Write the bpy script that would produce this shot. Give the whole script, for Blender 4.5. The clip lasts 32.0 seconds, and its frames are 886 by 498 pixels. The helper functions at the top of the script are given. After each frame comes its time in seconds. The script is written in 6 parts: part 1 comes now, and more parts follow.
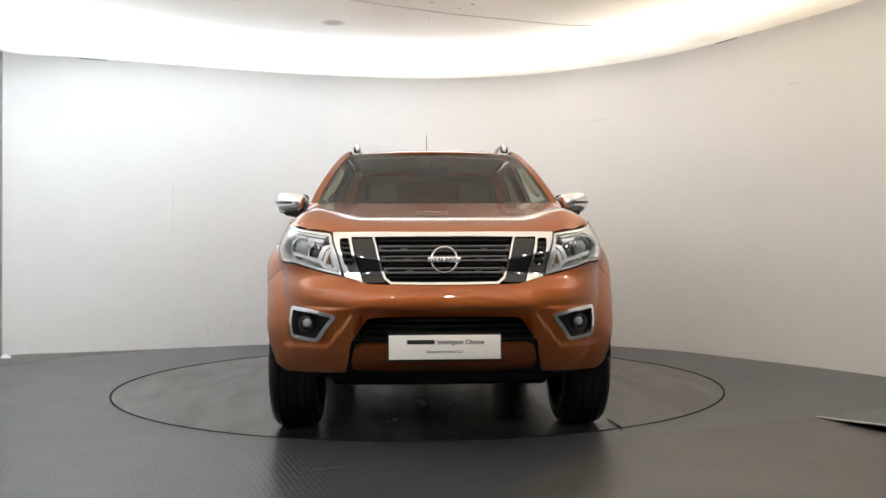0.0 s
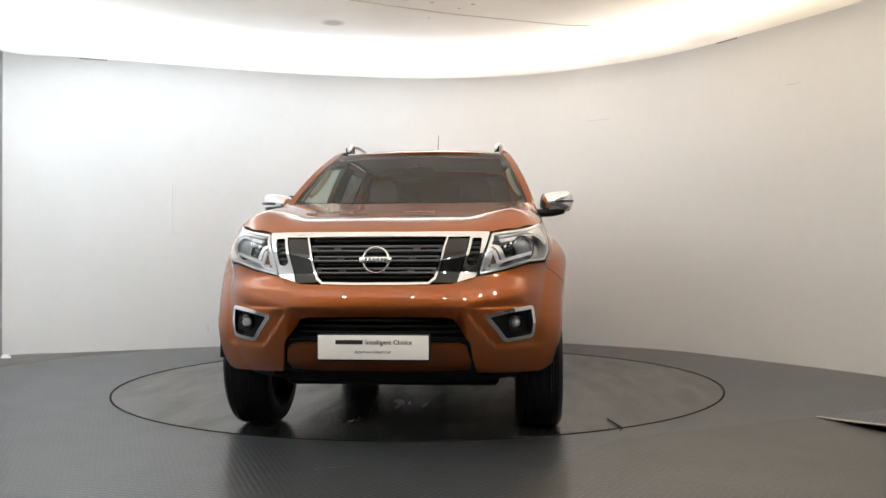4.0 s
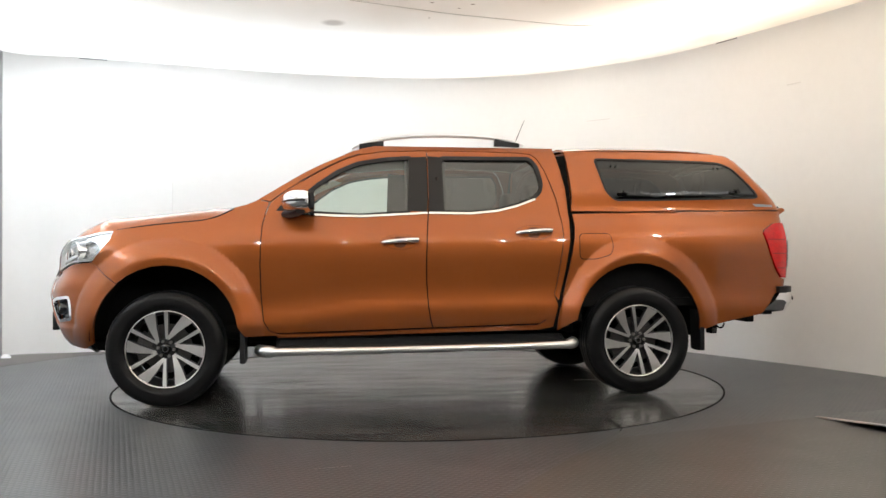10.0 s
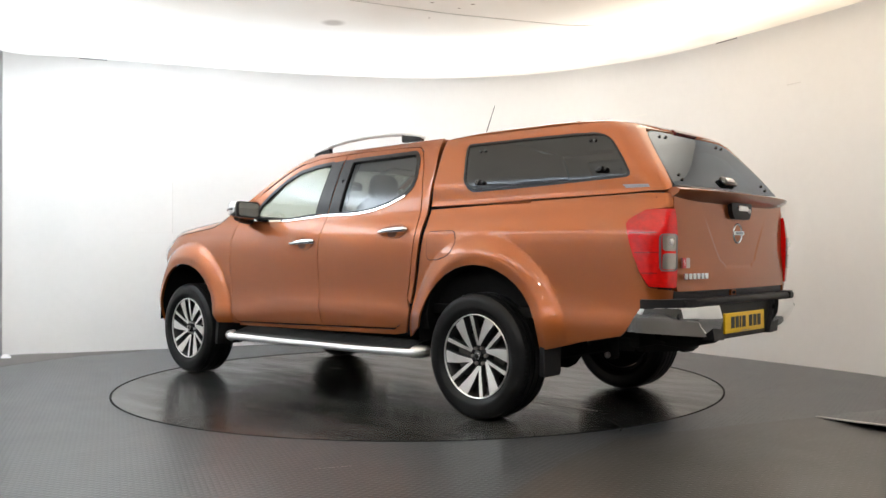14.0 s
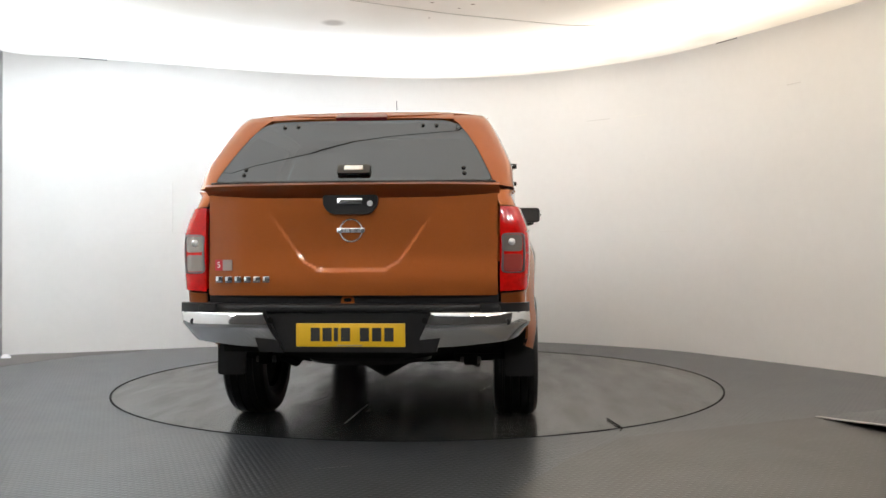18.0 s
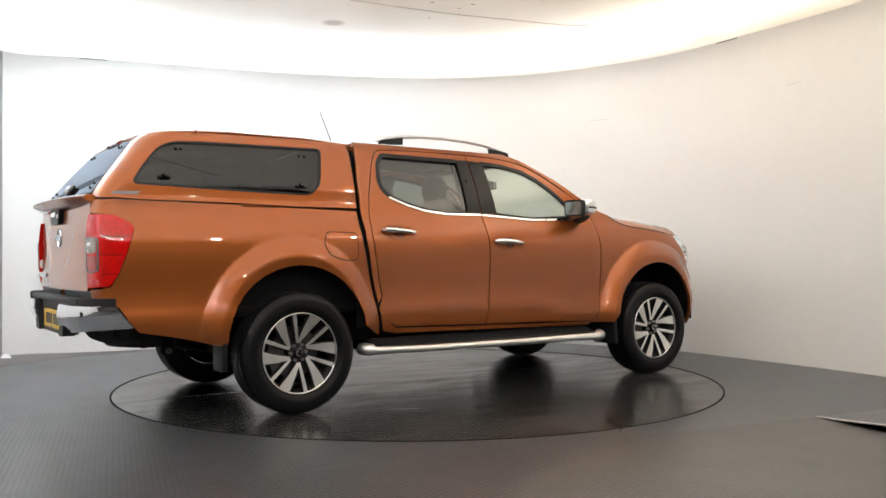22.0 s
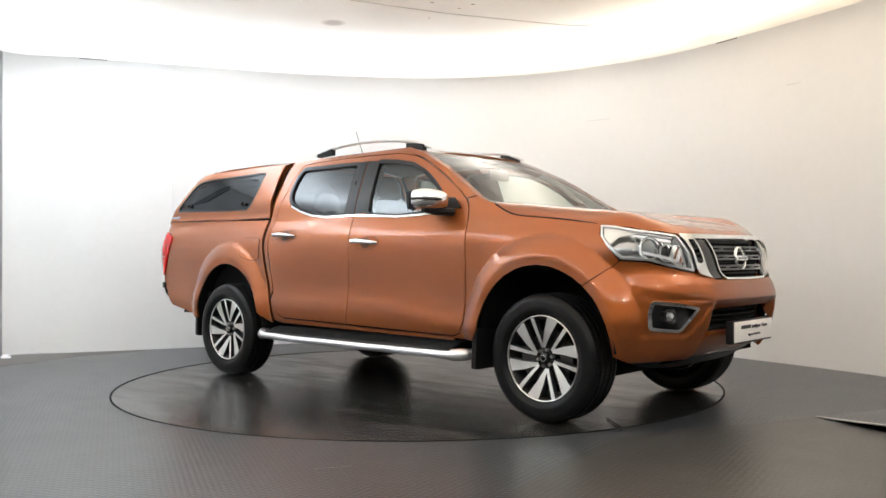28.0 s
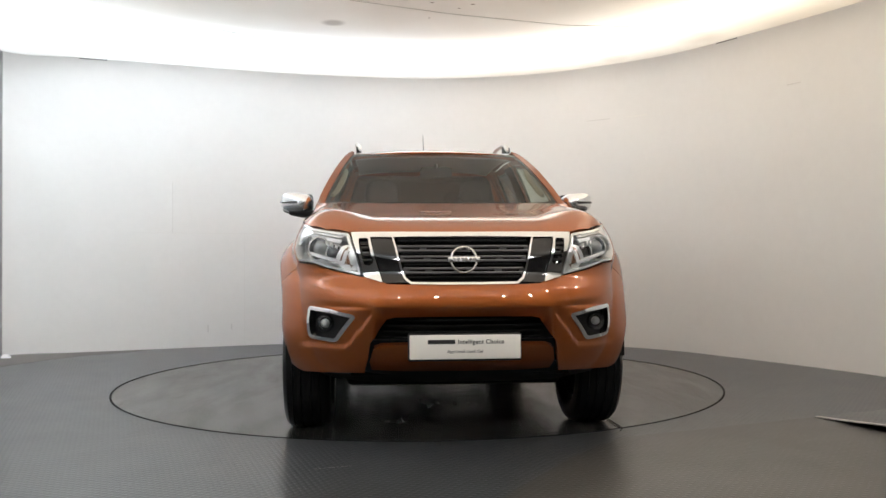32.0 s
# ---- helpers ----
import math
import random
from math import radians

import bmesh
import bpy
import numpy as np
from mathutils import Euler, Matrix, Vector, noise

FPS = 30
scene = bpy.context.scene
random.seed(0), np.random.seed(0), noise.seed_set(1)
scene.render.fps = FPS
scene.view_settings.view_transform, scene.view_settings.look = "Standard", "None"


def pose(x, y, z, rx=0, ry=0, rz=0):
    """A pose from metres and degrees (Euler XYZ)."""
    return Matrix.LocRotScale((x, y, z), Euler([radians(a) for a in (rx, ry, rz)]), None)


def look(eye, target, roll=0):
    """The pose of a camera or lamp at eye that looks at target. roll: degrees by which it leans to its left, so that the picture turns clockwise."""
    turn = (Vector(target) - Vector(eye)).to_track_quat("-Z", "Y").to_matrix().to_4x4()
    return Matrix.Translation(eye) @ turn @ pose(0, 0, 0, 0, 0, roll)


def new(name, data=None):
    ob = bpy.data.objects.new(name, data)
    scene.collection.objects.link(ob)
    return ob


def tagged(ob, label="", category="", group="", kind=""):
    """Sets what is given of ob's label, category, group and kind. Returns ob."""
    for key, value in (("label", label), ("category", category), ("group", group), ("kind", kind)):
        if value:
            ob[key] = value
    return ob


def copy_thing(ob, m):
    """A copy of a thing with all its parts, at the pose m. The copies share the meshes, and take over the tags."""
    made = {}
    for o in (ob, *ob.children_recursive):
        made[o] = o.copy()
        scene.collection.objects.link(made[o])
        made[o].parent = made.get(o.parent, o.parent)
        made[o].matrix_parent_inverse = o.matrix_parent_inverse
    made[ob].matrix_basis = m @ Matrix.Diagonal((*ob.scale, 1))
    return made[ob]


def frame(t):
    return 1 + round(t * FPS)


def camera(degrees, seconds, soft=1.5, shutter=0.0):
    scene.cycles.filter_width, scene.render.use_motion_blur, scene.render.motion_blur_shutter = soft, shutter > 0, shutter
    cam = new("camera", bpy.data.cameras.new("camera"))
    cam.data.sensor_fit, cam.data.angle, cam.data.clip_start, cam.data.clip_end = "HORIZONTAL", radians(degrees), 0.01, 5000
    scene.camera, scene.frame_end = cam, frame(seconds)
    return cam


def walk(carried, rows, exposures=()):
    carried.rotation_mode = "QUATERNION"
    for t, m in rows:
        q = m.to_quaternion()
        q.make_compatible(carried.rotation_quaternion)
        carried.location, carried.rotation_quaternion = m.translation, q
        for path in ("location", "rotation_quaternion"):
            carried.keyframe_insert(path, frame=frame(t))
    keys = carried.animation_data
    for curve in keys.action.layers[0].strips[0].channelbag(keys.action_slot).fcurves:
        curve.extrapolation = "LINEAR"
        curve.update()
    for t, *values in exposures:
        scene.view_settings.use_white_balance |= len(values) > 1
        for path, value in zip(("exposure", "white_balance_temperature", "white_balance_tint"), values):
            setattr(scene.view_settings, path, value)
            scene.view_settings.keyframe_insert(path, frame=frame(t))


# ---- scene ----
from mathutils.geometry import delaunay_2d_cdt

# ---------------------------------------------------------------- camera
cam = camera(54.73, 32.0)
EYE = (0.0, 0.0, 0.9455)
VIEW = look(EYE, (0.0, math.cos(radians(0.59)), 0.9455 + math.sin(radians(0.59))), -0.215)
walk(cam, [(0.0, VIEW), (32.0, VIEW)], exposures=[(0.0, -0.20), (3.0, -0.16), (5.5, -0.24), (6.0, -0.19), (7.0, -0.05), (8.0, 0.06), (12.0, 0.1), (14.5, 0.06), (17.0, -0.06), (18.0, -0.03), (19.0, 0.0), (21.0, 0.05), (23.0, 0.1), (28.0, 0.1), (30.0, -0.05), (31.0, -0.18), (32.0, -0.24)])

AXIS = (-0.181, 6.661)          # the turntable's axis on the floor
OFFSET = 0.076                  # the truck's middle plane stands this far beside the axis
SPEED = 12.834                  # degrees a second at full speed
TIMES = [0.0, 2.5] + [2.5 + 0.25 * k for k in range(1, 9)] + [5.0 + 0.5 * k for k in range(50)] + [30.0 + 0.25 * k for k in range(9)]


def turn(t):
    """The turntable's angle: it rests, speeds up, turns evenly and slows down."""
    if t < 2.5:
        return -2.53
    if t < 4.43:
        return -2.53 + 0.5 * SPEED / 1.93 * (t - 2.5) ** 2
    return SPEED * t - 46.985 - 0.5 * 5.47 * max(0.0, t - 30.25) ** 2


def truck_pose(t):
    a = radians(turn(t))
    return pose(AXIS[0] + OFFSET * math.cos(a), AXIS[1] - OFFSET * math.sin(a), 0, 0, 0, -90 - turn(t))


# ---------------------------------------------------------------- light
world = bpy.data.worlds.new("world")
scene.world = world
world.use_nodes = True
world.node_tree.nodes["Background"].inputs[0].default_value = (0.9, 0.95, 1.0, 1)
world.node_tree.nodes["Background"].inputs[1].default_value = 0.05

CEILING = 3.0


def area_lamp(name, x, y, z, sx, sy, watts, colour, rz=0.0):
    data = bpy.data.lights.new(name, "AREA")
    data.shape, data.size, data.size_y, data.energy, data.color = "RECTANGLE", sx, sy, watts, colour
    ob = new(name, data)
    ob.matrix_world = pose(x, y, z, 0, 0, rz)
    return ob


COOL, WARM, AMBER = (0.845, 0.96, 1.10), (1.0, 0.962, 0.915), (1.0, 0.87, 0.70)
# tubes above the translucent ceiling, all round the edge of the room
RING = ((-3.8, 7.8, 1.75, COOL, 30), (-2.5, 8.6, 1.3, COOL, 22), (-0.9, 9.1, 1.15, COOL, 8), (0.55, 9.1, 1.0, WARM, -15),
        (1.7, 8.4, 0.70, WARM, -45), (2.5, 7.3, 0.66, AMBER, -60), (3.0, 5.8, 0.68, AMBER, -75), (3.9, 3.6, 0.90, WARM, -90),
        (2.9, 1.2, 0.35, WARM, -100), (1.4, -0.6, 0.5, WARM, 30), (-1.0, -0.9, 0.7, COOL, 0), (-3.0, 0.0, 1.0, COOL, -40),
        (-4.2, 2.0, 1.5, COOL, 90), (-4.4, 4.2, 1.9, COOL, 90), (-4.4, 6.2, 2.1, COOL, 80))
POWER = 43.2
for lx, ly, k, colour, rz in RING:
    area_lamp("ceiling_light", -0.3 + 0.93 * (lx + 0.3), 4.6 + 0.92 * (ly - 4.6), CEILING + 0.40, 1.6, 0.8, POWER * k, colour, rz)
# broad unseen panel, added to brighten the sheet's middle and the truck
area_lamp("ceiling_light", -0.4, 3.5, CEILING + 0.50, 5.2, 5.2, POWER * 4.7, (1.0, 0.91, 0.79))

# ---------------------------------------------------------------- materials


def nodes_of(name):
    m = bpy.data.materials.new(name)
    m.use_nodes = True
    t = m.node_tree
    return m, t.nodes, t.links, t.nodes["Principled BSDF"]


def plain(name, colour, rough=0.5, metal=0.0, coat=0.0, grain=0.0, scale=60.0, bump=0.0, emit=0.0, spec=0.5):
    """A principled surface whose colour and roughness waver at two scales."""
    m, n, l, b = nodes_of(name)
    b.inputs["Base Color"].default_value = (*colour, 1)
    b.inputs["Roughness"].default_value = rough
    b.inputs["Metallic"].default_value = metal
    b.inputs["Coat Weight"].default_value = coat
    b.inputs["Coat Roughness"].default_value = 0.03
    b.inputs["Specular IOR Level"].default_value = spec
    if emit:
        b.inputs["Emission Color"].default_value = (*colour, 1)
        b.inputs["Emission Strength"].default_value = emit
    if grain or bump:
        co = n.new("ShaderNodeTexCoord")
        big, fine = n.new("ShaderNodeTexNoise"), n.new("ShaderNodeTexNoise")
        big.inputs["Scale"].default_value, fine.inputs["Scale"].default_value = scale * 0.08, scale
        fine.inputs["Detail"].default_value = 4
        for x in (big, fine):
            l.new(co.outputs["Object"], x.inputs["Vector"])
        mix = n.new("ShaderNodeMath")
        mix.operation = "MULTIPLY_ADD"
        l.new(fine.outputs[0], mix.inputs[0])
        mix.inputs[1].default_value = 0.6
        l.new(big.outputs[0], mix.inputs[2])
        ramp = n.new("ShaderNodeMapRange")
        ramp.inputs[1].default_value, ramp.inputs[2].default_value = 0.4, 1.2
        ramp.inputs[3].default_value, ramp.inputs[4].default_value = 1 - grain, 1 + grain
        l.new(mix.outputs[0], ramp.inputs[0])
        hsv = n.new("ShaderNodeHueSaturation")
        hsv.inputs["Color"].default_value = (*colour, 1)
        l.new(ramp.outputs[0], hsv.inputs["Value"])
        l.new(hsv.outputs[0], b.inputs["Base Color"])
        if bump:
            bm_ = n.new("ShaderNodeBump")
            bm_.inputs["Strength"].default_value = bump
            bm_.inputs["Distance"].default_value = 0.002
            l.new(fine.outputs[0], bm_.inputs["Height"])
            l.new(bm_.outputs[0], b.inputs["Normal"])
    return m


def glass(name, tint, gloss=0.08, rough=0.0, gloss_tint=(1, 1, 1)):
    """A thin pane: tinted see-through, with a mirror gloss that grows towards grazing angles."""
    m, n, l, b = nodes_of(name)
    n.remove(b)
    see, shine, lay, mix = n.new("ShaderNodeBsdfTransparent"), n.new("ShaderNodeBsdfGlossy"), n.new("ShaderNodeLayerWeight"), n.new("ShaderNodeMixShader")
    see.inputs[0].default_value = (*tint, 1)
    shine.inputs[0].default_value = (*gloss_tint, 1)
    shine.inputs["Roughness"].default_value = rough
    lay.inputs["Blend"].default_value = 0.5
    power, grow = n.new("ShaderNodeMath"), n.new("ShaderNodeMath")
    power.operation, grow.operation = "POWER", "MULTIPLY_ADD"
    l.new(lay.outputs["Facing"], power.inputs[0])
    power.inputs[1].default_value = 5.0
    l.new(power.outputs[0], grow.inputs[0])
    grow.inputs[1].default_value, grow.inputs[2].default_value = 0.6, gloss
    l.new(grow.outputs[0], mix.inputs[0])
    l.new(see.outputs[0], mix.inputs[1])
    l.new(shine.outputs[0], mix.inputs[2])
    l.new(mix.outputs[0], n["Material Output"].inputs[0])
    return m


def car_paint():
    """Copper-orange metallic paint: flakes under a clear coat, with faint dust."""
    m, n, l, b = nodes_of("copper_orange_paint")
    co, flake, dust = n.new("ShaderNodeTexCoord"), n.new("ShaderNodeTexVoronoi"), n.new("ShaderNodeTexNoise")
    flake.inputs["Scale"].default_value = 900
    dust.inputs["Scale"].default_value, dust.inputs["Detail"].default_value = 3, 6
    l.new(co.outputs["Object"], flake.inputs["Vector"])
    l.new(co.outputs["Object"], dust.inputs["Vector"])
    ramp = n.new("ShaderNodeValToRGB")
    ramp.color_ramp.elements[0].color, ramp.color_ramp.elements[1].color = (0.285, 0.070, 0.012, 1), (0.408, 0.112, 0.0235, 1)
    l.new(flake.outputs["Color"], ramp.inputs[0])
    l.new(ramp.outputs[0], b.inputs["Base Color"])
    b.inputs["Metallic"].default_value = 0.82
    rr = n.new("ShaderNodeMapRange")
    rr.inputs[3].default_value, rr.inputs[4].default_value = 0.42, 0.47
    l.new(dust.outputs[0], rr.inputs[0])
    l.new(rr.outputs[0], b.inputs["Roughness"])
    b.inputs["Coat Weight"].default_value = 1.0
    b.inputs["Coat Roughness"].default_value = 0.015
    b.inputs["Coat IOR"].default_value = 1.5
    return m


def chequer_floor(name, colour, rough, wet=0.0, studs=1.0, pools=0.01, rows=0.0, marks=()):
    """Dark grey studded sheet flooring, scuffed and dusty."""
    m, n, l, b = nodes_of(name)
    co = n.new("ShaderNodeTexCoord")
    cloud, fine, scuff = (n.new("ShaderNodeTexNoise") for _ in range(3))
    cloud.inputs["Scale"].default_value, cloud.inputs["Detail"].default_value = 0.9, 6
    fine.inputs["Scale"].default_value, fine.inputs["Detail"].default_value = 160, 3
    scuff.inputs["Scale"].default_value, scuff.inputs["Detail"].default_value, scuff.inputs["Distortion"].default_value = 3.2, 5, 0.35
    grain, laid = n.new("ShaderNodeMapping"), n.new("ShaderNodeMapping")
    grain.inputs["Scale"].default_value = (0.45, 1.9, 1.0) if wet else (1, 1, 1)
    laid.inputs["Rotation"].default_value = (0, 0, radians(rows))
    l.new(co.outputs["Object"], grain.inputs[0])
    l.new(co.outputs["Object"], laid.inputs[0])
    for x in (cloud, fine):
        l.new(co.outputs["Object"], x.inputs["Vector"])
    l.new(grain.outputs[0], scuff.inputs["Vector"])
    ramp = n.new("ShaderNodeValToRGB")
    ramp.color_ramp.elements[0].position, ramp.color_ramp.elements[1].position = 0.3, 0.75
    ramp.color_ramp.elements[0].color = (*[c * 0.8 for c in colour], 1)
    ramp.color_ramp.elements[1].color = (*[c * 1.25 for c in colour], 1)
    l.new(cloud.outputs[0], ramp.inputs[0])
    pale = n.new("ShaderNodeValToRGB")
    pale.color_ramp.elements[0].position, pale.color_ramp.elements[1].position = 0.46, 0.64
    pale.color_ramp.elements[0].color, pale.color_ramp.elements[1].color = (0, 0, 0, 1), (wet, wet, wet, 1)
    l.new(scuff.outputs[0], pale.inputs[0])
    mix = n.new("ShaderNodeMix")
    mix.data_type = "RGBA"
    l.new(pale.outputs[0], mix.inputs["Factor"])
    l.new(ramp.outputs[0], mix.inputs["A"])
    mix.inputs["B"].default_value = (0.30, 0.29, 0.27, 1)
    ground = mix.outputs["Result"]
    # dried splashes: broken pale patches in a few places
    for mx, my, r, deep in marks:
        far, soft, blot, cut, both_ = n.new("ShaderNodeVectorMath"), n.new("ShaderNodeMapRange"), n.new("ShaderNodeTexNoise"), n.new("ShaderNodeMapRange"), n.new("ShaderNodeMath")
        far.operation = "DISTANCE"
        l.new(co.outputs["Object"], far.inputs[0])
        far.inputs[1].default_value = (mx, my, 0)
        soft.inputs[1].default_value, soft.inputs[2].default_value, soft.inputs[3].default_value, soft.inputs[4].default_value = r * 0.2, r, 1.0, 0.0
        l.new(far.outputs["Value"], soft.inputs[0])
        blot.inputs["Scale"].default_value, blot.inputs["Detail"].default_value, blot.inputs["Distortion"].default_value = 7.0, 6, 0.6
        l.new(grain.outputs[0], blot.inputs["Vector"])
        cut.inputs[1].default_value, cut.inputs[2].default_value, cut.inputs[3].default_value, cut.inputs[4].default_value = 0.46, 0.62, 0.0, deep
        l.new(blot.outputs[0], cut.inputs[0])
        both_.operation = "MULTIPLY"
        l.new(soft.outputs[0], both_.inputs[0])
        l.new(cut.outputs[0], both_.inputs[1])
        pale_on = n.new("ShaderNodeMix")
        pale_on.data_type = "RGBA"
        l.new(both_.outputs[0], pale_on.inputs["Factor"])
        l.new(ground, pale_on.inputs["A"])
        pale_on.inputs["B"].default_value = (0.55, 0.55, 0.53, 1)
        ground = pale_on.outputs["Result"]
    rr = n.new("ShaderNodeMapRange")
    rr.inputs[1].default_value, rr.inputs[2].default_value = 0.30, 0.66
    rr.inputs[3].default_value, rr.inputs[4].default_value = rough - pools, rough + 0.03
    l.new(scuff.outputs[0], rr.inputs[0])
    l.new(rr.outputs[0], b.inputs["Roughness"])
    # rows of small raised bars, crossed
    sep = n.new("ShaderNodeSeparateXYZ")
    l.new(laid.outputs[0], sep.inputs[0])

    def wave(socket, k, shift=0.0):
        a = n.new("ShaderNodeMath")
        a.operation = "MULTIPLY_ADD"
        l.new(socket, a.inputs[0])
        a.inputs[1].default_value, a.inputs[2].default_value = k, shift
        s = n.new("ShaderNodeMath")
        s.operation = "SINE"
        l.new(a.outputs[0], s.inputs[0])
        return s.outputs[0]

    prod = n.new("ShaderNodeMath")
    prod.operation = "MULTIPLY"
    l.new(wave(sep.outputs[0], 2 * math.pi / 0.052), prod.inputs[0])
    l.new(wave(sep.outputs[1], 2 * math.pi / 0.040), prod.inputs[1])
    top = n.new("ShaderNodeMapRange")
    top.inputs[1].default_value, top.inputs[2].default_value = 0.25, 0.7
    l.new(prod.outputs[0], top.inputs[0])
    add = n.new("ShaderNodeMath")
    add.operation = "MULTIPLY_ADD"
    l.new(fine.outputs[0], add.inputs[0])
    add.inputs[1].default_value = 0.08
    l.new(top.outputs[0], add.inputs[2])
    # the studs' raised tops get a lighter colour, standing in for light they catch
    brighter = n.new("ShaderNodeMix")
    brighter.data_type = "RGBA"
    fade = n.new("ShaderNodeMath")
    fade.operation = "MULTIPLY"
    l.new(top.outputs[0], fade.inputs[0])
    fade.inputs[1].default_value = 0.36 * studs
    l.new(fade.outputs[0], brighter.inputs["Factor"])
    l.new(ground, brighter.inputs["A"])
    brighter.inputs["B"].default_value = (0.20, 0.20, 0.20, 1)
    l.new(brighter.outputs["Result"], b.inputs["Base Color"])
    bump = n.new("ShaderNodeBump")
    bump.inputs["Strength"].default_value, bump.inputs["Distance"].default_value = min(1.0, 1.0 * studs), 0.003
    l.new(add.outputs[0], bump.inputs["Height"])
    l.new(bump.outputs[0], b.inputs["Normal"])
    return m


def ceiling_cloth():
    """White translucent sheet, lit from the tubes above it, a little dirty."""
    m, n, l, b = nodes_of("translucent_ceiling_sheet")
    n.remove(b)
    co, dirt = n.new("ShaderNodeTexCoord"), n.new("ShaderNodeTexNoise")
    dirt.inputs["Scale"].default_value, dirt.inputs["Detail"].default_value = 0.8, 5
    l.new(co.outputs["Object"], dirt.inputs["Vector"])
    ramp = n.new("ShaderNodeValToRGB")
    ramp.color_ramp.elements[0].color, ramp.color_ramp.elements[1].color = (0.70, 0.66, 0.60, 1), (0.82, 0.80, 0.77, 1)
    l.new(dirt.outputs[0], ramp.inputs[0])
    colour = ramp.outputs[0]
    for sx, sy, r, depth in ((-0.95, 7.45, 0.13, 0.55), (-0.08, 6.87, 0.022, 0.9), (0.14, 7.03, 0.018, 0.9), (-0.11, 7.31, 0.016, 0.9), (0.25, 6.92, 0.024, 0.9), (1.77, 8.84, 0.20, 0.16), (2.35, 7.98, 0.34, 0.22)):
        far, soft, dim = n.new("ShaderNodeVectorMath"), n.new("ShaderNodeMapRange"), n.new("ShaderNodeMix")
        far.operation = "DISTANCE"
        l.new(co.outputs["Object"], far.inputs[0])
        far.inputs[1].default_value = (sx, sy, 3.0)
        soft.interpolation_type = "SMOOTHSTEP"
        soft.inputs[1].default_value, soft.inputs[2].default_value = r * 0.35, r
        soft.inputs[3].default_value, soft.inputs[4].default_value = depth, 0.0
        l.new(far.outputs["Value"], soft.inputs[0])
        dim.data_type = "RGBA"
        l.new(soft.outputs[0], dim.inputs["Factor"])
        l.new(colour, dim.inputs["A"])
        dim.inputs["B"].default_value = (0.22, 0.18, 0.15, 1)
        colour = dim.outputs["Result"]
    d, t, mix = n.new("ShaderNodeBsdfDiffuse"), n.new("ShaderNodeBsdfTranslucent"), n.new("ShaderNodeMixShader")
    l.new(colour, d.inputs[0])
    l.new(colour, t.inputs[0])
    mix.inputs[0].default_value = 0.5
    l.new(d.outputs[0], mix.inputs[1])
    l.new(t.outputs[0], mix.inputs[2])
    l.new(mix.outputs[0], n["Material Output"].inputs[0])
    return m


PAINT = car_paint()
CHROME = plain("chrome", (0.86, 0.87, 0.88), 0.05, 1.0)
BADGE = plain("badge_chrome", (0.86, 0.87, 0.88), 0.22, 1.0)
SATIN = plain("satin_silver", (0.80, 0.81, 0.82), 0.36, 1.0, grain=0.05)
RAIL = plain("silver_rail_paint", (0.82, 0.83, 0.84), 0.34, 0.25, coat=0.4, grain=0.04)
MACHINED = plain("machined_alloy", (0.86, 0.85, 0.83), 0.34, 1.0, grain=0.06, scale=200)
DARK_ALLOY = plain("dark_alloy", (0.014, 0.014, 0.015), 0.38, 0.2, grain=0.1)
BLACK = plain("black_plastic", (0.008, 0.008, 0.009), 0.46, spec=0.35, grain=0.2, scale=300, bump=0.15)
GLOSS_BLACK = plain("gloss_black", (0.010, 0.010, 0.011), 0.08, coat=0.5)
SATIN_BLACK = plain("satin_black_film", (0.010, 0.010, 0.011), 0.3, spec=0.35)
RUBBER = plain("tyre_rubber", (0.007, 0.007, 0.0075), 0.36, spec=0.20, grain=0.35, scale=120, bump=0.12)
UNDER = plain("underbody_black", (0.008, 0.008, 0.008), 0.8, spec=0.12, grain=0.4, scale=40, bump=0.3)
STEEL = plain("brake_steel", (0.42, 0.40, 0.38), 0.35, 0.9, grain=0.2)
DULL_STEEL = plain("dull_brake_steel", (0.12, 0.115, 0.11), 0.45, 0.8, grain=0.25)
GREY_BARS = plain("grille_grey", (0.16, 0.16, 0.17), 0.34, 0.7)
TRIM_BEIGE = plain("beige_trim", (0.42, 0.38, 0.32), 0.75, grain=0.08)
SEAT_CLOTH = plain("black_leather", (0.022, 0.021, 0.021), 0.5, grain=0.3, scale=180, bump=0.25)
DASH = plain("dashboard_charcoal", (0.03, 0.03, 0.032), 0.6, grain=0.2, scale=250, bump=0.2)
GLASS = glass("clear_greenish_glass", (0.76, 0.84, 0.80), 0.11, gloss_tint=(0.90, 0.96, 1.0))
SCREEN = glass("windscreen_glass", (0.74, 0.77, 0.68), 0.095)
PRIVACY = glass("privacy_glass", (0.20, 0.22, 0.21), 0.11, gloss_tint=(0.90, 0.95, 1.0))
CANOPY_GLASS = glass("canopy_tinted_glass", (0.05, 0.055, 0.06), 0.06, gloss_tint=(0.88, 0.94, 1.0))
# separate canopy glass: the cool light it mirrors is put into its gloss colour
REAR_GLASS = glass("reflective_rear_glass", (0.03, 0.035, 0.04), 0.17, 0.0, (0.74, 0.85, 1.0))
LENS = glass("lamp_cover_glass", (0.95, 0.96, 0.97), 0.045)
RED_LENS = plain("red_lamp_lens", (0.58, 0.004, 0.003), 0.10, coat=0.8, spec=0.3, grain=0.45, scale=45, bump=0.3)
SMOKE_LENS = plain("clear_lamp_lens", (0.46, 0.40, 0.37), 0.14, 0.6, coat=1.0)
PINK_LENS = plain("red_tinted_lens", (0.42, 0.07, 0.06), 0.10, 0.2, coat=1.0)
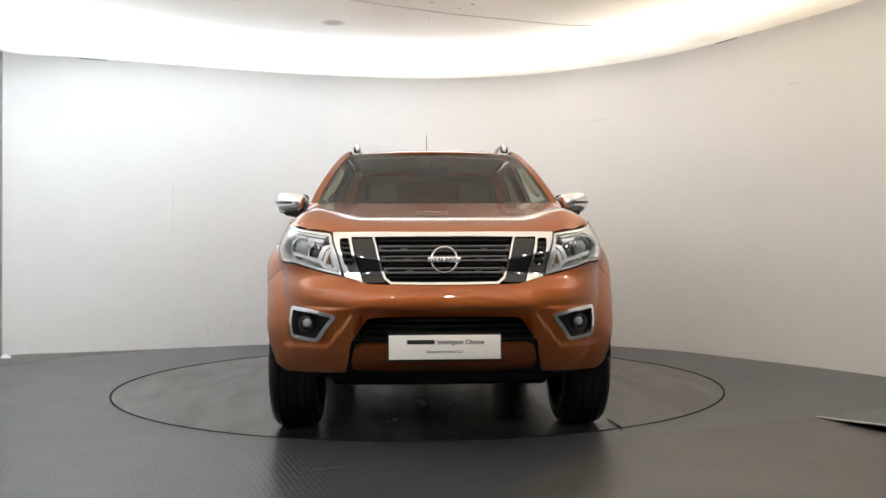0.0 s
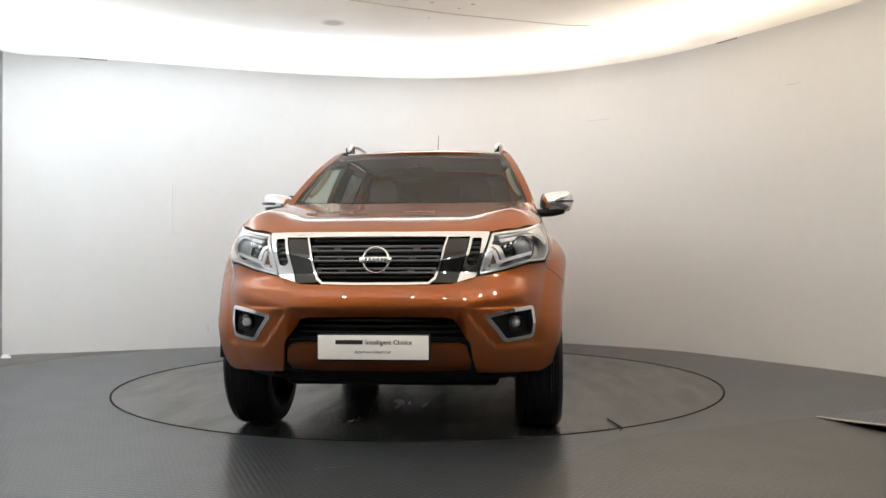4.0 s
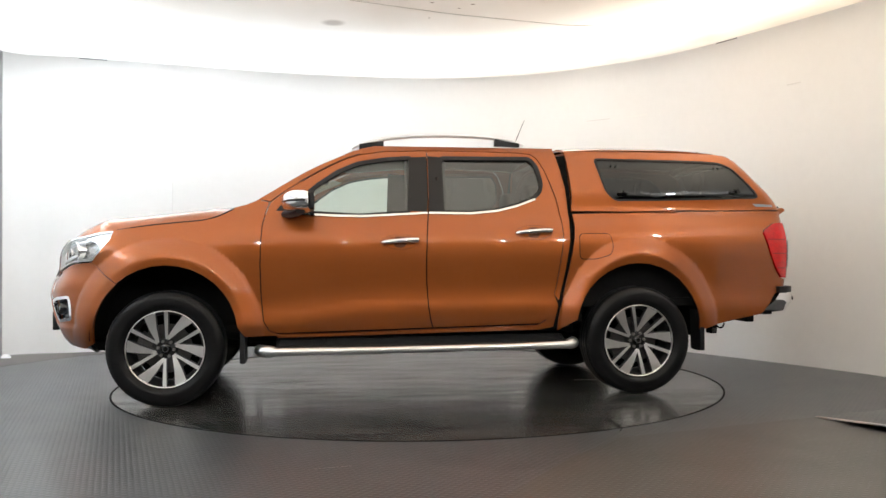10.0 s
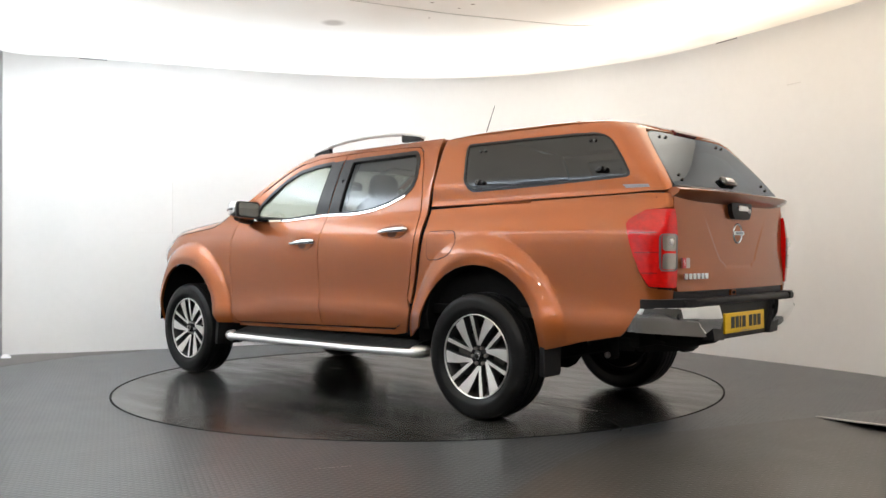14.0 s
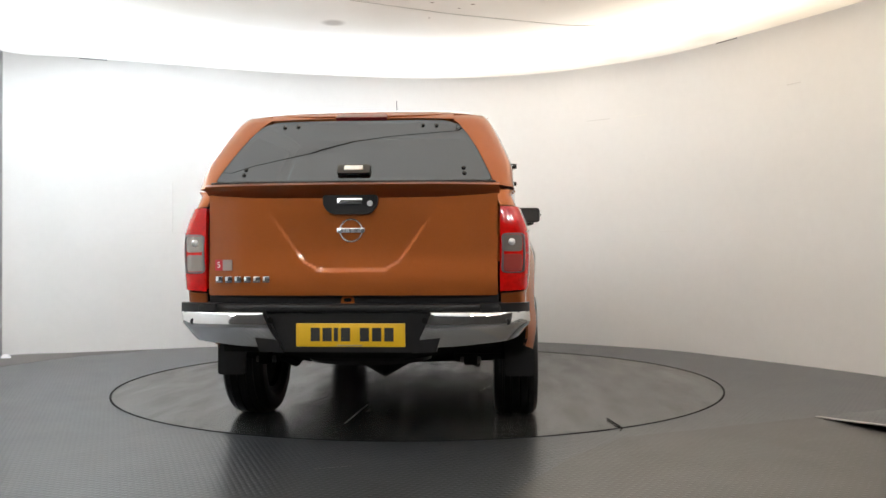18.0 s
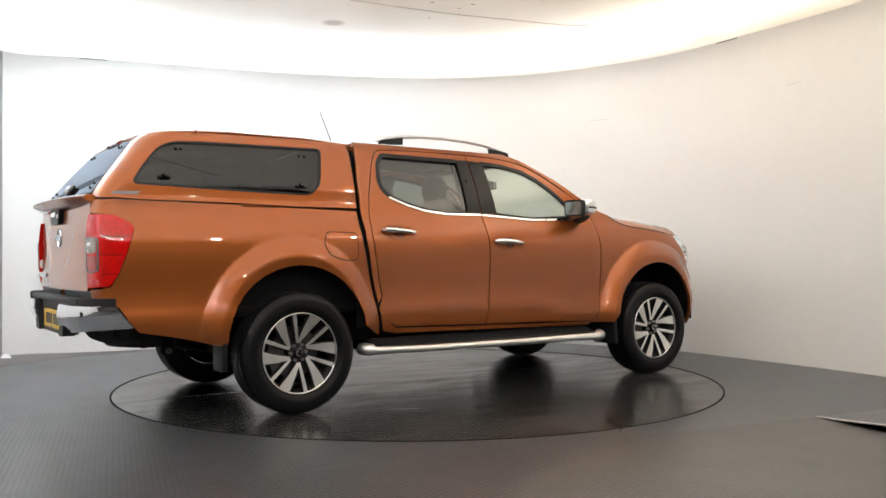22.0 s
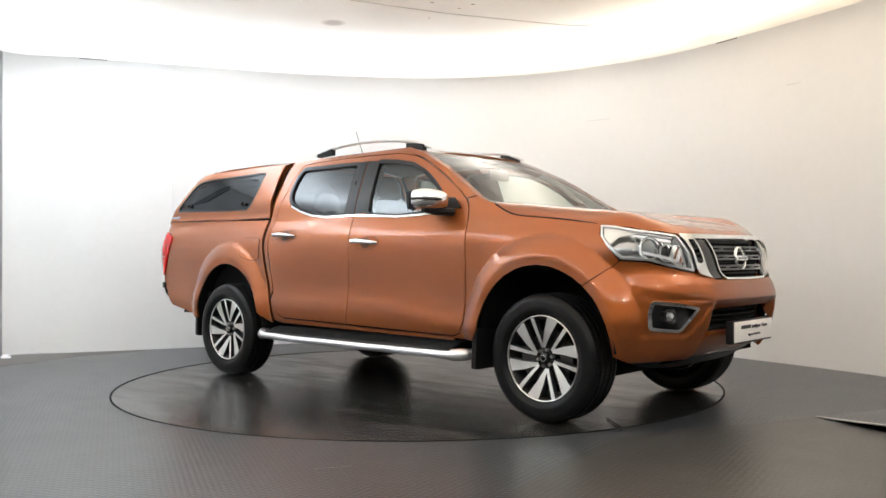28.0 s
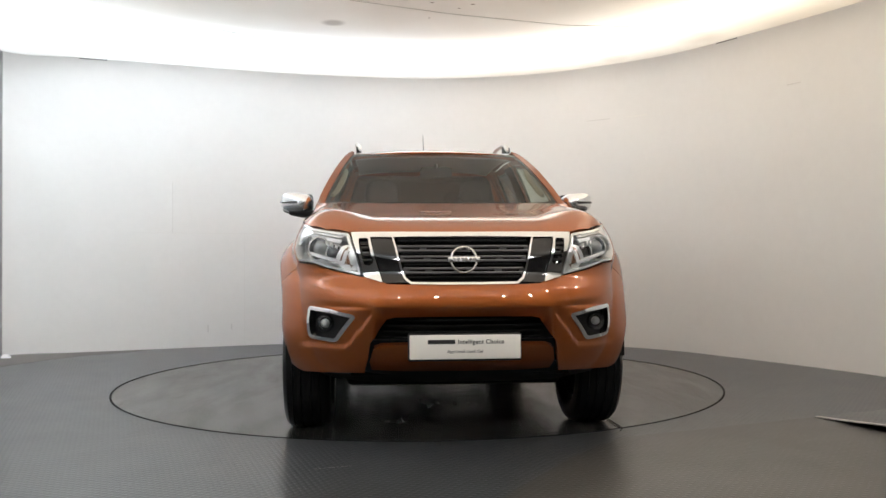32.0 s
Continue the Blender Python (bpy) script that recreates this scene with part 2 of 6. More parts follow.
DARK_RED = plain("dark_red_rib", (0.22, 0.006, 0.006), 0.15, coat=1.0)
AMBER_LENS = plain("amber_reflector", (0.30, 0.15, 0.09), 0.25, 0.5, coat=0.5)
BOWL = plain("lamp_reflector", (0.48, 0.485, 0.49), 0.18, 0.95)
# darkened body paint: the shade of the handle cups put into colour
HANDLE_SHADE = plain("handle_shade_paint", (0.12, 0.035, 0.009), 0.35, 0.5)
WHITE_PLATE = plain("white_card_plate", (0.90, 0.87, 0.82), 0.4)
YELLOW_PLATE = plain("yellow_reflective_plate", (0.72, 0.44, 0.015), 0.35, grain=0.04)
INK = plain("black_ink", (0.02, 0.02, 0.022), 0.5)
GREY_INK = plain("grey_ink", (0.25, 0.25, 0.26), 0.5)
RED_INK = plain("red_sticker", (0.55, 0.03, 0.04), 0.4)
GREY_STICKER = plain("grey_sticker", (0.42, 0.36, 0.33), 0.4)
WHITE_INK = plain("white_ink", (0.8, 0.8, 0.8), 0.4)
MIRROR = plain("mirror_glass", (0.9, 0.9, 0.9), 0.01, 1.0)
WALL_PAINT = plain("white_wall_paint", (0.80, 0.795, 0.785), 0.6, grain=0.03, scale=14, bump=0.05)
DARK_WALL = plain("dark_grey_wall", (0.075, 0.07, 0.066), 0.7, grain=0.15, scale=20, bump=0.05)
FLOOR = chequer_floor("studded_grey_floor", (0.040, 0.044, 0.050), 0.28, wet=0.0, studs=0.65, pools=0.0, rows=-21.0)
PLATTER = chequer_floor("studded_grey_platter", (0.019, 0.0195, 0.020), 0.23, wet=0.13, studs=0.05, pools=0.06,
                        marks=((1.1, 0.12, 0.50, 0.34), (1.55, -0.22, 0.40, 0.30), (-1.32, 0.1, 0.45, 0.24), (-0.9, 0.65, 0.55, 0.2), (1.85, 0.42, 0.22, 0.2)))
MAT = chequer_floor("smooth_grey_sheet", (0.058, 0.055, 0.052), 0.33, wet=0.0, studs=0.3, pools=0.0, rows=-21.0)
MARK = plain("grey_wall_mark", (0.66, 0.65, 0.64), 0.7)
PALE_MARK = plain("pale_wall_mark", (0.84, 0.83, 0.80), 0.6)
JOINT = plain("sheet_joint", (0.765, 0.755, 0.74), 0.7)
ALU = plain("brushed_aluminium", (0.70, 0.70, 0.69), 0.32, 1.0, grain=0.08, scale=150)
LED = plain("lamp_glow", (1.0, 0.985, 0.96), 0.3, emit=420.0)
CLOTH = ceiling_cloth()
SEAM = plain("seam_shadow_grey", (0.45, 0.42, 0.38), 0.8)

# ---------------------------------------------------------------- mesh helpers


def part(name, bm, material, parent, label="", smooth=True, angle=35.0):
    """Link a bmesh as one mesh object under a thing or a part."""
    me = bpy.data.meshes.new(name)
    bmesh.ops.recalc_face_normals(bm, faces=bm.faces)
    for f in bm.faces:
        f.smooth = smooth
    if smooth:
        lim = radians(angle)
        for e in bm.edges:
            if len(e.link_faces) == 2 and e.calc_face_angle(0.0) > lim:
                e.smooth = False
    bm.to_mesh(me)
    bm.free()
    for m in material if isinstance(material, (list, tuple)) else [material]:
        me.materials.append(m)
    ob = new(name, me)
    ob.parent = parent
    if label:
        tagged(ob, label)
    return ob


def raw(name, verts, faces, material, parent, normals=None, sharp=()):
    me = bpy.data.meshes.new(name)
    me.from_pydata([tuple(v) for v in verts], [], faces)
    for p in me.polygons:
        p.use_smooth = True
    me.materials.append(material)
    if normals is not None:
        me.normals_split_custom_set_from_vertices([tuple(x) for x in normals])
    ob = new(name, me)
    ob.parent = parent
    return ob


def smooth_curve(*pts):
    """A smooth function through points (x, y), by cubic Hermite pieces with limited slopes."""
    pts = sorted(pts)
    xs, ys = [p[0] for p in pts], [p[1] for p in pts]
    d = [(b - a) / (q - p) for p, q, a, b in zip(xs, xs[1:], ys, ys[1:])]
    m = [d[0]] + [0.0 if a * b <= 0 else 2 * a * b / (a + b) for a, b in zip(d, d[1:])] + [d[-1]]

    def f(x):
        if x <= xs[0]:
            return ys[0] + m[0] * (x - xs[0])
        if x >= xs[-1]:
            return ys[-1] + m[-1] * (x - xs[-1])
        i = 0
        while x > xs[i + 1]:
            i += 1
        h = xs[i + 1] - xs[i]
        t = (x - xs[i]) / h
        return ((2 * t - 3) * t * t + 1) * ys[i] + t * (t - 1) ** 2 * h * m[i] + t * t * (3 - 2 * t) * ys[i + 1] + t * t * (t - 1) * h * m[i + 1]

    return f


def ease(a, b, x):
    t = min(1.0, max(0.0, (x - a) / (b - a)))
    return t * t * (3 - 2 * t)


def rounded(poly, r, k=5):
    """A closed polygon with its corners rounded by about r; a point may carry its own radius."""
    out, n = [], len(poly)
    for i in range(n):
        p, a, b = Vector(poly[i][:2]), Vector(poly[i - 1][:2]), Vector(poly[(i + 1) % n][:2])
        rr = poly[i][2] if len(poly[i]) > 2 else r
        u, v = a - p, b - p
        d = min(rr, u.length * 0.45, v.length * 0.45)
        if d < 1e-4:
            out.append(tuple(p))
            continue
        u, v = p + u.normalized() * d, p + v.normalized() * d
        for j in range(k + 1):
            t = j / k
            out.append(tuple(u * (1 - t) ** 2 + p * 2 * t * (1 - t) + v * t * t))
    return out


def area2(poly):
    return sum(a[0] * b[1] - b[0] * a[1] for a, b in zip(poly, poly[1:] + poly[:1]))


def grown(poly, d):
    """The polygon grown by d (shrunk if d < 0)."""
    s = 1.0 if area2(poly) > 0 else -1.0
    out, n = [], len(poly)
    for i in range(n):
        a, p, b = Vector(poly[i - 1]), Vector(poly[i]), Vector(poly[(i + 1) % n])
        u, v = (p - a).normalized(), (b - p).normalized()
        nu, nv = Vector((u.y, -u.x)) * s, Vector((v.y, -v.x)) * s
        w = nu + nv
        q = w.length_squared
        out.append(tuple(p + w * (2 * d / q)) if q > 0.6 else tuple(p + nu * d))
    return out


def resampled(poly, step):
    out = []
    for a, b in zip(poly, poly[1:] + poly[:1]):
        a, b = Vector(a), Vector(b)
        k = max(1, math.ceil((b - a).length / step))
        out += [tuple(a.lerp(b, j / k)) for j in range(k)]
    return out


def inside(px, py, poly):
    """Which of the points lie in the polygon (arrays)."""
    res = np.zeros(len(px), bool)
    for (x0, y0), (x1, y1) in zip(poly, poly[1:] + poly[:1]):
        if y0 != y1:
            c = (y0 > py) != (y1 > py)
            res ^= c & (px < (x1 - x0) * (py - y0) / (y1 - y0) + x0)
    return res


def sheet(name, poly, surf, material, parent, holes=(), step=0.03, thick=0.012, gap=0.0, mirror=False, lift=0.0, label="", flip=False):
    """A panel cut out of a curved surface surf(a, b) -> point, with rolled edges of that thickness."""
    poly = grown(list(poly), -gap) if gap else list(poly)
    rings = [resampled(poly, step)] + [resampled(list(h), step) for h in holes]
    co, edges = [], []
    for r in rings:
        k = len(co)
        co += r
        edges += [(k + i, k + (i + 1) % len(r)) for i in range(len(r))]
    nb = len(co)
    x0, x1 = min(p[0] for p in co), max(p[0] for p in co)
    y0, y1 = min(p[1] for p in co), max(p[1] for p in co)
    gx, gy = np.meshgrid(np.arange(x0 + step / 2, x1, step), np.arange(y0 + step / 2, y1, step))
    gx[::2] += step / 2
    gx, gy = gx.ravel(), gy.ravel()
    ok = inside(gx, gy, rings[0])
    for r in rings[1:]:
        ok &= ~inside(gx, gy, r)
    gx, gy = gx[ok], gy[ok]
    if len(gx):
        bx, by = np.array([p[0] for p in co]), np.array([p[1] for p in co])
        near = np.min((gx[:, None] - bx) ** 2 + (gy[:, None] - by) ** 2, axis=1)
        gx, gy = gx[near > (step * 0.45) ** 2], gy[near > (step * 0.45) ** 2]
        co = co + list(zip(gx.tolist(), gy.tolist()))
    vs, _, fs, *_ = delaunay_2d_cdt([Vector(p) for p in co], edges, [], 0, 1e-6)
    cx = np.array([sum(vs[i].x for i in f) / 3 for f in fs])
    cy = np.array([sum(vs[i].y for i in f) / 3 for f in fs])
    keep = inside(cx, cy, rings[0])
    for r in rings[1:]:
        keep &= ~inside(cx, cy, r)
    fs = [tuple(f) for f, k in zip(fs, keep) if k]
    pts, nor, h = [], [], 0.004
    for v in vs:
        p = Vector(surf(v.x, v.y))
        n = (Vector(surf(v.x + h, v.y)) - Vector(surf(v.x - h, v.y))).cross(Vector(surf(v.x, v.y + h)) - Vector(surf(v.x, v.y - h)))
        n = n.normalized() if n.length > 1e-12 else Vector((0, 0, 1))
        n = -n if flip else n
        pts.append(p + n * lift)
        nor.append(n)
    if flip:
        fs = [f[::-1] for f in fs]
    # rolled edge: the border again, turned inward
    count = {}
    for f in fs:
        for a, b in zip(f, f[1:] + f[:1]):
            count[(a, b)] = 1
    rim = [e for e in count if (e[1], e[0]) not in count]
    ids = sorted({i for e in rim for i in e})
    k0 = len(pts)
    top = {i: k0 + j for j, i in enumerate(ids)}
    low = {i: k0 + len(ids) + j for j, i in enumerate(ids)}
    side = {i: Vector((0, 0, 0)) for i in ids}
    for a, b in rim:
        w = (pts[b] - pts[a]).cross(nor[a])
        side[a] += w
        side[b] += w
    pts += [pts[i].copy() for i in ids] + [pts[i] - nor[i] * thick for i in ids]
    nor += [(side[i].normalized() if side[i].length > 0 else nor[i]) for i in ids] * 2
    fs += [(top[b], top[a], low[a], low[b]) for a, b in rim]
    if mirror:
        pts = [Vector((p.x, -p.y, p.z)) for p in pts]
        nor = [Vector((p.x, -p.y, p.z)) for p in nor]
        fs = [f[::-1] for f in fs]
    ob = raw(name, pts, fs, material, parent, nor)
    if label:
        tagged(ob, label)
    return ob


def both(name, poly, surf, material, parent, **kw):
    """The same panel on the left and on the right."""
    return [sheet(name, poly, surf, material, parent, mirror=mm, **kw) for mm in (False, True)]


def tube(path, r, seg=10, closed=False, flat=1.0, cap=True):
    """A bmesh tube along points; flat squashes it in z."""
    bm = bmesh.new()
    path = [Vector(p) for p in path]
    rings, n = [], len(path)
    for i, p in enumerate(path):
        a = path[i - 1] if (i or closed) else path[i]
        b = path[(i + 1) % n] if (i < n - 1 or closed) else path[i]
        t = (b - a).normalized()
        up = Vector((0, 0, 1)) if abs(t.z) < 0.95 else Vector((1, 0, 0))
        s = t.cross(up).normalized()
        u = s.cross(t)
        rr = r[i] if isinstance(r, (list, tuple)) else r
        rings.append([bm.verts.new(p + (s * math.cos(2 * math.pi * j / seg) + u * math.sin(2 * math.pi * j / seg) * flat) * rr) for j in range(seg)])
    for i in range(n if closed else n - 1):
        a, b = rings[i], rings[(i + 1) % n]
        for j in range(seg):
            bm.faces.new((a[j], a[(j + 1) % seg], b[(j + 1) % seg], b[j]))
    if cap and not closed:
        bm.faces.new(rings[0][::-1])
        bm.faces.new(rings[-1])
    return bm


def box(x0, x1, y0, y1, z0, z1, bevel=0.0, seg=2, bm=None):
    bm2 = bmesh.new()
    bmesh.ops.create_cube(bm2, size=1.0)
    for v in bm2.verts:
        v.co = Vector(((x0 + x1) / 2 + v.co.x * (x1 - x0), (y0 + y1) / 2 + v.co.y * (y1 - y0), (z0 + z1) / 2 + v.co.z * (z1 - z0)))
    if bevel:
        bmesh.ops.bevel(bm2, geom=bm2.edges[:], offset=bevel, segments=seg, profile=0.5, affect="EDGES")
    return add_to(bm, bm2) if bm else bm2


def add_to(bm, other):
    me = bpy.data.meshes.new("tmp")
    other.to_mesh(me)
    other.free()
    bm.from_mesh(me)
    bpy.data.meshes.remove(me)
    return bm


def moved(bm, m):
    bmesh.ops.transform(bm, matrix=m, verts=bm.verts)
    return bm


def flipped(bm):
    for v in bm.verts:
        v.co.y = -v.co.y
    bmesh.ops.reverse_faces(bm, faces=bm.faces[:])
    return bm


def lathe(profile, seg=48, closed=False):
    """Profile of (radius, along y), spun about the y axis."""
    bm = bmesh.new()
    rings = [[bm.verts.new((r * math.cos(2 * math.pi * j / seg), y, r * math.sin(2 * math.pi * j / seg))) for j in range(seg)] for r, y in profile]
    for a, b in list(zip(rings, rings[1:])) + ([(rings[-1], rings[0])] if closed else []):
        for j in range(seg):
            bm.faces.new((a[j], a[(j + 1) % seg], b[(j + 1) % seg], b[j]))
    return bm


def slab(poly, y0, y1, bevel=0.0, axes="xz"):
    """A prism of a polygon, from y0 to y1 along the third axis."""
    bm = bmesh.new()
    order = {"xz": lambda a, b, c: (a, c, b), "yz": lambda a, b, c: (c, a, b), "xy": lambda a, b, c: (a, b, c)}[axes]
    lo = [bm.verts.new(order(a, b, y0)) for a, b in poly]
    hi = [bm.verts.new(order(a, b, y1)) for a, b in poly]
    bm.faces.new(lo[::-1])
    bm.faces.new(hi)
    for i in range(len(lo)):
        j = (i + 1) % len(lo)
        bm.faces.new((lo[i], lo[j], hi[j], hi[i]))
    if bevel:
        bmesh.ops.bevel(bm, geom=[e for e in bm.edges if e.calc_face_angle(0) > 0.5], offset=bevel, segments=2, profile=0.5, affect="EDGES")
    return bm


def lettering(name, text, size, m, material, parent, depth=0.001, align="CENTER", bold=0.0):
    """Built-in font, turned into a mesh."""
    cu = bpy.data.curves.new(name, "FONT")
    cu.body, cu.size, cu.extrude, cu.align_x, cu.align_y, cu.offset = text, size, depth, align, "CENTER", bold
    cu.space_character = 1.06
    tmp = new(name, cu)
    me = bpy.data.meshes.new_from_object(tmp.evaluated_get(bpy.context.evaluated_depsgraph_get()))
    bpy.data.objects.remove(tmp)
    bpy.data.curves.remove(cu)
    me.transform(m)
    me.materials.clear()
    me.materials.append(material)
    ob = new(name, me)
    ob.parent = parent
    return ob


# ---------------------------------------------------------------- the truck's body surface
# Truck space: x to its front, y to its left, z up, metres; the origin on the floor below its middle.
FRONT_X, REAR_X = 1.751, -1.399       # axles
HUB_Z = 0.366
NOSE_X, TAIL_X = 1.80, -2.36          # where the sides begin to turn into nose and tail
NOSE_LEN, TAIL_LEN = 1.20, 0.36

half_width = smooth_curve((0.30, 0.80), (0.40, 0.846), (0.46, 0.864), (0.54, 0.8765), (0.59, 0.8795), (0.63, 0.8775), (0.68, 0.8715), (0.75, 0.8690), (0.86, 0.8735), (0.97, 0.8785), (1.03, 0.877), (1.08, 0.870),
                          (1.15, 0.846), (1.24, 0.804), (1.35, 0.772), (1.50, 0.715), (1.64, 0.650), (1.70, 0.610), (1.76, 0.54))
nose_line = smooth_curve((0.30, 2.36), (0.36, 2.45), (0.42, 2.508), (0.50, 2.548), (0.58, 2.575), (0.66, 2.594), (0.715, 2.602), (0.79, 2.588),
                         (0.86, 2.550), (0.935, 2.535), (1.0, 2.512), (1.07, 2.466), (1.13, 2.39), (1.25, 2.1))
tail_line = smooth_curve((0.40, -2.40), (0.55, -2.50), (0.70, -2.555), (0.85, -2.575), (1.05, -2.580), (1.18, -2.574), (1.28, -2.566), (1.31, -2.554),
                         (1.38, -2.505), (1.48, -2.425), (1.60, -2.325), (1.66, -2.270), (1.70, -2.20), (1.74, -2.08))
nose_power = smooth_curve((0.3, 3.1), (0.7, 3.1), (0.88, 2.9), (1.02, 3.3), (1.2, 3.3))


def flare(x, z):
    """Wheel-arch lips: each rises from a crease in the side to the edge of its opening."""
    b = 0.0
    for xc, high in ((FRONT_X - 0.006, 0.078), (REAR_X, 0.054)):
        dx = (x - xc) * (1.10 if xc < 0 and x > xc else 1.0)
        r = math.hypot(dx, (z - 0.455) * (0.97 if z > 0.455 else 0.25))
        t = min(1.0, max(0.0, (r - 0.44) / 0.168))
        high *= 1 - 0.10 * ease(1.92, 2.22, x)
        b += high * (1 - t ** 1.7) * (1 - 0.25 * ease(0.8, 1.0, t)) - 0.010 * ease(0.50, 0.44, r)
    return b


def width_at(x, z):
    low = 0.07 * ease(0.40, 1.05, x) * ease(1.9, 1.3, x) * ease(0.44, 0.52, z) * ease(0.95, 0.75, z)      # the doors' crease sinks towards the front
    w = half_width(z + low) + flare(x, z)
    w -= 0.034 * ease(-1.0, -2.5, x) * (1 if z < 1.26 else 0.3)
    w += 0.026 * ease(-0.90, -0.96, x) * ease(1.28, 1.42, z)      # the canopy is broader than the cab
    w -= 0.030 * ease(1.0, 2.1, x) * ease(0.95, 1.15, z)
    return w


def oval(a, n):
    """A point of the unit superellipse of power n, in the direction a: (sine side, cosine side)."""
    c, q = max(0.0, math.cos(a)), max(0.0, math.sin(a))
    r = (c ** n + q ** n) ** (-1 / n)
    return r * q, r * c


def skin(u, z):
    """The body's outer skin: u runs back along the side from NOSE_X; below 0 round the nose, past the tail's corner round the tail."""
    if u < -NOSE_LEN:
        x, y, z = skin(-2 * NOSE_LEN - u, z)
        return (x, -y, z)
    if u < 0:
        f = nose_line(z)
        across, along = oval((1 + u / NOSE_LEN) * math.pi / 2, nose_power(z))
        x = NOSE_X + (f - NOSE_X) * along
        return (x, width_at(x, z) * across, z)
    if u > NOSE_X - TAIL_X:
        r = tail_line(z)
        x0 = TAIL_X if z < 1.2 else r + 0.20
        across, along = oval((1 - min(1.0, (u - NOSE_X + TAIL_X) / TAIL_LEN)) * math.pi / 2, 5.0 - 0.8 * ease(1.22, 1.34, z))
        x = x0 + (r - x0) * along
        return (x, width_at(max(x, TAIL_X - 0.1), z) - 0.30 * (1 - across), z)
    x = NOSE_X - u
    if z > 1.2:
        # the canopy's sloping rear pulls its side forward
        k = ease(-1.9, TAIL_X, x)
        x += k * (tail_line(z) + 0.20 - TAIL_X) if k > 0 else 0.0
    return (x, width_at(x, z), z)


def at_x(x, z):
    """Skin coordinates of a point on the side, by its x."""
    if x <= NOSE_X:
        return (NOSE_X - x, z)
    lo, hi = -NOSE_LEN, 0.0
    for _ in range(40):
        u = (lo + hi) / 2
        if skin(u, z)[0] > x:
            lo = u
        else:
            hi = u
    return (u, z)


def at_y(y, z):
    """Skin coordinates of a point on the nose, by its y."""
    u = -NOSE_LEN * 0.5
    lo, hi = -NOSE_LEN, 0.0
    for _ in range(40):
        u = (lo + hi) / 2
        if skin(u, z)[1] < y:
            lo = u
        else:
            hi = u
    return (u, z)


def whole(points):
    """A half outline in skin coordinates, from the middle line out and back to it, doubled about the middle."""
    return list(points) + [(-2 * NOSE_LEN - u, z) for u, z in list(points)[::-1]]


def at_tail(y, z):
    lo, hi = NOSE_X - TAIL_X, NOSE_X - TAIL_X + TAIL_LEN
    for _ in range(40):
        u = (lo + hi) / 2
        if skin(u, z)[1] > y:
            lo = u
        else:
            hi = u
    return (u, z)


def canopy_u(x, z):
    """Skin coordinates of a point on the canopy's side."""
    lo, hi = NOSE_X + 0.8, NOSE_X - TAIL_X + TAIL_LEN * 0.6
    for _ in range(40):
        u = (lo + hi) / 2
        if skin(u, z)[0] > x:
            lo = u
        else:
            hi = u
    return (u, z)


def arch(xc, z0, front_first=True, r=0.447, k=18):
    """The wheel opening's edge from z0 on one side over the top to z0 on the other, as (x, z)."""
    a0 = math.asin((z0 - 0.455) / r) if abs(z0 - 0.455) < r else 0
    pts = [(xc + r * math.cos(a0 + (math.pi - 2 * a0) * j / k), 0.455 + r * math.sin(a0 + (math.pi - 2 * a0) * j / k)) for j in range(k + 1)]
    return pts if front_first else pts[::-1]


# ---- the truck
truck = tagged(new("pickup_truck"), "copper-orange double-cab pickup truck with matching canopy on a turntable", "pickup truck")

# shared seams in (x, z)
DOOR_FRONT = [(1.05, 0.456), (1.105, 0.475), (1.14, 0.54), (1.155, 0.70), (1.162, 0.90), (1.158, 1.05), (1.148, 1.17), (1.128, 1.245), (1.098, 1.316)]
DOOR_TOP_F = [(1.012, 1.388), (0.914, 1.452), (0.72, 1.566), (0.60, 1.624), (0.50, 1.658), (0.332, 1.684), (0.036, 1.693)]
SEAM_B = [(0.038, 1.693), (0.048, 1.45), (0.050, 1.246), (0.066, 1.10), (0.072, 0.95), (0.072, 0.80), (0.060, 0.62), (0.045, 0.53), (0.03, 0.478)]
REAR_TOP = [(-0.25, 1.695), (-0.60, 1.688), (-0.70, 1.678), (-0.745, 1.645), (-0.792, 1.55), (-0.849, 1.356), (-0.873, 1.20), (-0.876, 1.10), (-0.867, 1.007),
            (-0.827, 0.775), (-0.785, 0.60), (-0.755, 0.525), (-0.70, 0.494)]
CAB_REAR = [(-0.880, 1.70), (-0.905, 1.56), (-0.923, 1.43), (-0.931, 1.20), (-0.921, 1.045), (-0.884, 0.83), (-0.835, 0.62), (-0.80, 0.44)]
BED_FRONT = [(-0.957, 1.262), (-0.960, 1.156), (-0.945, 1.04), (-0.910, 0.86), (-0.872, 0.70), (-0.842, 0.58)]
HOOD_CUT = [(2.08, 1.132), (1.86, 1.166), (1.67, 1.186), (1.515, 1.202), (1.42, 1.232), (1.32, 1.285)]
PILLAR = [(1.172, 1.339), (1.028, 1.430), (0.848, 1.540), (0.69, 1.617), (0.57, 1.674)]


def sk(points):
    return [at_x(x, z) for x, z in points]


# doors
front_window = rounded([(0.912, 1.247), (0.905, 1.335), (0.80, 1.432), (0.66, 1.530), (0.52, 1.593), (0.34, 1.625), (0.150, 1.640), (0.178, 1.252), (0.50, 1.226)], 0.025, 4)
rear_window = rounded([(-0.047, 1.640), (-0.044, 1.251), (-0.25, 1.250), (-0.42, 1.268), (-0.56, 1.303), (-0.690, 1.352), (-0.745, 1.405), (-0.757, 1.47), (-0.735, 1.585), (-0.690, 1.645)], 0.03, 4)
front_door_poly = sk(DOOR_FRONT + DOOR_TOP_F + SEAM_B[1:])
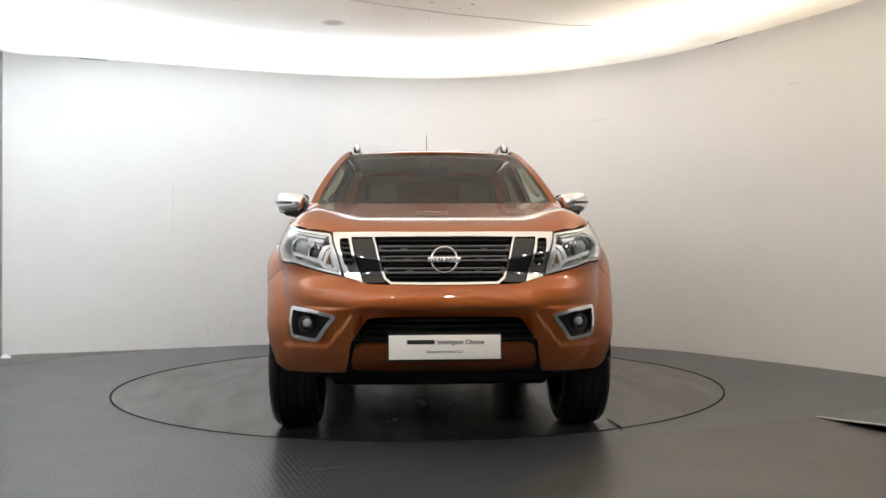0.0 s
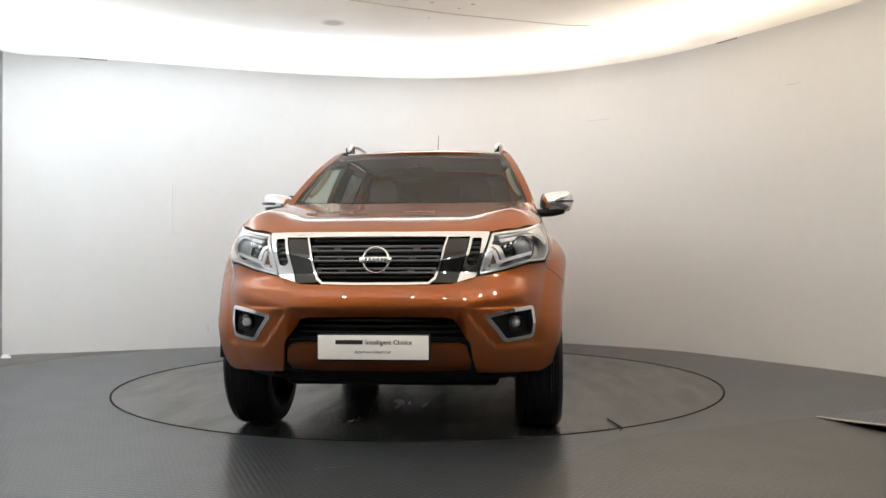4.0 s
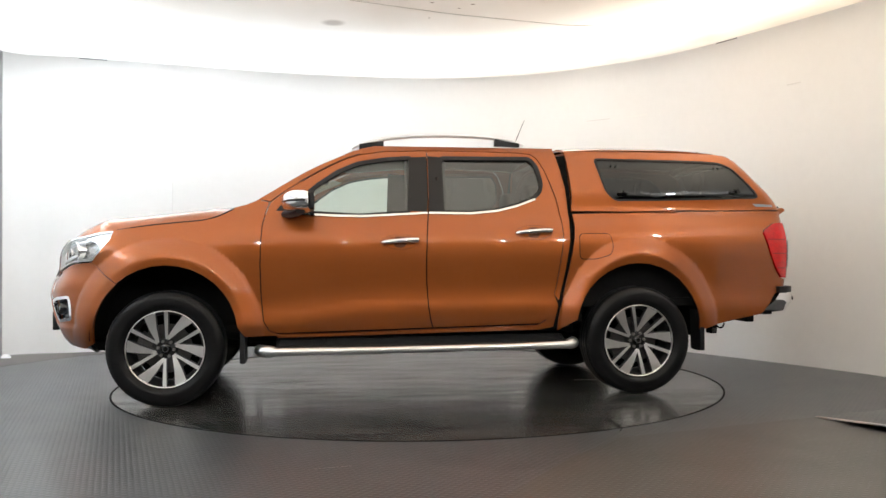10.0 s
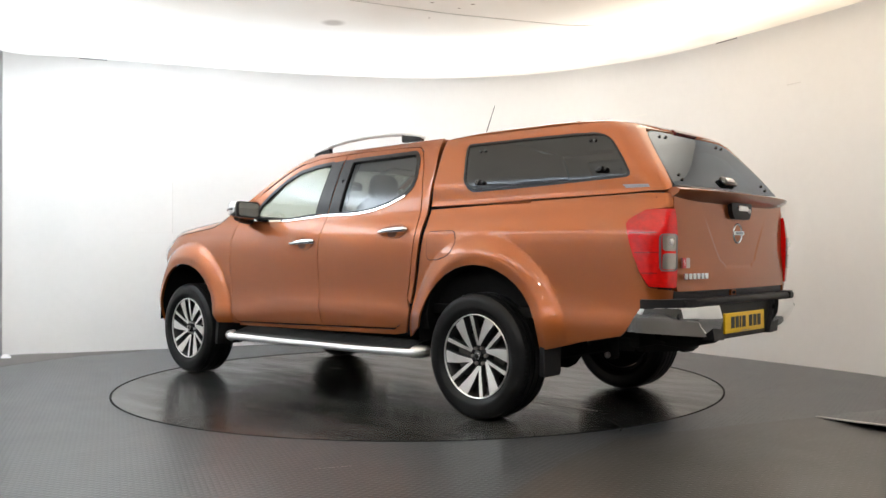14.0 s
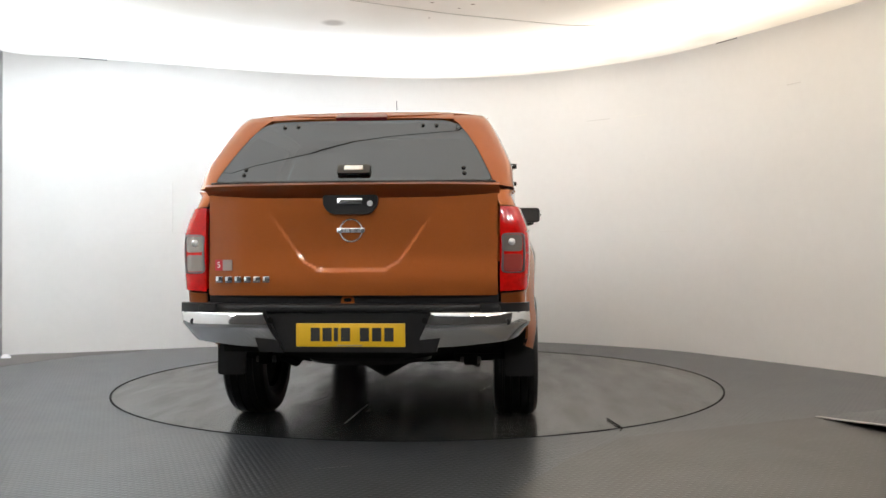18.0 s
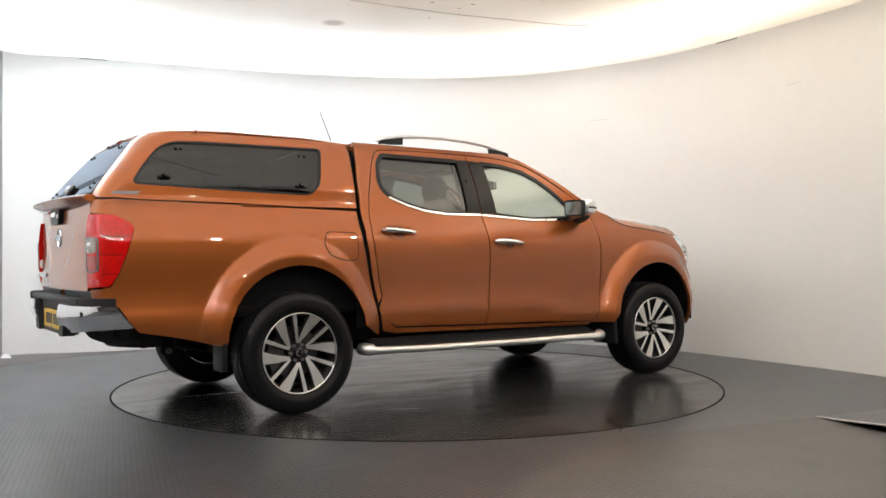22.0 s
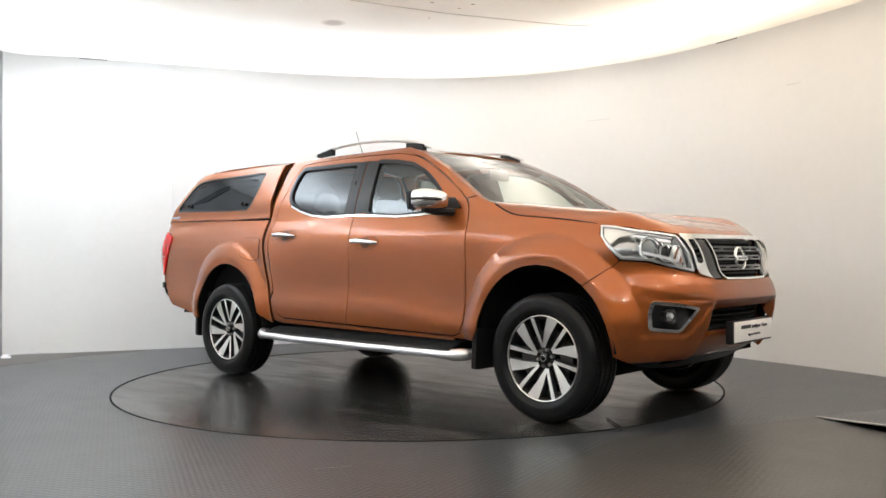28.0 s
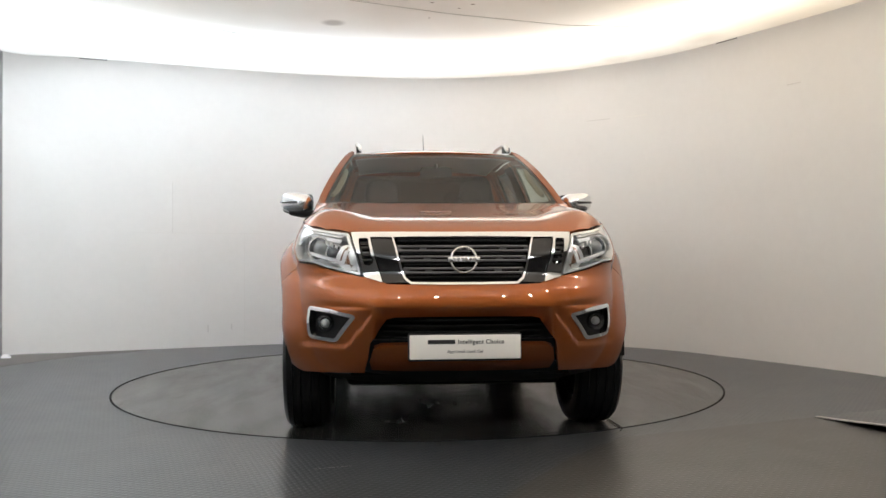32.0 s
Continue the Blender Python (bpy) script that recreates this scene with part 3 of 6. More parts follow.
rear_door_poly = sk(SEAM_B[::-1] + REAR_TOP)
fw, rw = sk(front_window), sk(rear_window)
doors_f = both("front_door", front_door_poly, skin, PAINT, truck, holes=[fw], gap=0.0035, step=0.03, flip=False)
doors_r = both("rear_door", rear_door_poly, skin, PAINT, truck, holes=[rw], gap=0.0035, step=0.03)
for i, mm in enumerate((False, True)):
    for door, ring, pane in ((doors_f[i], fw, GLASS), (doors_r[i], rw, PRIVACY)):
        sheet("window_pane", grown(ring, -0.012), skin, pane, door, step=0.05, thick=0.004, mirror=mm, lift=-0.012).visible_shadow = False
        sheet("window_surround", grown(ring, 0.012), skin, SATIN_BLACK, door, holes=[grown(ring, -0.016)], step=0.03, thick=0.014, mirror=mm, lift=0.003)
    # black film over the pillar between the doors
    sheet("pillar_film", sk([(0.146, 1.640), (0.172, 1.262), (0.056, 1.256), (0.044, 1.648)]), skin, SATIN_BLACK, doors_f[i], step=0.04, thick=0.004, mirror=mm, lift=0.0035)
    sheet("pillar_film", sk([(0.034, 1.650), (0.046, 1.258), (-0.046, 1.256), (-0.047, 1.646)]), skin, SATIN_BLACK, doors_r[i], step=0.04, thick=0.004, mirror=mm, lift=0.0035)
    # bright strip along the belt
    belt = [(0.93, 1.232), (0.70, 1.219), (0.50, 1.215), (0.30, 1.226), (0.056, 1.240)]
    sheet("belt_strip", sk(belt + [(x, z + 0.015) for x, z in belt[::-1]]), skin, CHROME, doors_f[i], step=0.04, thick=0.01, mirror=mm, lift=0.008)
    belt = [(0.046, 1.240), (-0.25, 1.238), (-0.43, 1.257), (-0.57, 1.292), (-0.70, 1.340)]
    sheet("belt_strip", sk(belt + [(x, z + 0.015) for x, z in belt[::-1]]), skin, CHROME, doors_r[i], step=0.04, thick=0.01, mirror=mm, lift=0.008)
    sg = -1 if mm else 1
    for door, hx, hz in ((doors_f[i], 0.250, 1.052), (doors_r[i], -0.668, 1.116)):
        yy = width_at(hx, hz)
        cup = rounded([(hx - 0.145, hz + 0.004), (hx - 0.07, hz + 0.046), (hx + 0.07, hz + 0.044), (hx + 0.145, hz), (hx + 0.06, hz - 0.046), (hx - 0.07, hz - 0.046)], 0.06, 5)
        sheet("handle_bezel", sk(cup), skin, PAINT, door, holes=[sk(grown(cup, -0.007))], step=0.02, thick=0.006, mirror=mm, lift=0.004)
        # ring and cup patch are flat and painted as shade; no hollow is modelled
        sheet("bezel_shade_ring", sk(grown(cup, 0.0035)), skin, HANDLE_SHADE, door, holes=[sk(grown(cup, 0.0003))], step=0.02, thick=0.003, mirror=mm, lift=0.0015)
        cup2 = rounded([(hx - 0.05, hz), (hx - 0.03, hz + 0.036), (hx + 0.03, hz + 0.036), (hx + 0.05, hz), (hx + 0.03, hz - 0.038), (hx - 0.03, hz - 0.038)], 0.03, 4)
        sheet("handle_shade_patch", sk(cup2), skin, HANDLE_SHADE, door, step=0.02, thick=0.006, mirror=mm, lift=0.002)
        bar = tube([(hx + 0.118, yy + 0.006, hz - 0.003), (hx + 0.10, yy + 0.026, hz), (hx + 0.03, yy + 0.036, hz + 0.006), (hx - 0.06, yy + 0.034, hz + 0.012), (hx - 0.115, yy + 0.024, hz + 0.012), (hx - 0.124, yy + 0.004, hz + 0.011)],
                   [0.011, 0.014, 0.016, 0.018, 0.019, 0.016], 12)
        part("door_handle", flipped(bar) if mm else bar, CHROME, door, "polished chrome door handle")

# fenders, sills, pillars and rear quarters
arch_f = arch(FRONT_X - 0.006, 0.42)
fender = sk([(2.08, 1.132)] + HOOD_CUT[1:] + [(1.25, 1.304), (1.176, 1.336), (1.104, 1.318)] + DOOR_FRONT[::-1][1:] + [(1.05, 0.44), (1.255, 0.44)] + arch_f[::-1][1:-5]
            + [(2.045, 0.79), (2.12, 0.845), (2.215, 0.925), (2.15, 1.01), (2.10, 1.07)])
fenders = both("front_fender", fender, skin, PAINT, truck, gap=0.003, step=0.016)
both("side_sill", sk([(1.06, 0.452), (0.5, 0.46), (0.03, 0.473), (-0.69, 0.489), (-0.745, 0.52), (-0.775, 0.60), (-0.80, 0.70), (-0.835, 0.62), (-0.80, 0.47), (-0.70, 0.452), (1.05, 0.425)]),
     skin, PAINT, truck, gap=0.003)
both("roof_side", sk([(1.096, 1.322)] + DOOR_TOP_F + [(0.036, 1.693)] + REAR_TOP[:3] + [(-0.80, 1.70), (-0.80, 1.728), (0.40, 1.728), (0.50, 1.700)] + PILLAR[::-1]), skin, PAINT, truck, gap=0.002, step=0.025)
both("cab_quarter", sk(REAR_TOP[2:12] + [(-0.80, 0.70)] + [(-0.84, 0.65)] + CAB_REAR[::-1][2:] + [(-0.878, 1.728), (-0.78, 1.728)]), skin, PAINT, truck, gap=0.003)

def lamp_u(x, z):
    """Skin coordinates near the tail corner, by x."""
    lo, hi = NOSE_X - TAIL_X - 0.1, NOSE_X - TAIL_X + TAIL_LEN
    for _ in range(40):
        u = (lo + hi) / 2
        if skin(u, z)[0] > x:
            lo = u
        else:
            hi = u
    return (u, z)


# bed sides with the outline of the filler flap
arch_r = arch(REAR_X, 0.44)
bed = sk(BED_FRONT + [(-0.832, 0.52), (-0.825, 0.44)] + arch_r[1:] + [(-1.90, 0.44), (-2.10, 0.492), (-2.28, 0.526)])
bed += [at_x(-2.335, 0.536), lamp_u(-2.400, 0.610), lamp_u(-2.445, 0.680), at_tail(0.790, 0.692), at_tail(0.709, 0.70), at_tail(0.709, 0.778), at_tail(0.80, 0.785)]


lamp_edge = [lamp_u(-2.488, 0.795), lamp_u(-2.445, 0.865), lamp_u(-2.40, 0.985), lamp_u(-2.362, 1.112), lamp_u(-2.372, 1.135), lamp_u(-2.40, 1.155), lamp_u(-2.46, 1.185)]
bed += lamp_edge + [at_tail(0.78, 1.19), at_tail(0.706, 1.195), at_tail(0.706, 1.272), at_tail(0.78, 1.277), at_x(-2.30, 1.275), at_x(-1.77, 1.268), at_x(-1.39, 1.258)]
bed[0] = at_x(-0.957, 1.250)
beds = both("bed_side", bed, skin, PAINT, truck, gap=0.003, step=0.017)
flap = rounded([(-0.990, 1.105), (-1.205, 1.108), (-1.226, 1.03), (-1.20, 0.965), (-1.10, 0.935), (-0.990, 0.935)], 0.03, 5)
both("filler_flap", sk(flap), skin, PAINT, truck, step=0.014, thick=0.003, lift=0.0030)
both("flap_groove", sk(grown(flap, 0.0045)), skin, UNDER, truck, holes=[sk(grown(flap, -0.0005))], step=0.014, thick=0.002, lift=0.0012)
for mm in (False, True):
    lamp = [at_tail(0.703, 0.785)] + lamp_edge + [at_tail(0.78, 1.188)] + [at_tail(0.703, z) for z in (1.192, 1.15, 1.10, 1.04, 0.98, 0.92, 0.86)]
    tl = sheet("tail_lamp", lamp, skin, RED_LENS, truck, step=0.025, thick=0.03, gap=0.003, mirror=mm, lift=0.010, label="red tail lamp with clear indicator and reversing lenses")
    for z0, z1, mat in ((0.976, 1.054, SMOKE_LENS), (0.884, 0.964, PINK_LENS if mm else SMOKE_LENS)):
        w = rounded([at_tail(0.722, z0), at_tail(0.806, z0), at_tail(0.806, z1), at_tail(0.722, z1)], 0.012, 3)
        sheet("lamp_lens", w, skin, mat, tl, step=0.02, thick=0.006, mirror=mm, lift=0.013)
        for k in range(4):
            zr = z0 + 0.014 + k * 0.017
            rib = [at_tail(0.730, zr), at_tail(0.798, zr), at_tail(0.798, zr + 0.004), at_tail(0.730, zr + 0.004)]
            sheet("lens_rib", rib, skin, mat, tl, step=0.03, thick=0.003, mirror=mm, lift=0.0165)
    for za, zb in ((0.862, 0.868), (0.966, 0.972), (1.064, 1.070)):
        x0 = -2.466 + 0.33 * (za - 0.84)
        rib = [lamp_u(x0, za), lamp_u(x0 - 0.05, za), at_tail(0.82, za), at_tail(0.82, zb), lamp_u(x0 - 0.05, zb), lamp_u(x0, zb)]
        sheet("lamp_rib", rib, skin, DARK_RED, tl, step=0.03, thick=0.003, mirror=mm, lift=0.012)
    for z in (1.02,):
        p = skin(*at_tail(0.764, z))
        sg = -1 if mm else 1
        part("lamp_bulb", moved(lathe([(0.0, 0.010), (0.010, 0.009), (0.017, 0.004), (0.018, -0.004)], 16), Matrix.Translation((p[0] - 0.012, sg * p[1], z)) @ pose(0, 0, 0, 0, 0, 90)), SATIN, tl)
    w = rounded([at_tail(0.712, 0.874), at_tail(0.814, 0.874), at_tail(0.814, 1.062), at_tail(0.712, 1.062)], 0.02, 3)
    sheet("lens_frame", w, skin, GREY_BARS, tl, holes=[grown(w, -0.006)], step=0.02, thick=0.006, mirror=mm, lift=0.0145)

# dark inner shell behind the seams; its black puts their shade into colour
inner = [at_x(1.25, 0.46), at_x(1.25, 1.20), at_x(0.9, 1.215), at_x(-0.9, 1.215), at_x(-0.95, 1.20), at_x(-0.90, 0.46)]
both("seam_shade_shell", inner, skin, UNDER, truck, step=0.07, thick=0.004, lift=-0.030)
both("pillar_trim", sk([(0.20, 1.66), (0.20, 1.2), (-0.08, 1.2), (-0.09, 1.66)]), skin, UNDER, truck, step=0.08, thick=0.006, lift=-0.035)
# black backing that makes the gap between cab and bed look shaded
both("cab_gap_shade", sk([(-0.84, 1.70), (-1.0, 1.70), (-1.0, 0.50), (-0.80, 0.50)]), skin, UNDER, truck, step=0.06, thick=0.004, lift=-0.045)

# ---- bonnet, roof, screens
ridge = smooth_curve((2.48, 1.074), (2.42, 1.100), (2.30, 1.140), (2.15, 1.168), (2.0, 1.188), (1.84, 1.213), (1.60, 1.248), (1.36, 1.284), (1.15, 1.312))
bonnet_rim = smooth_curve((0.0, 2.474), (0.14, 2.471), (0.30, 2.460), (0.44, 2.432), (0.56, 2.382), (0.68, 2.285), (0.765, 2.175), (0.812, 2.083), (0.86, 1.98))
rim_z = smooth_curve((0.0, 1.071), (0.30, 1.072), (0.56, 1.077), (0.68, 1.093), (0.765, 1.114), (0.812, 1.131), (0.86, 1.14))
shoulder = smooth_curve((1.30, 0.0), (1.50, 0.012), (1.70, 0.019), (1.90, 0.027), (2.05, 0.034), (2.16, 0.034), (2.26, 0.024), (2.40, 0.010))
cut_z = smooth_curve(*HOOD_CUT)


def cut_y(x):
    """Half width of the seam between bonnet and fender."""
    return skin(*at_x(min(x, 2.08), cut_z(min(x, 2.08))))[1] - 0.003


CUT_Y = smooth_curve(*[(1.30 + 0.06 * k, cut_y(1.30 + 0.06 * k)) for k in range(14)])


def bonnet_skin(x, y):
    """The bonnet: raised shoulders beside a shallow valley, rolled down to its seams and its front rim."""
    a = abs(y)
    z1 = ridge(x) + shoulder(max(x, 1.3)) * ease(0.40, 0.66, a)
    if a > 0.62 and x < 2.3:
        e = CUT_Y(min(x, 2.08))
        w = min(1.3, (a - 0.62) / (e - 0.62)) ** 2.2
        z1 += (cut_z(max(1.32, min(x, 2.08))) - z1) * w * ease(2.3, 2.1, x)
    d = bonnet_rim(a) - x
    z2 = rim_z(a) + 1.15 * d - 1.2 * max(0.0, d) ** 2 if d < 0.4 else 9.0
    k = 0.060
    h = max(0.0, k - abs(z1 - z2)) / k
    return (x, y, min(z1, z2) - h * h * k * 0.25)


front_edge = [(bonnet_rim(y), y) for y in (0.0, 0.14, 0.30, 0.44, 0.56, 0.68, 0.765, 0.812)]
side_edge = [(x, CUT_Y(x)) for x in (2.02, 1.95, 1.86, 1.77, 1.67, 1.59, 1.515, 1.46, 1.42, 1.37, 1.33)]
back_edge = [(1.300, 0.755), (1.312, 0.66), (1.328, 0.55), (1.348, 0.35), (1.360, 0.18), (1.364, 0.0)]
half = front_edge + side_edge + back_edge
bonnet_poly = half + [(x, -y) for x, y in half[::-1][1:-1]]
bonnet = sheet("bonnet", bonnet_poly, bonnet_skin, PAINT, truck, step=0.03, thick=0.03)
# black tubes laid in the bonnet seams draw the shade of the gaps
for sg in (1, -1):
    part("bonnet_gap_shade", tube([(x, sg * (CUT_Y(x) + 0.001), cut_z(x) - 0.006) for x in (2.06, 1.95, 1.86, 1.77, 1.67, 1.59, 1.515, 1.46, 1.42, 1.37, 1.33)], 0.0062, 8), UNDER, truck)
# cowl with wiper arms below the windscreen
cowl_poly = [(1.325, 0.68), (1.342, 0.5), (1.362, 0.3), (1.376, 0.0)]
cowl_poly = cowl_poly + [(x, -y) for x, y in cowl_poly[::-1][1:]]
cowl_poly += [(x - 0.16, y) for x, y in cowl_poly[::-1]]
sheet("cowl", cowl_poly, lambda x, y: (x, y, 1.268 - 0.02 * y * y + 0.1 * (1.3 - x)), BLACK, truck, step=0.05, thick=0.01)
for wy, rz in ((0.02, 0), (-0.52, 0)):
    part("wiper", tube([(1.295, wy + 0.56, 1.287), (1.315, wy + 0.30, 1.285), (1.328, wy, 1.280), (1.31, wy - 0.06, 1.268)], [0.006, 0.008, 0.009, 0.012], 8), BLACK, truck)

roof_line = smooth_curve((0.66, 1.672), (0.60, 1.697), (0.50, 1.720), (0.30, 1.744), (0.0, 1.760), (-0.30, 1.762), (-0.60, 1.756), (-0.88, 1.742))


def roof_skin(x, y):
    a = abs(y) / 0.60
    return (x, y, roof_line(x) - 0.026 * a * a - 0.022 * a ** 6)


half = [(0.612, 0.0), (0.606, 0.25), (0.590, 0.42), (0.556, 0.560), (0.51, 0.594), (0.40, 0.602), (-0.88, 0.602), (-0.89, 0.5), (-0.895, 0.0)]
sheet("roof_panel", half + [(x, -y) for x, y in half[::-1][1:-1]], roof_skin, PAINT, truck, step=0.04, thick=0.03)

pillar_x = smooth_curve(*[(z, x) for x, z in PILLAR])


def screen_skin(s, t):
    """Windscreen: s across from -1 to 1, t from the foot (0) to the top (1)."""
    z = 1.300 + t * (1.69 - 1.300)
    w = width_at(pillar_x(z), z) - 0.003
    bow = 0.085 - 0.035 * t
    return (pillar_x(z) - 0.002 + bow * (1 - abs(s) ** 2.2), s * w, z - 0.030 * (1 - t) * (1 - s * s) + 0.006 * t * (1 - s * s))


screen_poly = rounded([(-0.945, -0.02), (0.945, -0.02), (0.925, 0.985), (-0.925, 0.985)], 0.04, 4)
ws = sheet("windscreen", screen_poly, screen_skin, SCREEN, truck, step=0.06, thick=0.004)
ws.visible_shadow = False
sheet("screen_band", grown(screen_poly, -0.001), screen_skin, SATIN_BLACK, ws, holes=[rounded([(-0.925, 0.04), (0.925, 0.04), (0.905, 0.955), (-0.905, 0.955)], 0.06, 4)], step=0.05, thick=0.003, lift=-0.005)
for mm in (False, True):
    sheet("pillar_face", [(0.950, -0.03), (1.0, -0.03), (1.0, 1.0), (0.93, 1.0)], screen_skin, PAINT, truck, step=0.03, thick=0.012, mirror=mm)
# dark drip strip on the pillar
both("drip_strip", sk([(x, z + 0.0035) for x, z in DOOR_TOP_F[1:5]] + [(x, z + 0.0065) for x, z in DOOR_TOP_F[1:5][::-1]]), skin, SATIN_BLACK, truck, step=0.03, thick=0.006, lift=0.004)

# ---- roof rails and aerial
for sy in (1, -1):
    pts = [(0.55, 1.712), (0.50, 1.735), (0.40, 1.765), (0.28, 1.787), (0.10, 1.803), (-0.12, 1.810), (-0.32, 1.806), (-0.48, 1.794), (-0.60, 1.772), (-0.67, 1.752)]
    bm = tube([(x, sy * (0.555 - 0.03 * ease(0.2, 0.6, x)), z) for x, z in pts], [0.009, 0.016, 0.018, 0.017, 0.016, 0.016, 0.016, 0.017, 0.016, 0.009], 12, flat=0.8)
    rail = part("roof_rail", bm, RAIL, truck, "satin silver roof rail with black feet")
    for xa, xb, za in ((0.50, 0.33, 1.778), (-0.46, -0.64, 1.798)):
        zt = [(xa, roof_line(xa) - 0.02), (xb, roof_line(xb) - 0.02), (xb, 1.760 if xb < 0 else 1.772), (xa, 1.742 if xa > 0 else 1.790)]
        part("rail_foot", moved(slab(zt, -0.017, 0.017, 0.004), Matrix.Translation((0, sy * (0.553 - (0.015 if xa > 0 else 0)), 0))), BLACK, rail)
aerial = part("aerial", tube([(-0.705, 0.0, 1.757), (-0.725, 0, 1.80), (-0.82, 0, 2.02)], [0.006, 0.0035, 0.002], 8), BLACK, truck, "thin black whip aerial")
part("aerial_base", tube([(-0.70, 0, 1.748), (-0.703, 0, 1.762), (-0.708, 0, 1.772)], [0.030, 0.024, 0.010], 14), BLACK, aerial)

# ---- door mirrors
for sy in (1, -1):
    mirror = tagged(new("door_mirror"), "chrome-capped door mirror with black base")
    mirror.parent = truck
    bm = bmesh.new()
    bmesh.ops.create_uvsphere(bm, u_segments=28, v_segments=18, radius=1.0)
    for v in bm.verts:
        x, y, z = v.co
        q = lambda c, e: math.copysign(abs(c) ** e, c)
        x, y, z = q(x, 0.75), q(y, 0.62), q(z, 0.62)
        x = min(x, 9) if x > 0 else x * 0.35
        v.co = Vector((0.872 + x * (0.140 - 0.035 * y), sy * (0.940 + 0.108 * y), 1.312 + 0.066 * z + 0.010 * y + (0.010 * x if z > 0 else 0)))
    if sy < 0:
        bmesh.ops.reverse_faces(bm, faces=bm.faces[:])
    cap = part("mirror_cap", bm, BADGE, mirror, "satin chrome mirror cap")
    bm = tube([(0.985, sy * 0.80, 1.236), (0.965, sy * 0.85, 1.236), (0.93, sy * 0.91, 1.242), (0.90, sy * 0.98, 1.252)], [0.046, 0.042, 0.044, 0.034], 12, flat=0.6)
    part("mirror_base", bm, BLACK, mirror)
    bm = tube([(1.012, sy * 0.93, 1.312), (1.000, sy * 0.975, 1.314), (0.97, sy * 1.022, 1.316), (0.92, sy * 1.046, 1.318), (0.87, sy * 1.049, 1.318)], 0.008, 8)
    part("mirror_repeater", bm, GLOSS_BLACK, mirror)
    part("mirror_rim", moved(slab(rounded([(-0.10, -0.062), (0.10, -0.055), (0.10, 0.065), (-0.10, 0.062)], 0.03, 5), -0.012, 0.012, 0.004, "yz"), Matrix.Translation((0.826, sy * 0.94, 1.312))), BLACK, mirror)
    part("mirror_glass", moved(slab(rounded([(-0.088, -0.05), (0.088, -0.044), (0.088, 0.054), (-0.088, 0.05)], 0.025, 5), -0.002, 0.002, 0, "yz"), Matrix.Translation((0.813, sy * 0.94, 1.312))), MIRROR, mirror)
    sail = [(1.06, 1.262), (0.915, 1.250), (0.905, 1.335), (1.0, 1.33)]
    sheet("mirror_sail", sk(sail), skin, BLACK, mirror, step=0.04, thick=0.006, mirror=sy < 0, lift=0.006)

# ---- front bumper
seam_l = [(2.045, 0.79), (2.12, 0.845), (2.215, 0.925)]
arch_low = arch(FRONT_X - 0.006, 0.42)[:6]
fog_hole = rounded([at_y(0.520, 0.668), at_y(0.640, 0.693), at_y(0.752, 0.708), at_y(0.762, 0.640), at_y(0.752, 0.556), at_y(0.615, 0.540)], 0.022, 4)
MID = -NOSE_LEN
outline = [(MID, 0.662), at_y(0.20, 0.661), at_y(0.335, 0.659), at_y(0.372, 0.650), at_y(0.425, 0.570), at_y(0.452, 0.535), at_y(0.462, 0.46), at_y(0.480, 0.382)] + [at_y(0.70, 0.374), at_x(2.25, 0.372), at_x(2.19, 0.408)] + sk(arch_low[1:]) \
    + [at_x(x, z) for x, z in seam_l] + [at_y(0.74, 0.915), at_y(0.62, 0.882), at_y(0.50, 0.858), at_y(0.395, 0.834), at_y(0.37, 0.822), at_y(0.25, 0.818), (MID, 0.816)]
outline = whole(outline[1:-1])


def bumper_skin(u, z):
    """Nose skin with the cheeks beside the mouth set back."""
    x, yy, zz = skin(u, z)
    y = abs(yy)
    edge = 0.445 + 0.80 * max(0.0, 0.670 - z)
    roof = 0.684 + 0.19 * (y - 0.477)
    cheek = ease(edge - 0.010, edge + 0.012, y) * (1 - ease(0.755, 0.83, y)) * ease(roof + 0.050, roof - 0.020, z) * ease(0.495, 0.535, z)
    lip = (1 - ease(0.46, 0.535, z)) * (1 - ease(0.35, 0.48, y)) * 0.012
    brow = 0.75 * max(0.0, 0.709 - z) * (1 - ease(0.38, 0.44, y)) * ease(0.50, 0.60, z)
    bend = 0.014 * min(1.0, max(0.0, y - 0.43 + 0.28 * (z - 0.709)) / 0.10) * (1 - ease(0.55, 0.80, y)) * ease(0.690, 0.715, z)
    return (x - 0.013 * cheek - lip - brow - bend, yy, zz)


other_fog = [(-2 * NOSE_LEN - u, z) for u, z in fog_hole[::-1]]
bump = sheet("front_bumper", outline, bumper_skin, PAINT, truck, holes=[fog_hole, other_fog], step=0.012, gap=0.0015, thick=0.022)
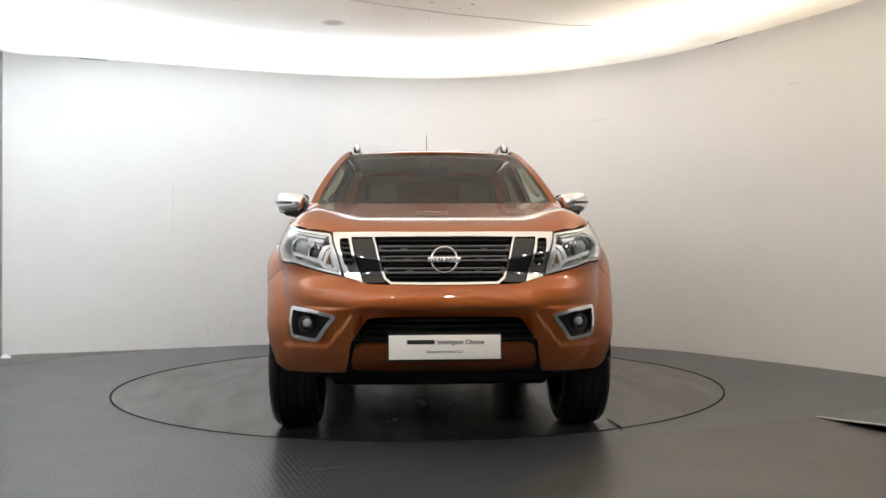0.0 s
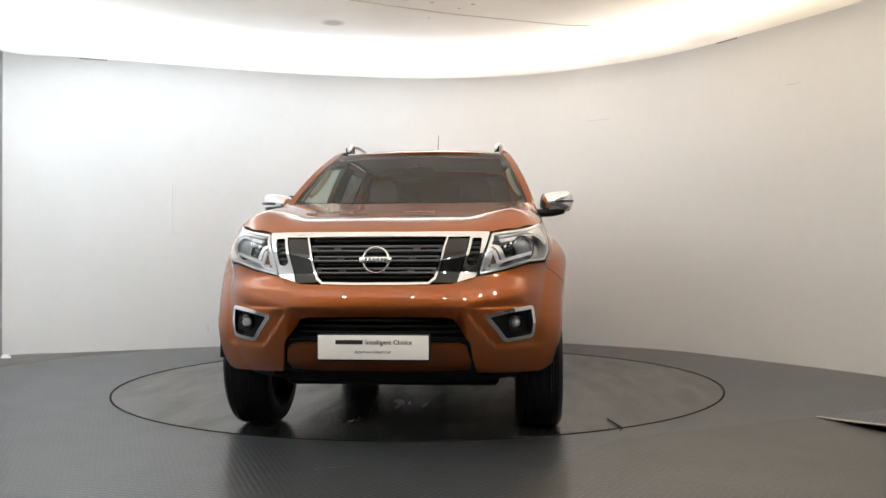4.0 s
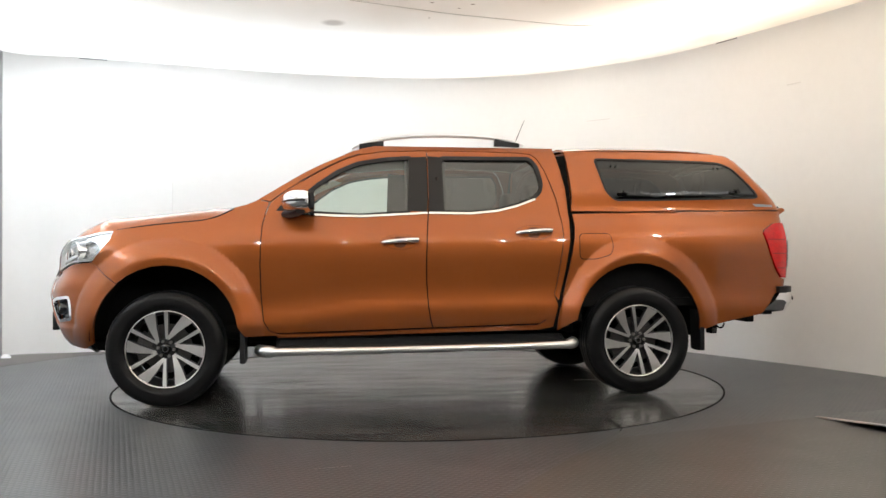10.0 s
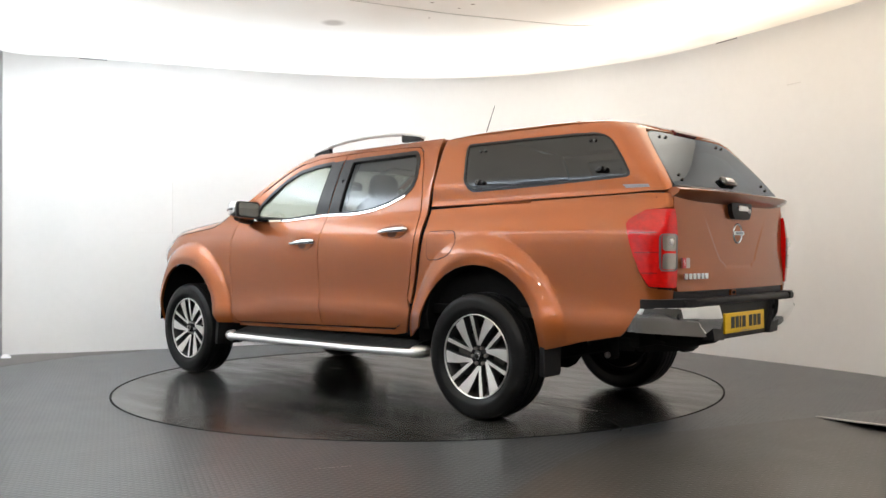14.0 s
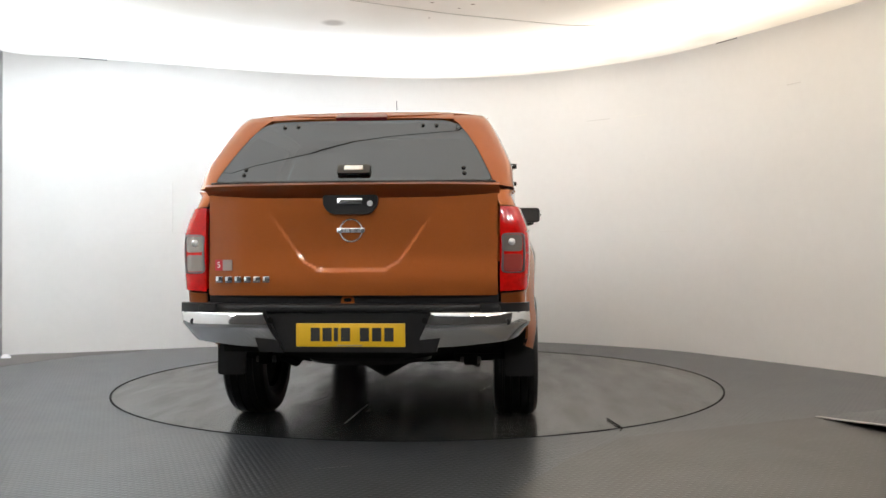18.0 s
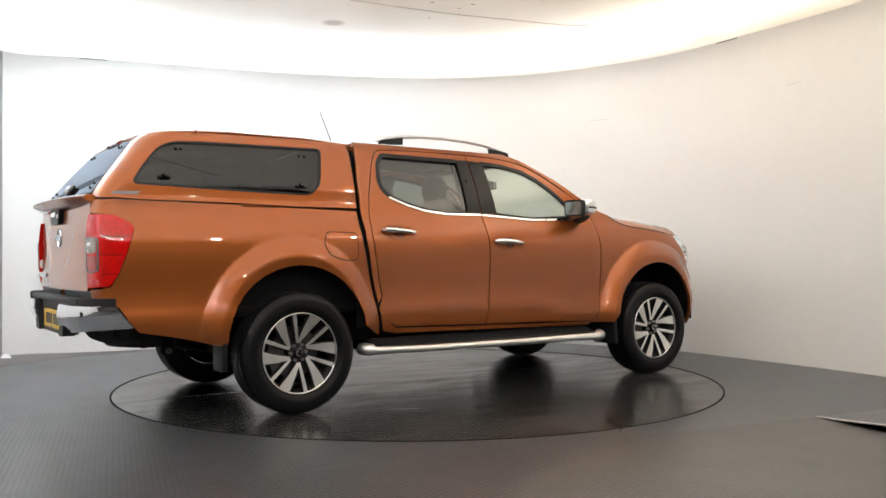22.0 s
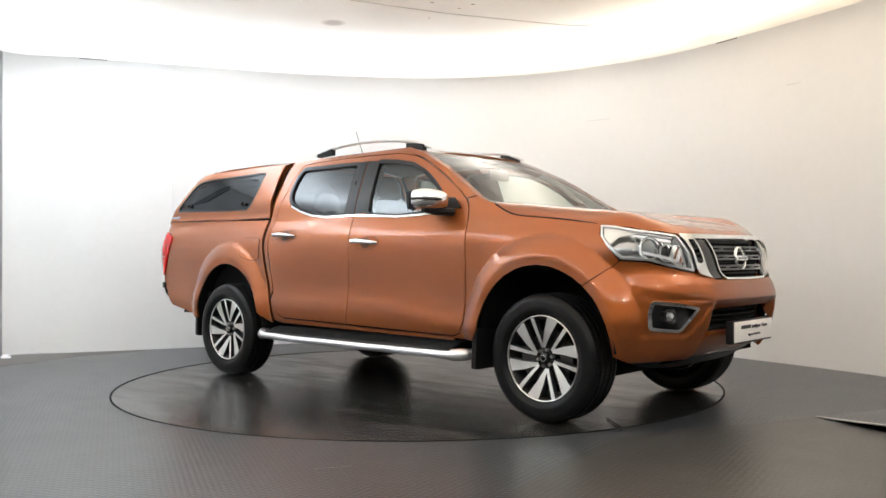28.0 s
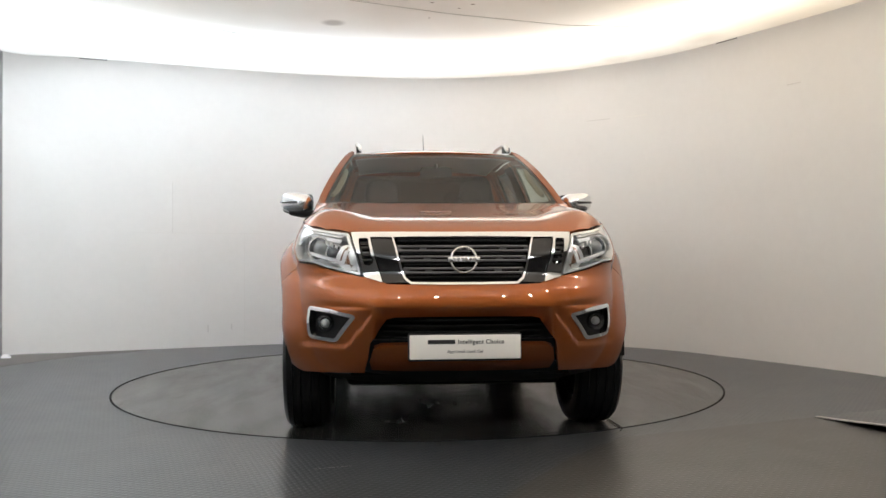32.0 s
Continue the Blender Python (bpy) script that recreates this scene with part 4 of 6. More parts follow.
for mm in (False, True):
    bez = sheet("fog_bezel", grown(fog_hole, 0.004), bumper_skin, CHROME, bump, holes=[grown(fog_hole, -0.014)], step=0.02, thick=0.03, mirror=mm, lift=0.006, label="chrome fog lamp surround")
    sheet("fog_pocket", grown(fog_hole, -0.005), bumper_skin, BLACK, bump, step=0.03, thick=0.006, mirror=mm, lift=-0.035)
    sg = -1 if mm else 1
    bm = lathe([(0.0, 0.0), (0.03, 0.002), (0.040, 0.010), (0.043, 0.020), (0.043, -0.02)], 24)
    fog = part("fog_lamp", moved(bm, Matrix.Translation((2.422, sg * 0.672, 0.628)) @ pose(0, 0, 0, 0, 0, -90 + sg * 12)), GLOSS_BLACK, bump)
    bm = lathe([(0.0, 0.030), (0.02, 0.028), (0.036, 0.020), (0.040, 0.012)], 24)
    part("fog_bulb", moved(lathe([(0.0, 0.024), (0.012, 0.022), (0.020, 0.012), (0.021, 0.0)], 18), Matrix.Translation((2.424, sg * 0.672, 0.628)) @ pose(0, 0, 0, 0, 0, -90 + sg * 12)), SATIN, fog)
    part("fog_lens", moved(bm, Matrix.Translation((2.430, sg * 0.672, 0.628)) @ pose(0, 0, 0, 0, 0, -90 + sg * 12)), LENS, fog)
# body-colour bar under the mouth
pad = whole([at_y(0.001, 0.530), at_y(0.30, 0.529), at_y(0.405, 0.526), at_y(0.438, 0.505), at_y(0.456, 0.44), at_y(0.446, 0.392), at_y(0.30, 0.384), at_y(0.001, 0.383)])
sheet("bumper_bar", pad, lambda u, z: tuple(Vector(skin(u, z)) + Vector((0.006 - 0.42 * max(0.0, 0.515 - z) - 0.3 * max(0.0, 0.44 - z), 0, 0))), PAINT, bump, step=0.025, thick=0.03)
val = [at_y(0.30, 0.545), at_y(0.452, 0.545), at_y(0.47, 0.43), at_y(0.50, 0.40), at_y(0.70, 0.40), at_y(0.74, 0.39), at_y(0.70, 0.350), at_y(0.60, 0.332), at_y(0.50, 0.318), at_y(0.3, 0.312)]
sheet("lower_valance", whole(val), lambda u, z: tuple(Vector(skin(u, z)) - Vector((0.062 + 0.35 * max(0.0, 0.40 - z), 0, 0))), BLACK, truck, step=0.03, thick=0.02)
mouth_part = tagged(new("lower_grille"), "black slatted lower air intake")
mouth_part.parent = truck
for k, z in enumerate((0.555, 0.585, 0.615, 0.645)):
    pts = [(nose_line(z) - 0.05 - 0.10 * (y / 0.45) ** 2, y, z) for y in (-0.43, -0.3, -0.15, 0, 0.15, 0.3, 0.43)]
    part("slat", tube(pts, 0.007, 6), UNDER, mouth_part)
bm = slab([(-0.47, 0.50), (0.47, 0.50), (0.40, 0.69), (-0.40, 0.69)], 2.42, 2.44, 0, "yz")
part("intake_back", bm, UNDER, mouth_part)

# ---- grille
grille = tagged(new("grille"), "black barred grille in a broad chrome frame with a round badge")
grille.parent = truck


def face(u, z):
    return skin(u, z)


def yz(points):
    return [at_y(max(y, 0.0005), z) for y, z in points]


top_bar = whole(yz([(0.10, 1.071), (0.30, 1.072), (0.545, 1.072), (0.530, 1.048), (0.335, 1.046), (0.10, 1.048)]))
sheet("top_bar", top_bar, face, CHROME, grille, step=0.03, thick=0.03, lift=0.004)
frame_in = whole(yz([(0.10, 1.050), (0.340, 1.046), (0.325, 1.00), (0.298, 0.895), (0.282, 0.850), (0.255, 0.828), (0.10, 0.826)]))
frame_out = whole(yz([(0.10, 1.055), (0.349, 1.050), (0.334, 0.998), (0.307, 0.89), (0.290, 0.842), (0.258, 0.818), (0.10, 0.815)]))
sheet("inner_rim", frame_out, face, CHROME, grille, holes=[frame_in], step=0.02, thick=0.02, lift=0.005)
sheet("mesh_back", frame_in, face, UNDER, grille, step=0.04, thick=0.004, lift=-0.040)
for mm in (False, True):
    sg = -1 if mm else 1
    leg = yz([(0.545, 1.071), (0.520, 0.985), (0.490, 0.885), (0.478, 0.852), (0.392, 0.826), (0.415, 0.90), (0.440, 0.99), (0.452, 1.047)])
    win = rounded(yz([(0.508, 1.040), (0.462, 1.040), (0.434, 0.925), (0.452, 0.908), (0.480, 0.912)]), 0.008, 3)
    sheet("chrome_leg", leg, face, CHROME, grille, holes=[win], step=0.022, thick=0.03, mirror=mm, lift=0.006)
    sheet("vent_pocket", grown(win, 0.004), face, GLOSS_BLACK, grille, step=0.03, thick=0.004, mirror=mm, lift=-0.020)
    for k in range(4):
        z = 0.935 + 0.028 * k
        pts = [skin(*at_y(y, z)) for y in (0.445 + 0.2 * (z - 0.93), 0.485 + 0.2 * (z - 0.93))]
        part("vent_slat", tube([(p[0] - 0.008, sg * p[1], p[2]) for p in pts], 0.006, 6), BLACK, grille)
    side = yz([(0.448, 1.046), (0.338, 1.044), (0.300, 0.90), (0.268, 0.832), (0.390, 0.828), (0.412, 0.90), (0.437, 0.99)])
    sheet("side_panel", side, face, GLOSS_BLACK, grille, step=0.03, thick=0.02, mirror=mm, lift=-0.004)
    for z0, z1, link in ((1.001, 0.980, 0.195), (0.951, 0.932, 0.176), (0.894, 0.874, 0.168)):
        # each bar is a long flat loop with a slanted bridge in it
        w = 0.335 - 0.26 * (1.046 - z0) - 0.004
        for z in (z0, z1):
            pts = [skin(*at_y(max(w * j / 6, 0.001), z)) for j in range(7)]
            part("grille_bar", tube([(p[0] - 0.010, sg * p[1], p[2]) for p in pts], 0.0062, 8), GREY_BARS, grille)
        for yc in (link, w - 0.010):
            p = skin(*at_y(yc, (z0 + z1) / 2))
            bridge = slab([(yc - 0.021, z0), (yc + 0.011, z0), (yc + 0.021, z1), (yc - 0.011, z1)] if yc == link else [(yc - 0.006, z0), (yc + 0.012, z0), (yc + 0.008, z1), (yc - 0.010, z1)], p[0] - 0.018, p[0] - 0.006, 0, "yz")
            part("grille_bridge", flipped(bridge) if sg < 0 else bridge, GREY_BARS, grille)
    for z in (1.028, 0.966, 0.913, 0.852):
        w = 0.335 - 0.26 * (1.046 - z) - 0.012
        pts = [skin(*at_y(y, z)) for y in (0.002, w * 0.5, w)]
        part("grille_rib", tube([(p[0] - 0.026, sg * p[1], p[2]) for p in pts], 0.006, 6), BLACK, grille)


def badge(parent, m, r, label):
    """A round badge: a chrome ring with a bar across."""
    bm = lathe([(r, 0.0), (r * 0.99, 0.006), (r * 0.94, 0.012), (r * 0.89, 0.014), (r * 0.84, 0.012), (r * 0.79, 0.006), (r * 0.78, 0.0)], 40)
    ring = part("badge_ring", moved(bm, m), BADGE, parent, label)
    bar = box(-r * 1.14, r * 1.14, 0.0, 0.020, -r * 0.20, r * 0.20, 0.004)
    part("badge_bar", moved(bar, m), BADGE, ring)
    for k in range(6):
        bm = box(-r * 0.82 + k * r * 0.28, -r * 0.64 + k * r * 0.28, 0.019, 0.0215, -r * 0.11, r * 0.11)
        part("badge_mark", moved(bm, m), GREY_INK, ring)
    return ring


badge(grille, Matrix.Translation((2.525, 0, 0.935)) @ pose(0, 0, 0, 8, 0, -90), 0.070, "round chrome badge")

# ---- headlamps
for mm in (False, True):
    sg = -1 if mm else 1
    hl = [at_y(0.555, 1.070), at_y(0.66, 1.086), at_y(0.74, 1.102), at_x(2.16, 1.122), at_x(2.082, 1.128), at_x(2.10, 1.068), at_x(2.15, 1.005), at_x(2.215, 0.932), at_y(0.74, 0.922),
          at_y(0.62, 0.888), at_y(0.498, 0.864), at_y(0.525, 0.97)]
    hl = rounded(hl, 0.008, 2)
    body = sheet("headlamp", hl, face, BOWL, truck, step=0.03, thick=0.03, mirror=mm, lift=-0.055, gap=0.002, label="clear headlamp with projector lens and chrome housing")
    cover = sheet("lamp_cover", hl, face, LENS, body, step=0.025, thick=0.004, gap=0.003, mirror=mm, lift=0.004)
    cover.visible_shadow = False
    sheet("lamp_rim", grown(hl, -0.001), face, SATIN, body, holes=[grown(hl, -0.012)], step=0.02, thick=0.05, mirror=mm, lift=-0.004)
    drl = [at_y(0.60, 1.050), at_y(0.74, 1.078), at_y(0.80, 1.092), at_y(0.80, 1.078), at_y(0.74, 1.062), at_y(0.61, 1.032)]
    low = [at_y(0.770, 0.962), at_y(0.66, 0.930), at_y(0.590, 0.912), at_y(0.562, 0.985), at_y(0.580, 0.990), at_y(0.602, 0.930), at_y(0.66, 0.946), at_y(0.768, 0.980)]
    sheet("guide_strip", low, face, plain("guide_white", (0.80, 0.81, 0.83), 0.2) if not mm else bpy.data.materials["guide_white"], body, step=0.03, thick=0.014, mirror=mm, lift=-0.020)
    for k in range(6):
        fy = 0.63 + 0.026 * k
        fin = [at_y(fy, 1.030 + 0.010 * k), at_y(fy + 0.008, 1.032 + 0.010 * k), at_y(fy + 0.006, 1.006 + 0.011 * k), at_y(fy - 0.002, 1.004 + 0.011 * k)]
        sheet("lamp_fin", fin, face, SATIN, body, step=0.03, thick=0.02, mirror=mm, lift=-0.026)
    brow_poly = [at_y(0.575, 1.064), at_y(0.66, 1.081), at_y(0.74, 1.096), at_x(2.165, 1.114), at_x(2.10, 1.120), at_x(2.118, 1.066), at_x(2.16, 1.020), at_x(2.20, 1.060), at_y(0.74, 1.083), at_y(0.60, 1.053)]
    sheet("lamp_brow", brow_poly, face, SATIN, body, step=0.03, thick=0.012, mirror=mm, lift=-0.014)
    sheet("day_lamp_strip", drl, face, plain("day_lamp_white", (0.85, 0.87, 0.9), 0.2) if not mm else bpy.data.materials["day_lamp_white"], body, step=0.03, thick=0.01, mirror=mm, lift=-0.022)
    inner_tri = rounded([at_y(0.545, 1.03), at_y(0.60, 1.02), at_y(0.64, 0.93), at_y(0.60, 0.895), at_y(0.53, 0.885)], 0.01, 3)
    sheet("indicator_cell", inner_tri, face, SATIN, body, step=0.03, thick=0.012, mirror=mm, lift=-0.030)
    sheet("indicator_lens", grown(inner_tri, -0.022), face, AMBER_LENS, body, step=0.03, thick=0.006, mirror=mm, lift=-0.026)
    for (py, pz, r) in ((0.718, 0.992, 0.052), (0.640, 0.968, 0.040)):
        p = skin(*at_y(py, pz))
        m = Matrix.Translation((p[0] - 0.055, sg * (p[1] - 0.02), p[2])) @ pose(0, 0, 0, 0, 0, -90 + sg * 24)
        bm = lathe([(r * 1.25, 0.012), (r * 1.22, 0.022), (r * 1.06, 0.022), (r, 0.0), (r, -0.03)], 28)
        part("lamp_ring", moved(bm, m), CHROME, body)
        bm = lathe([(0.0, 0.028), (r * 0.4, 0.026), (r * 0.75, 0.017), (r * 0.98, 0.0)], 28)
        part("projector_lens", moved(bm, m), GLOSS_BLACK if py < 0.7 else plain("projector_glass", (0.25, 0.27, 0.28), 0.03, 0.2, coat=1.0) if not mm else bpy.data.materials["projector_glass"], body)

# ---- front plate with its lettering
plate = part("front_plate", box(2.606, 2.612, -0.268, 0.262, 0.465, 0.580, 0.003), WHITE_PLATE, truck, "white show plate with two lines of dark lettering")
part("plate_holder", box(2.56, 2.606, -0.274, 0.268, 0.455, 0.585, 0.006), BLACK, truck)
part("word_bar", box(2.612, 2.6135, -0.182, -0.052, 0.537, 0.557), INK, plate)
lettering("plate_lettering", "Intelligent Choice", 0.029, pose(2.6125, 0.072, 0.546, 90, 0, 90), INK, plate, bold=0.0005)
lettering("plate_lettering", "Approved Used Car", 0.020, pose(2.6125, -0.003, 0.501, 90, 0, 90), INK, plate, bold=0.0002)

# ---- canopy over the load bed
canopy = tagged(new("canopy"), "copper-orange hard canopy with tinted side windows and glass rear door")
canopy.parent = truck
cw = rounded([(-1.150, 1.650, 0.04), (-1.80, 1.642), (-2.10, 1.632, 0.06), (-2.195, 1.590, 0.06), (-2.300, 1.466), (-2.368, 1.366, 0.05), (-1.60, 1.344), (-1.27, 1.340, 0.08), (-1.205, 1.41)], 0.03, 5)
cwin = [canopy_u(x, z) for x, z in cw]


def rear_edge(z):
    """Half width of the rear glass opening at a height."""
    return smooth_curve((1.30, 0.684), (1.40, 0.640), (1.52, 0.580), (1.63, 0.500), (1.68, 0.44))(z)


shell = [canopy_u(-0.955, 1.268), canopy_u(-0.962, 1.40), canopy_u(-0.955, 1.56), canopy_u(-0.945, 1.70), canopy_u(-1.3, 1.705), canopy_u(-1.8, 1.700), canopy_u(-2.05, 1.695)]
shell += [at_tail(rear_edge(z), z) for z in (1.675, 1.63, 1.56, 1.48, 1.40, 1.33, 1.30)]
shell += [at_tail(0.74, 1.287), at_tail(0.79, 1.282), at_x(-2.30, 1.280), at_x(-1.77, 1.276), at_x(-1.39, 1.266)]
for mm in (False, True):
    side = sheet("canopy_side", shell, skin, PAINT, canopy, holes=[cwin], step=0.028, thick=0.02, mirror=mm)
    pane = sheet("side_window", grown(cwin, -0.004), skin, CANOPY_GLASS, canopy, step=0.06, thick=0.004, mirror=mm, lift=-0.005)
    pane.visible_shadow = False
    sheet("window_rubber", grown(cwin, 0.002), skin, SATIN_BLACK, pane, holes=[grown(cwin, -0.012)], step=0.025, thick=0.012, mirror=mm, lift=0.001)
    sg = -1 if mm else 1
    for lx, lz in ((-1.336, 1.393), (-2.179, 1.412)):
        y = width_at(lx, lz)
        part("window_latch", moved(box(-0.036, 0.036, -0.008, 0.012, -0.011, 0.011, 0.005), Matrix.Translation((lx, sg * y, lz))), GLOSS_BLACK, pane)
        part("latch_knob", moved(lathe([(0.0, 0.03 * sg), (0.012, 0.028 * sg), (0.015, 0.015 * sg), (0.015, 0.0)], 14), Matrix.Translation((lx - 0.004, sg * y, lz + 0.006))), GLOSS_BLACK, pane)
    for lx, lz in ((-1.275, 1.595), (-1.312, 1.595), (-2.06, 1.588), (-2.09, 1.588)):
        y = width_at(lx, lz)
        part("hinge_bolt", moved(lathe([(0.0, 0.008 * sg), (0.008, 0.006 * sg), (0.010, 0.0)], 10), Matrix.Translation((lx, sg * (y - 0.003), lz))), GLOSS_BLACK, pane)
    tag = [canopy_u(x, z) for x, z in ((-2.31, 1.325), (-2.455, 1.320), (-2.47, 1.304), (-2.335, 1.306))]
    sheet("maker_tag", tag, skin, GREY_INK, side, step=0.03, thick=0.003, mirror=mm, lift=0.002)
top_line = smooth_curve((-0.92, 1.742), (-1.3, 1.758), (-1.7, 1.757), (-2.05, 1.738), (-2.20, 1.706), (-2.27, 1.674))


def canopy_top(x, y):
    w = width_at(x, 1.69) - 0.003
    a = abs(y) / w
    return (x, y, top_line(x) - 0.010 * a * a - 0.036 * a ** 7)


half = [(-0.948, 0.0), (-0.946, 0.52), (-0.945, 0.628), (-1.6, 0.625), (-1.95, 0.617), (-2.10, 0.590), (-2.18, 0.54), (-2.225, 0.46), (-2.255, 0.25), (-2.262, 0.0)]
ctop = sheet("canopy_top", half + [(x, -y) for x, y in half[::-1][1:-1]], canopy_top, PAINT, canopy, step=0.035, thick=0.02)
part("canopy_front", slab([(-0.79, 1.27), (0.79, 1.27), (0.62, 1.70), (-0.62, 1.70)], -0.975, -0.96, 0, "yz"), PAINT, canopy)


def rear_plane(y, z):
    """The canopy's rear face, gently bowed."""
    return (tail_line(z) + 0.004 - 0.010 * (1 - (y / 0.7) ** 2), y, z)


gl = [(rear_edge(z) - 0.004, z) for z in (1.318, 1.40, 1.48, 1.56, 1.62)] + [(0.44, 1.645), (0.30, 1.650)]
glass_poly = rounded(gl + [(-y, z) for y, z in gl[::-1]], 0.02, 3)
rear_glass = sheet("rear_window", glass_poly, rear_plane, REAR_GLASS, canopy, step=0.06, thick=0.005, flip=True)
rear_glass.visible_shadow = False
sheet("window_rubber", grown(glass_poly, 0.004), rear_plane, SATIN_BLACK, rear_glass, holes=[grown(glass_poly, -0.012)], step=0.03, thick=0.012, flip=True, lift=-0.003)
hd = [(0.48, 1.655), (0.30, 1.663), (0.0, 1.666)]
head = hd + [(-y, z) for y, z in hd[::-1][1:]] + [(-0.47, 1.69), (0.0, 1.70), (0.47, 1.69)]
sheet("rear_header", head, rear_plane, PAINT, canopy, step=0.04, thick=0.03, flip=True)
sheet("high_brake_lamp", rounded([(-0.135, 1.660), (0.135, 1.660), (0.125, 1.682), (-0.125, 1.682)], 0.008, 3), rear_plane, plain("dark_red_lens", (0.16, 0.02, 0.02), 0.15, coat=1.0), canopy, step=0.03, thick=0.02, flip=True, lift=0.012)
part("lower_seal", tube([(rear_plane(y, 1.308)[0] - 0.004, y, 1.308) for y in (-0.69, -0.6, -0.3, 0, 0.3, 0.6, 0.69)], [0.008, 0.013, 0.014, 0.014, 0.014, 0.013, 0.008], 10, flat=0.8), BLACK, canopy)
m = Matrix.Translation((rear_plane(0, 1.37)[0] - 0.004, -0.005, 1.366)) @ pose(0, 0, 0, 0, 35, 0)
lh = part("canopy_handle", moved(box(-0.026, 0.0, -0.082, 0.082, -0.030, 0.030, 0.012), m), GLOSS_BLACK, canopy, "black canopy door handle")
part("handle_plate", moved(box(-0.031, -0.024, -0.045, 0.045, -0.012, 0.014, 0.003), m), SATIN, lh)
for y, z in ((0.535, 1.380), (0.540, 1.352), (0.39, 1.615), (0.32, 1.618)):
    for s in (1, -1):
        p = rear_plane(s * y, z)
        part("glass_bolt", moved(lathe([(0.0, 0.010), (0.008, 0.008), (0.011, 0.0)], 10), Matrix.Translation(p) @ pose(0, 0, 0, 0, 0, 90)), GLOSS_BLACK, rear_glass)

# ---- tailgate


def gate_skin(y, z):
    """Tailgate: a shallow dished centre below a protruding lip."""
    edge = 0.235 + 0.72 * max(0.0, z - 0.935) - 0.06 * ease(0.935, 0.895, z)
    dish = 0.0038 * (1 - ease(edge - 0.012, edge + 0.008, abs(y))) * ease(0.878, 0.902, z) * ease(1.19, 1.05, z)
    return (-2.590 + 0.028 * (y / 0.7) ** 2 - 0.012 * ease(1.0, 0.80, z) + dish, y, z)


gate_poly = rounded([(-0.698, 0.768), (0.698, 0.768), (0.699, 1.262), (-0.699, 1.262)], 0.012, 3)
tailgate = sheet("tailgate", gate_poly, gate_skin, PAINT, truck, step=0.010, thick=0.03, flip=True)
bm = bmesh.new()
rows = []
for j in range(25):
    y = -0.708 + 1.416 * j / 24
    k = 1 - (abs(y) / 0.708) ** 4
    x0 = -2.555 + 0.03 * (y / 0.7) ** 2
    prof = [(x0 + 0.01, 1.298), (x0 - 0.055 - 0.050 * k, 1.302), (x0 - 0.075 - 0.060 * k, 1.290), (x0 - 0.07 - 0.055 * k, 1.276), (x0 - 0.02, 1.246 - 0.02 * k), (x0 + 0.01, 1.235 - 0.02 * k)]
    rows.append([bm.verts.new((a, y, b)) for a, b in prof])
for a, b in zip(rows, rows[1:]):
    for i in range(5):
        bm.faces.new((a[i], a[i + 1], b[i + 1], b[i]))
bm.faces.new(rows[0])
bm.faces.new(rows[-1])
part("gate_lip", bm, PAINT, tailgate, angle=50)
gp = rounded([(-0.133, 1.248), (0.133, 1.248), (0.128, 1.19), (0.095, 1.155), (-0.095, 1.155), (-0.128, 1.19)], 0.02, 4)
hp = part("gate_handle", slab(gp, -2.616, -2.56, 0.006, "yz"), BLACK, tailgate, "black tailgate handle housing")
part("handle_lever", box(-2.628, -2.608, -0.062, 0.062, 1.200, 1.232, 0.006), CHROME, hp)
part("gate_lock", moved(lathe([(0.0, 0.006), (0.012, 0.006), (0.014, 0.0)], 14), Matrix.Translation((-2.616, -0.095, 1.205)) @ pose(0, 0, 0, 0, 0, 90)), SATIN, hp)
badge(tailgate, Matrix.Translation((-2.580, 0, 1.078)) @ pose(0, 0, 0, 0, 0, 90), 0.060, "round chrome badge")
for k in range(6):
    y = 0.640 - k * 0.046
    part("model_mark", box(-2.600, -2.585, y - 0.017, y + 0.017, 0.829, 0.860, 0.003), CHROME, tailgate)
st = part("sticker", box(-2.589, -2.580, 0.582, 0.662, 0.888, 0.940), GREY_STICKER, tailgate, "small red and grey warranty sticker")
part("sticker_square", box(-2.590, -2.582, 0.626, 0.662, 0.888, 0.940), RED_INK, st)
lettering("sticker_number", "5", 0.040, pose(-2.5905, 0.644, 0.914, 90, 0, -90), WHITE_INK, st)

# ---- rear bumper
rear_bumper = tagged(new("rear_bumper"), "black rear step bumper with chrome corners")
rear_bumper.parent = truck
rear_bumper.matrix_basis = Matrix.Translation((0.020, 0.010, 0))


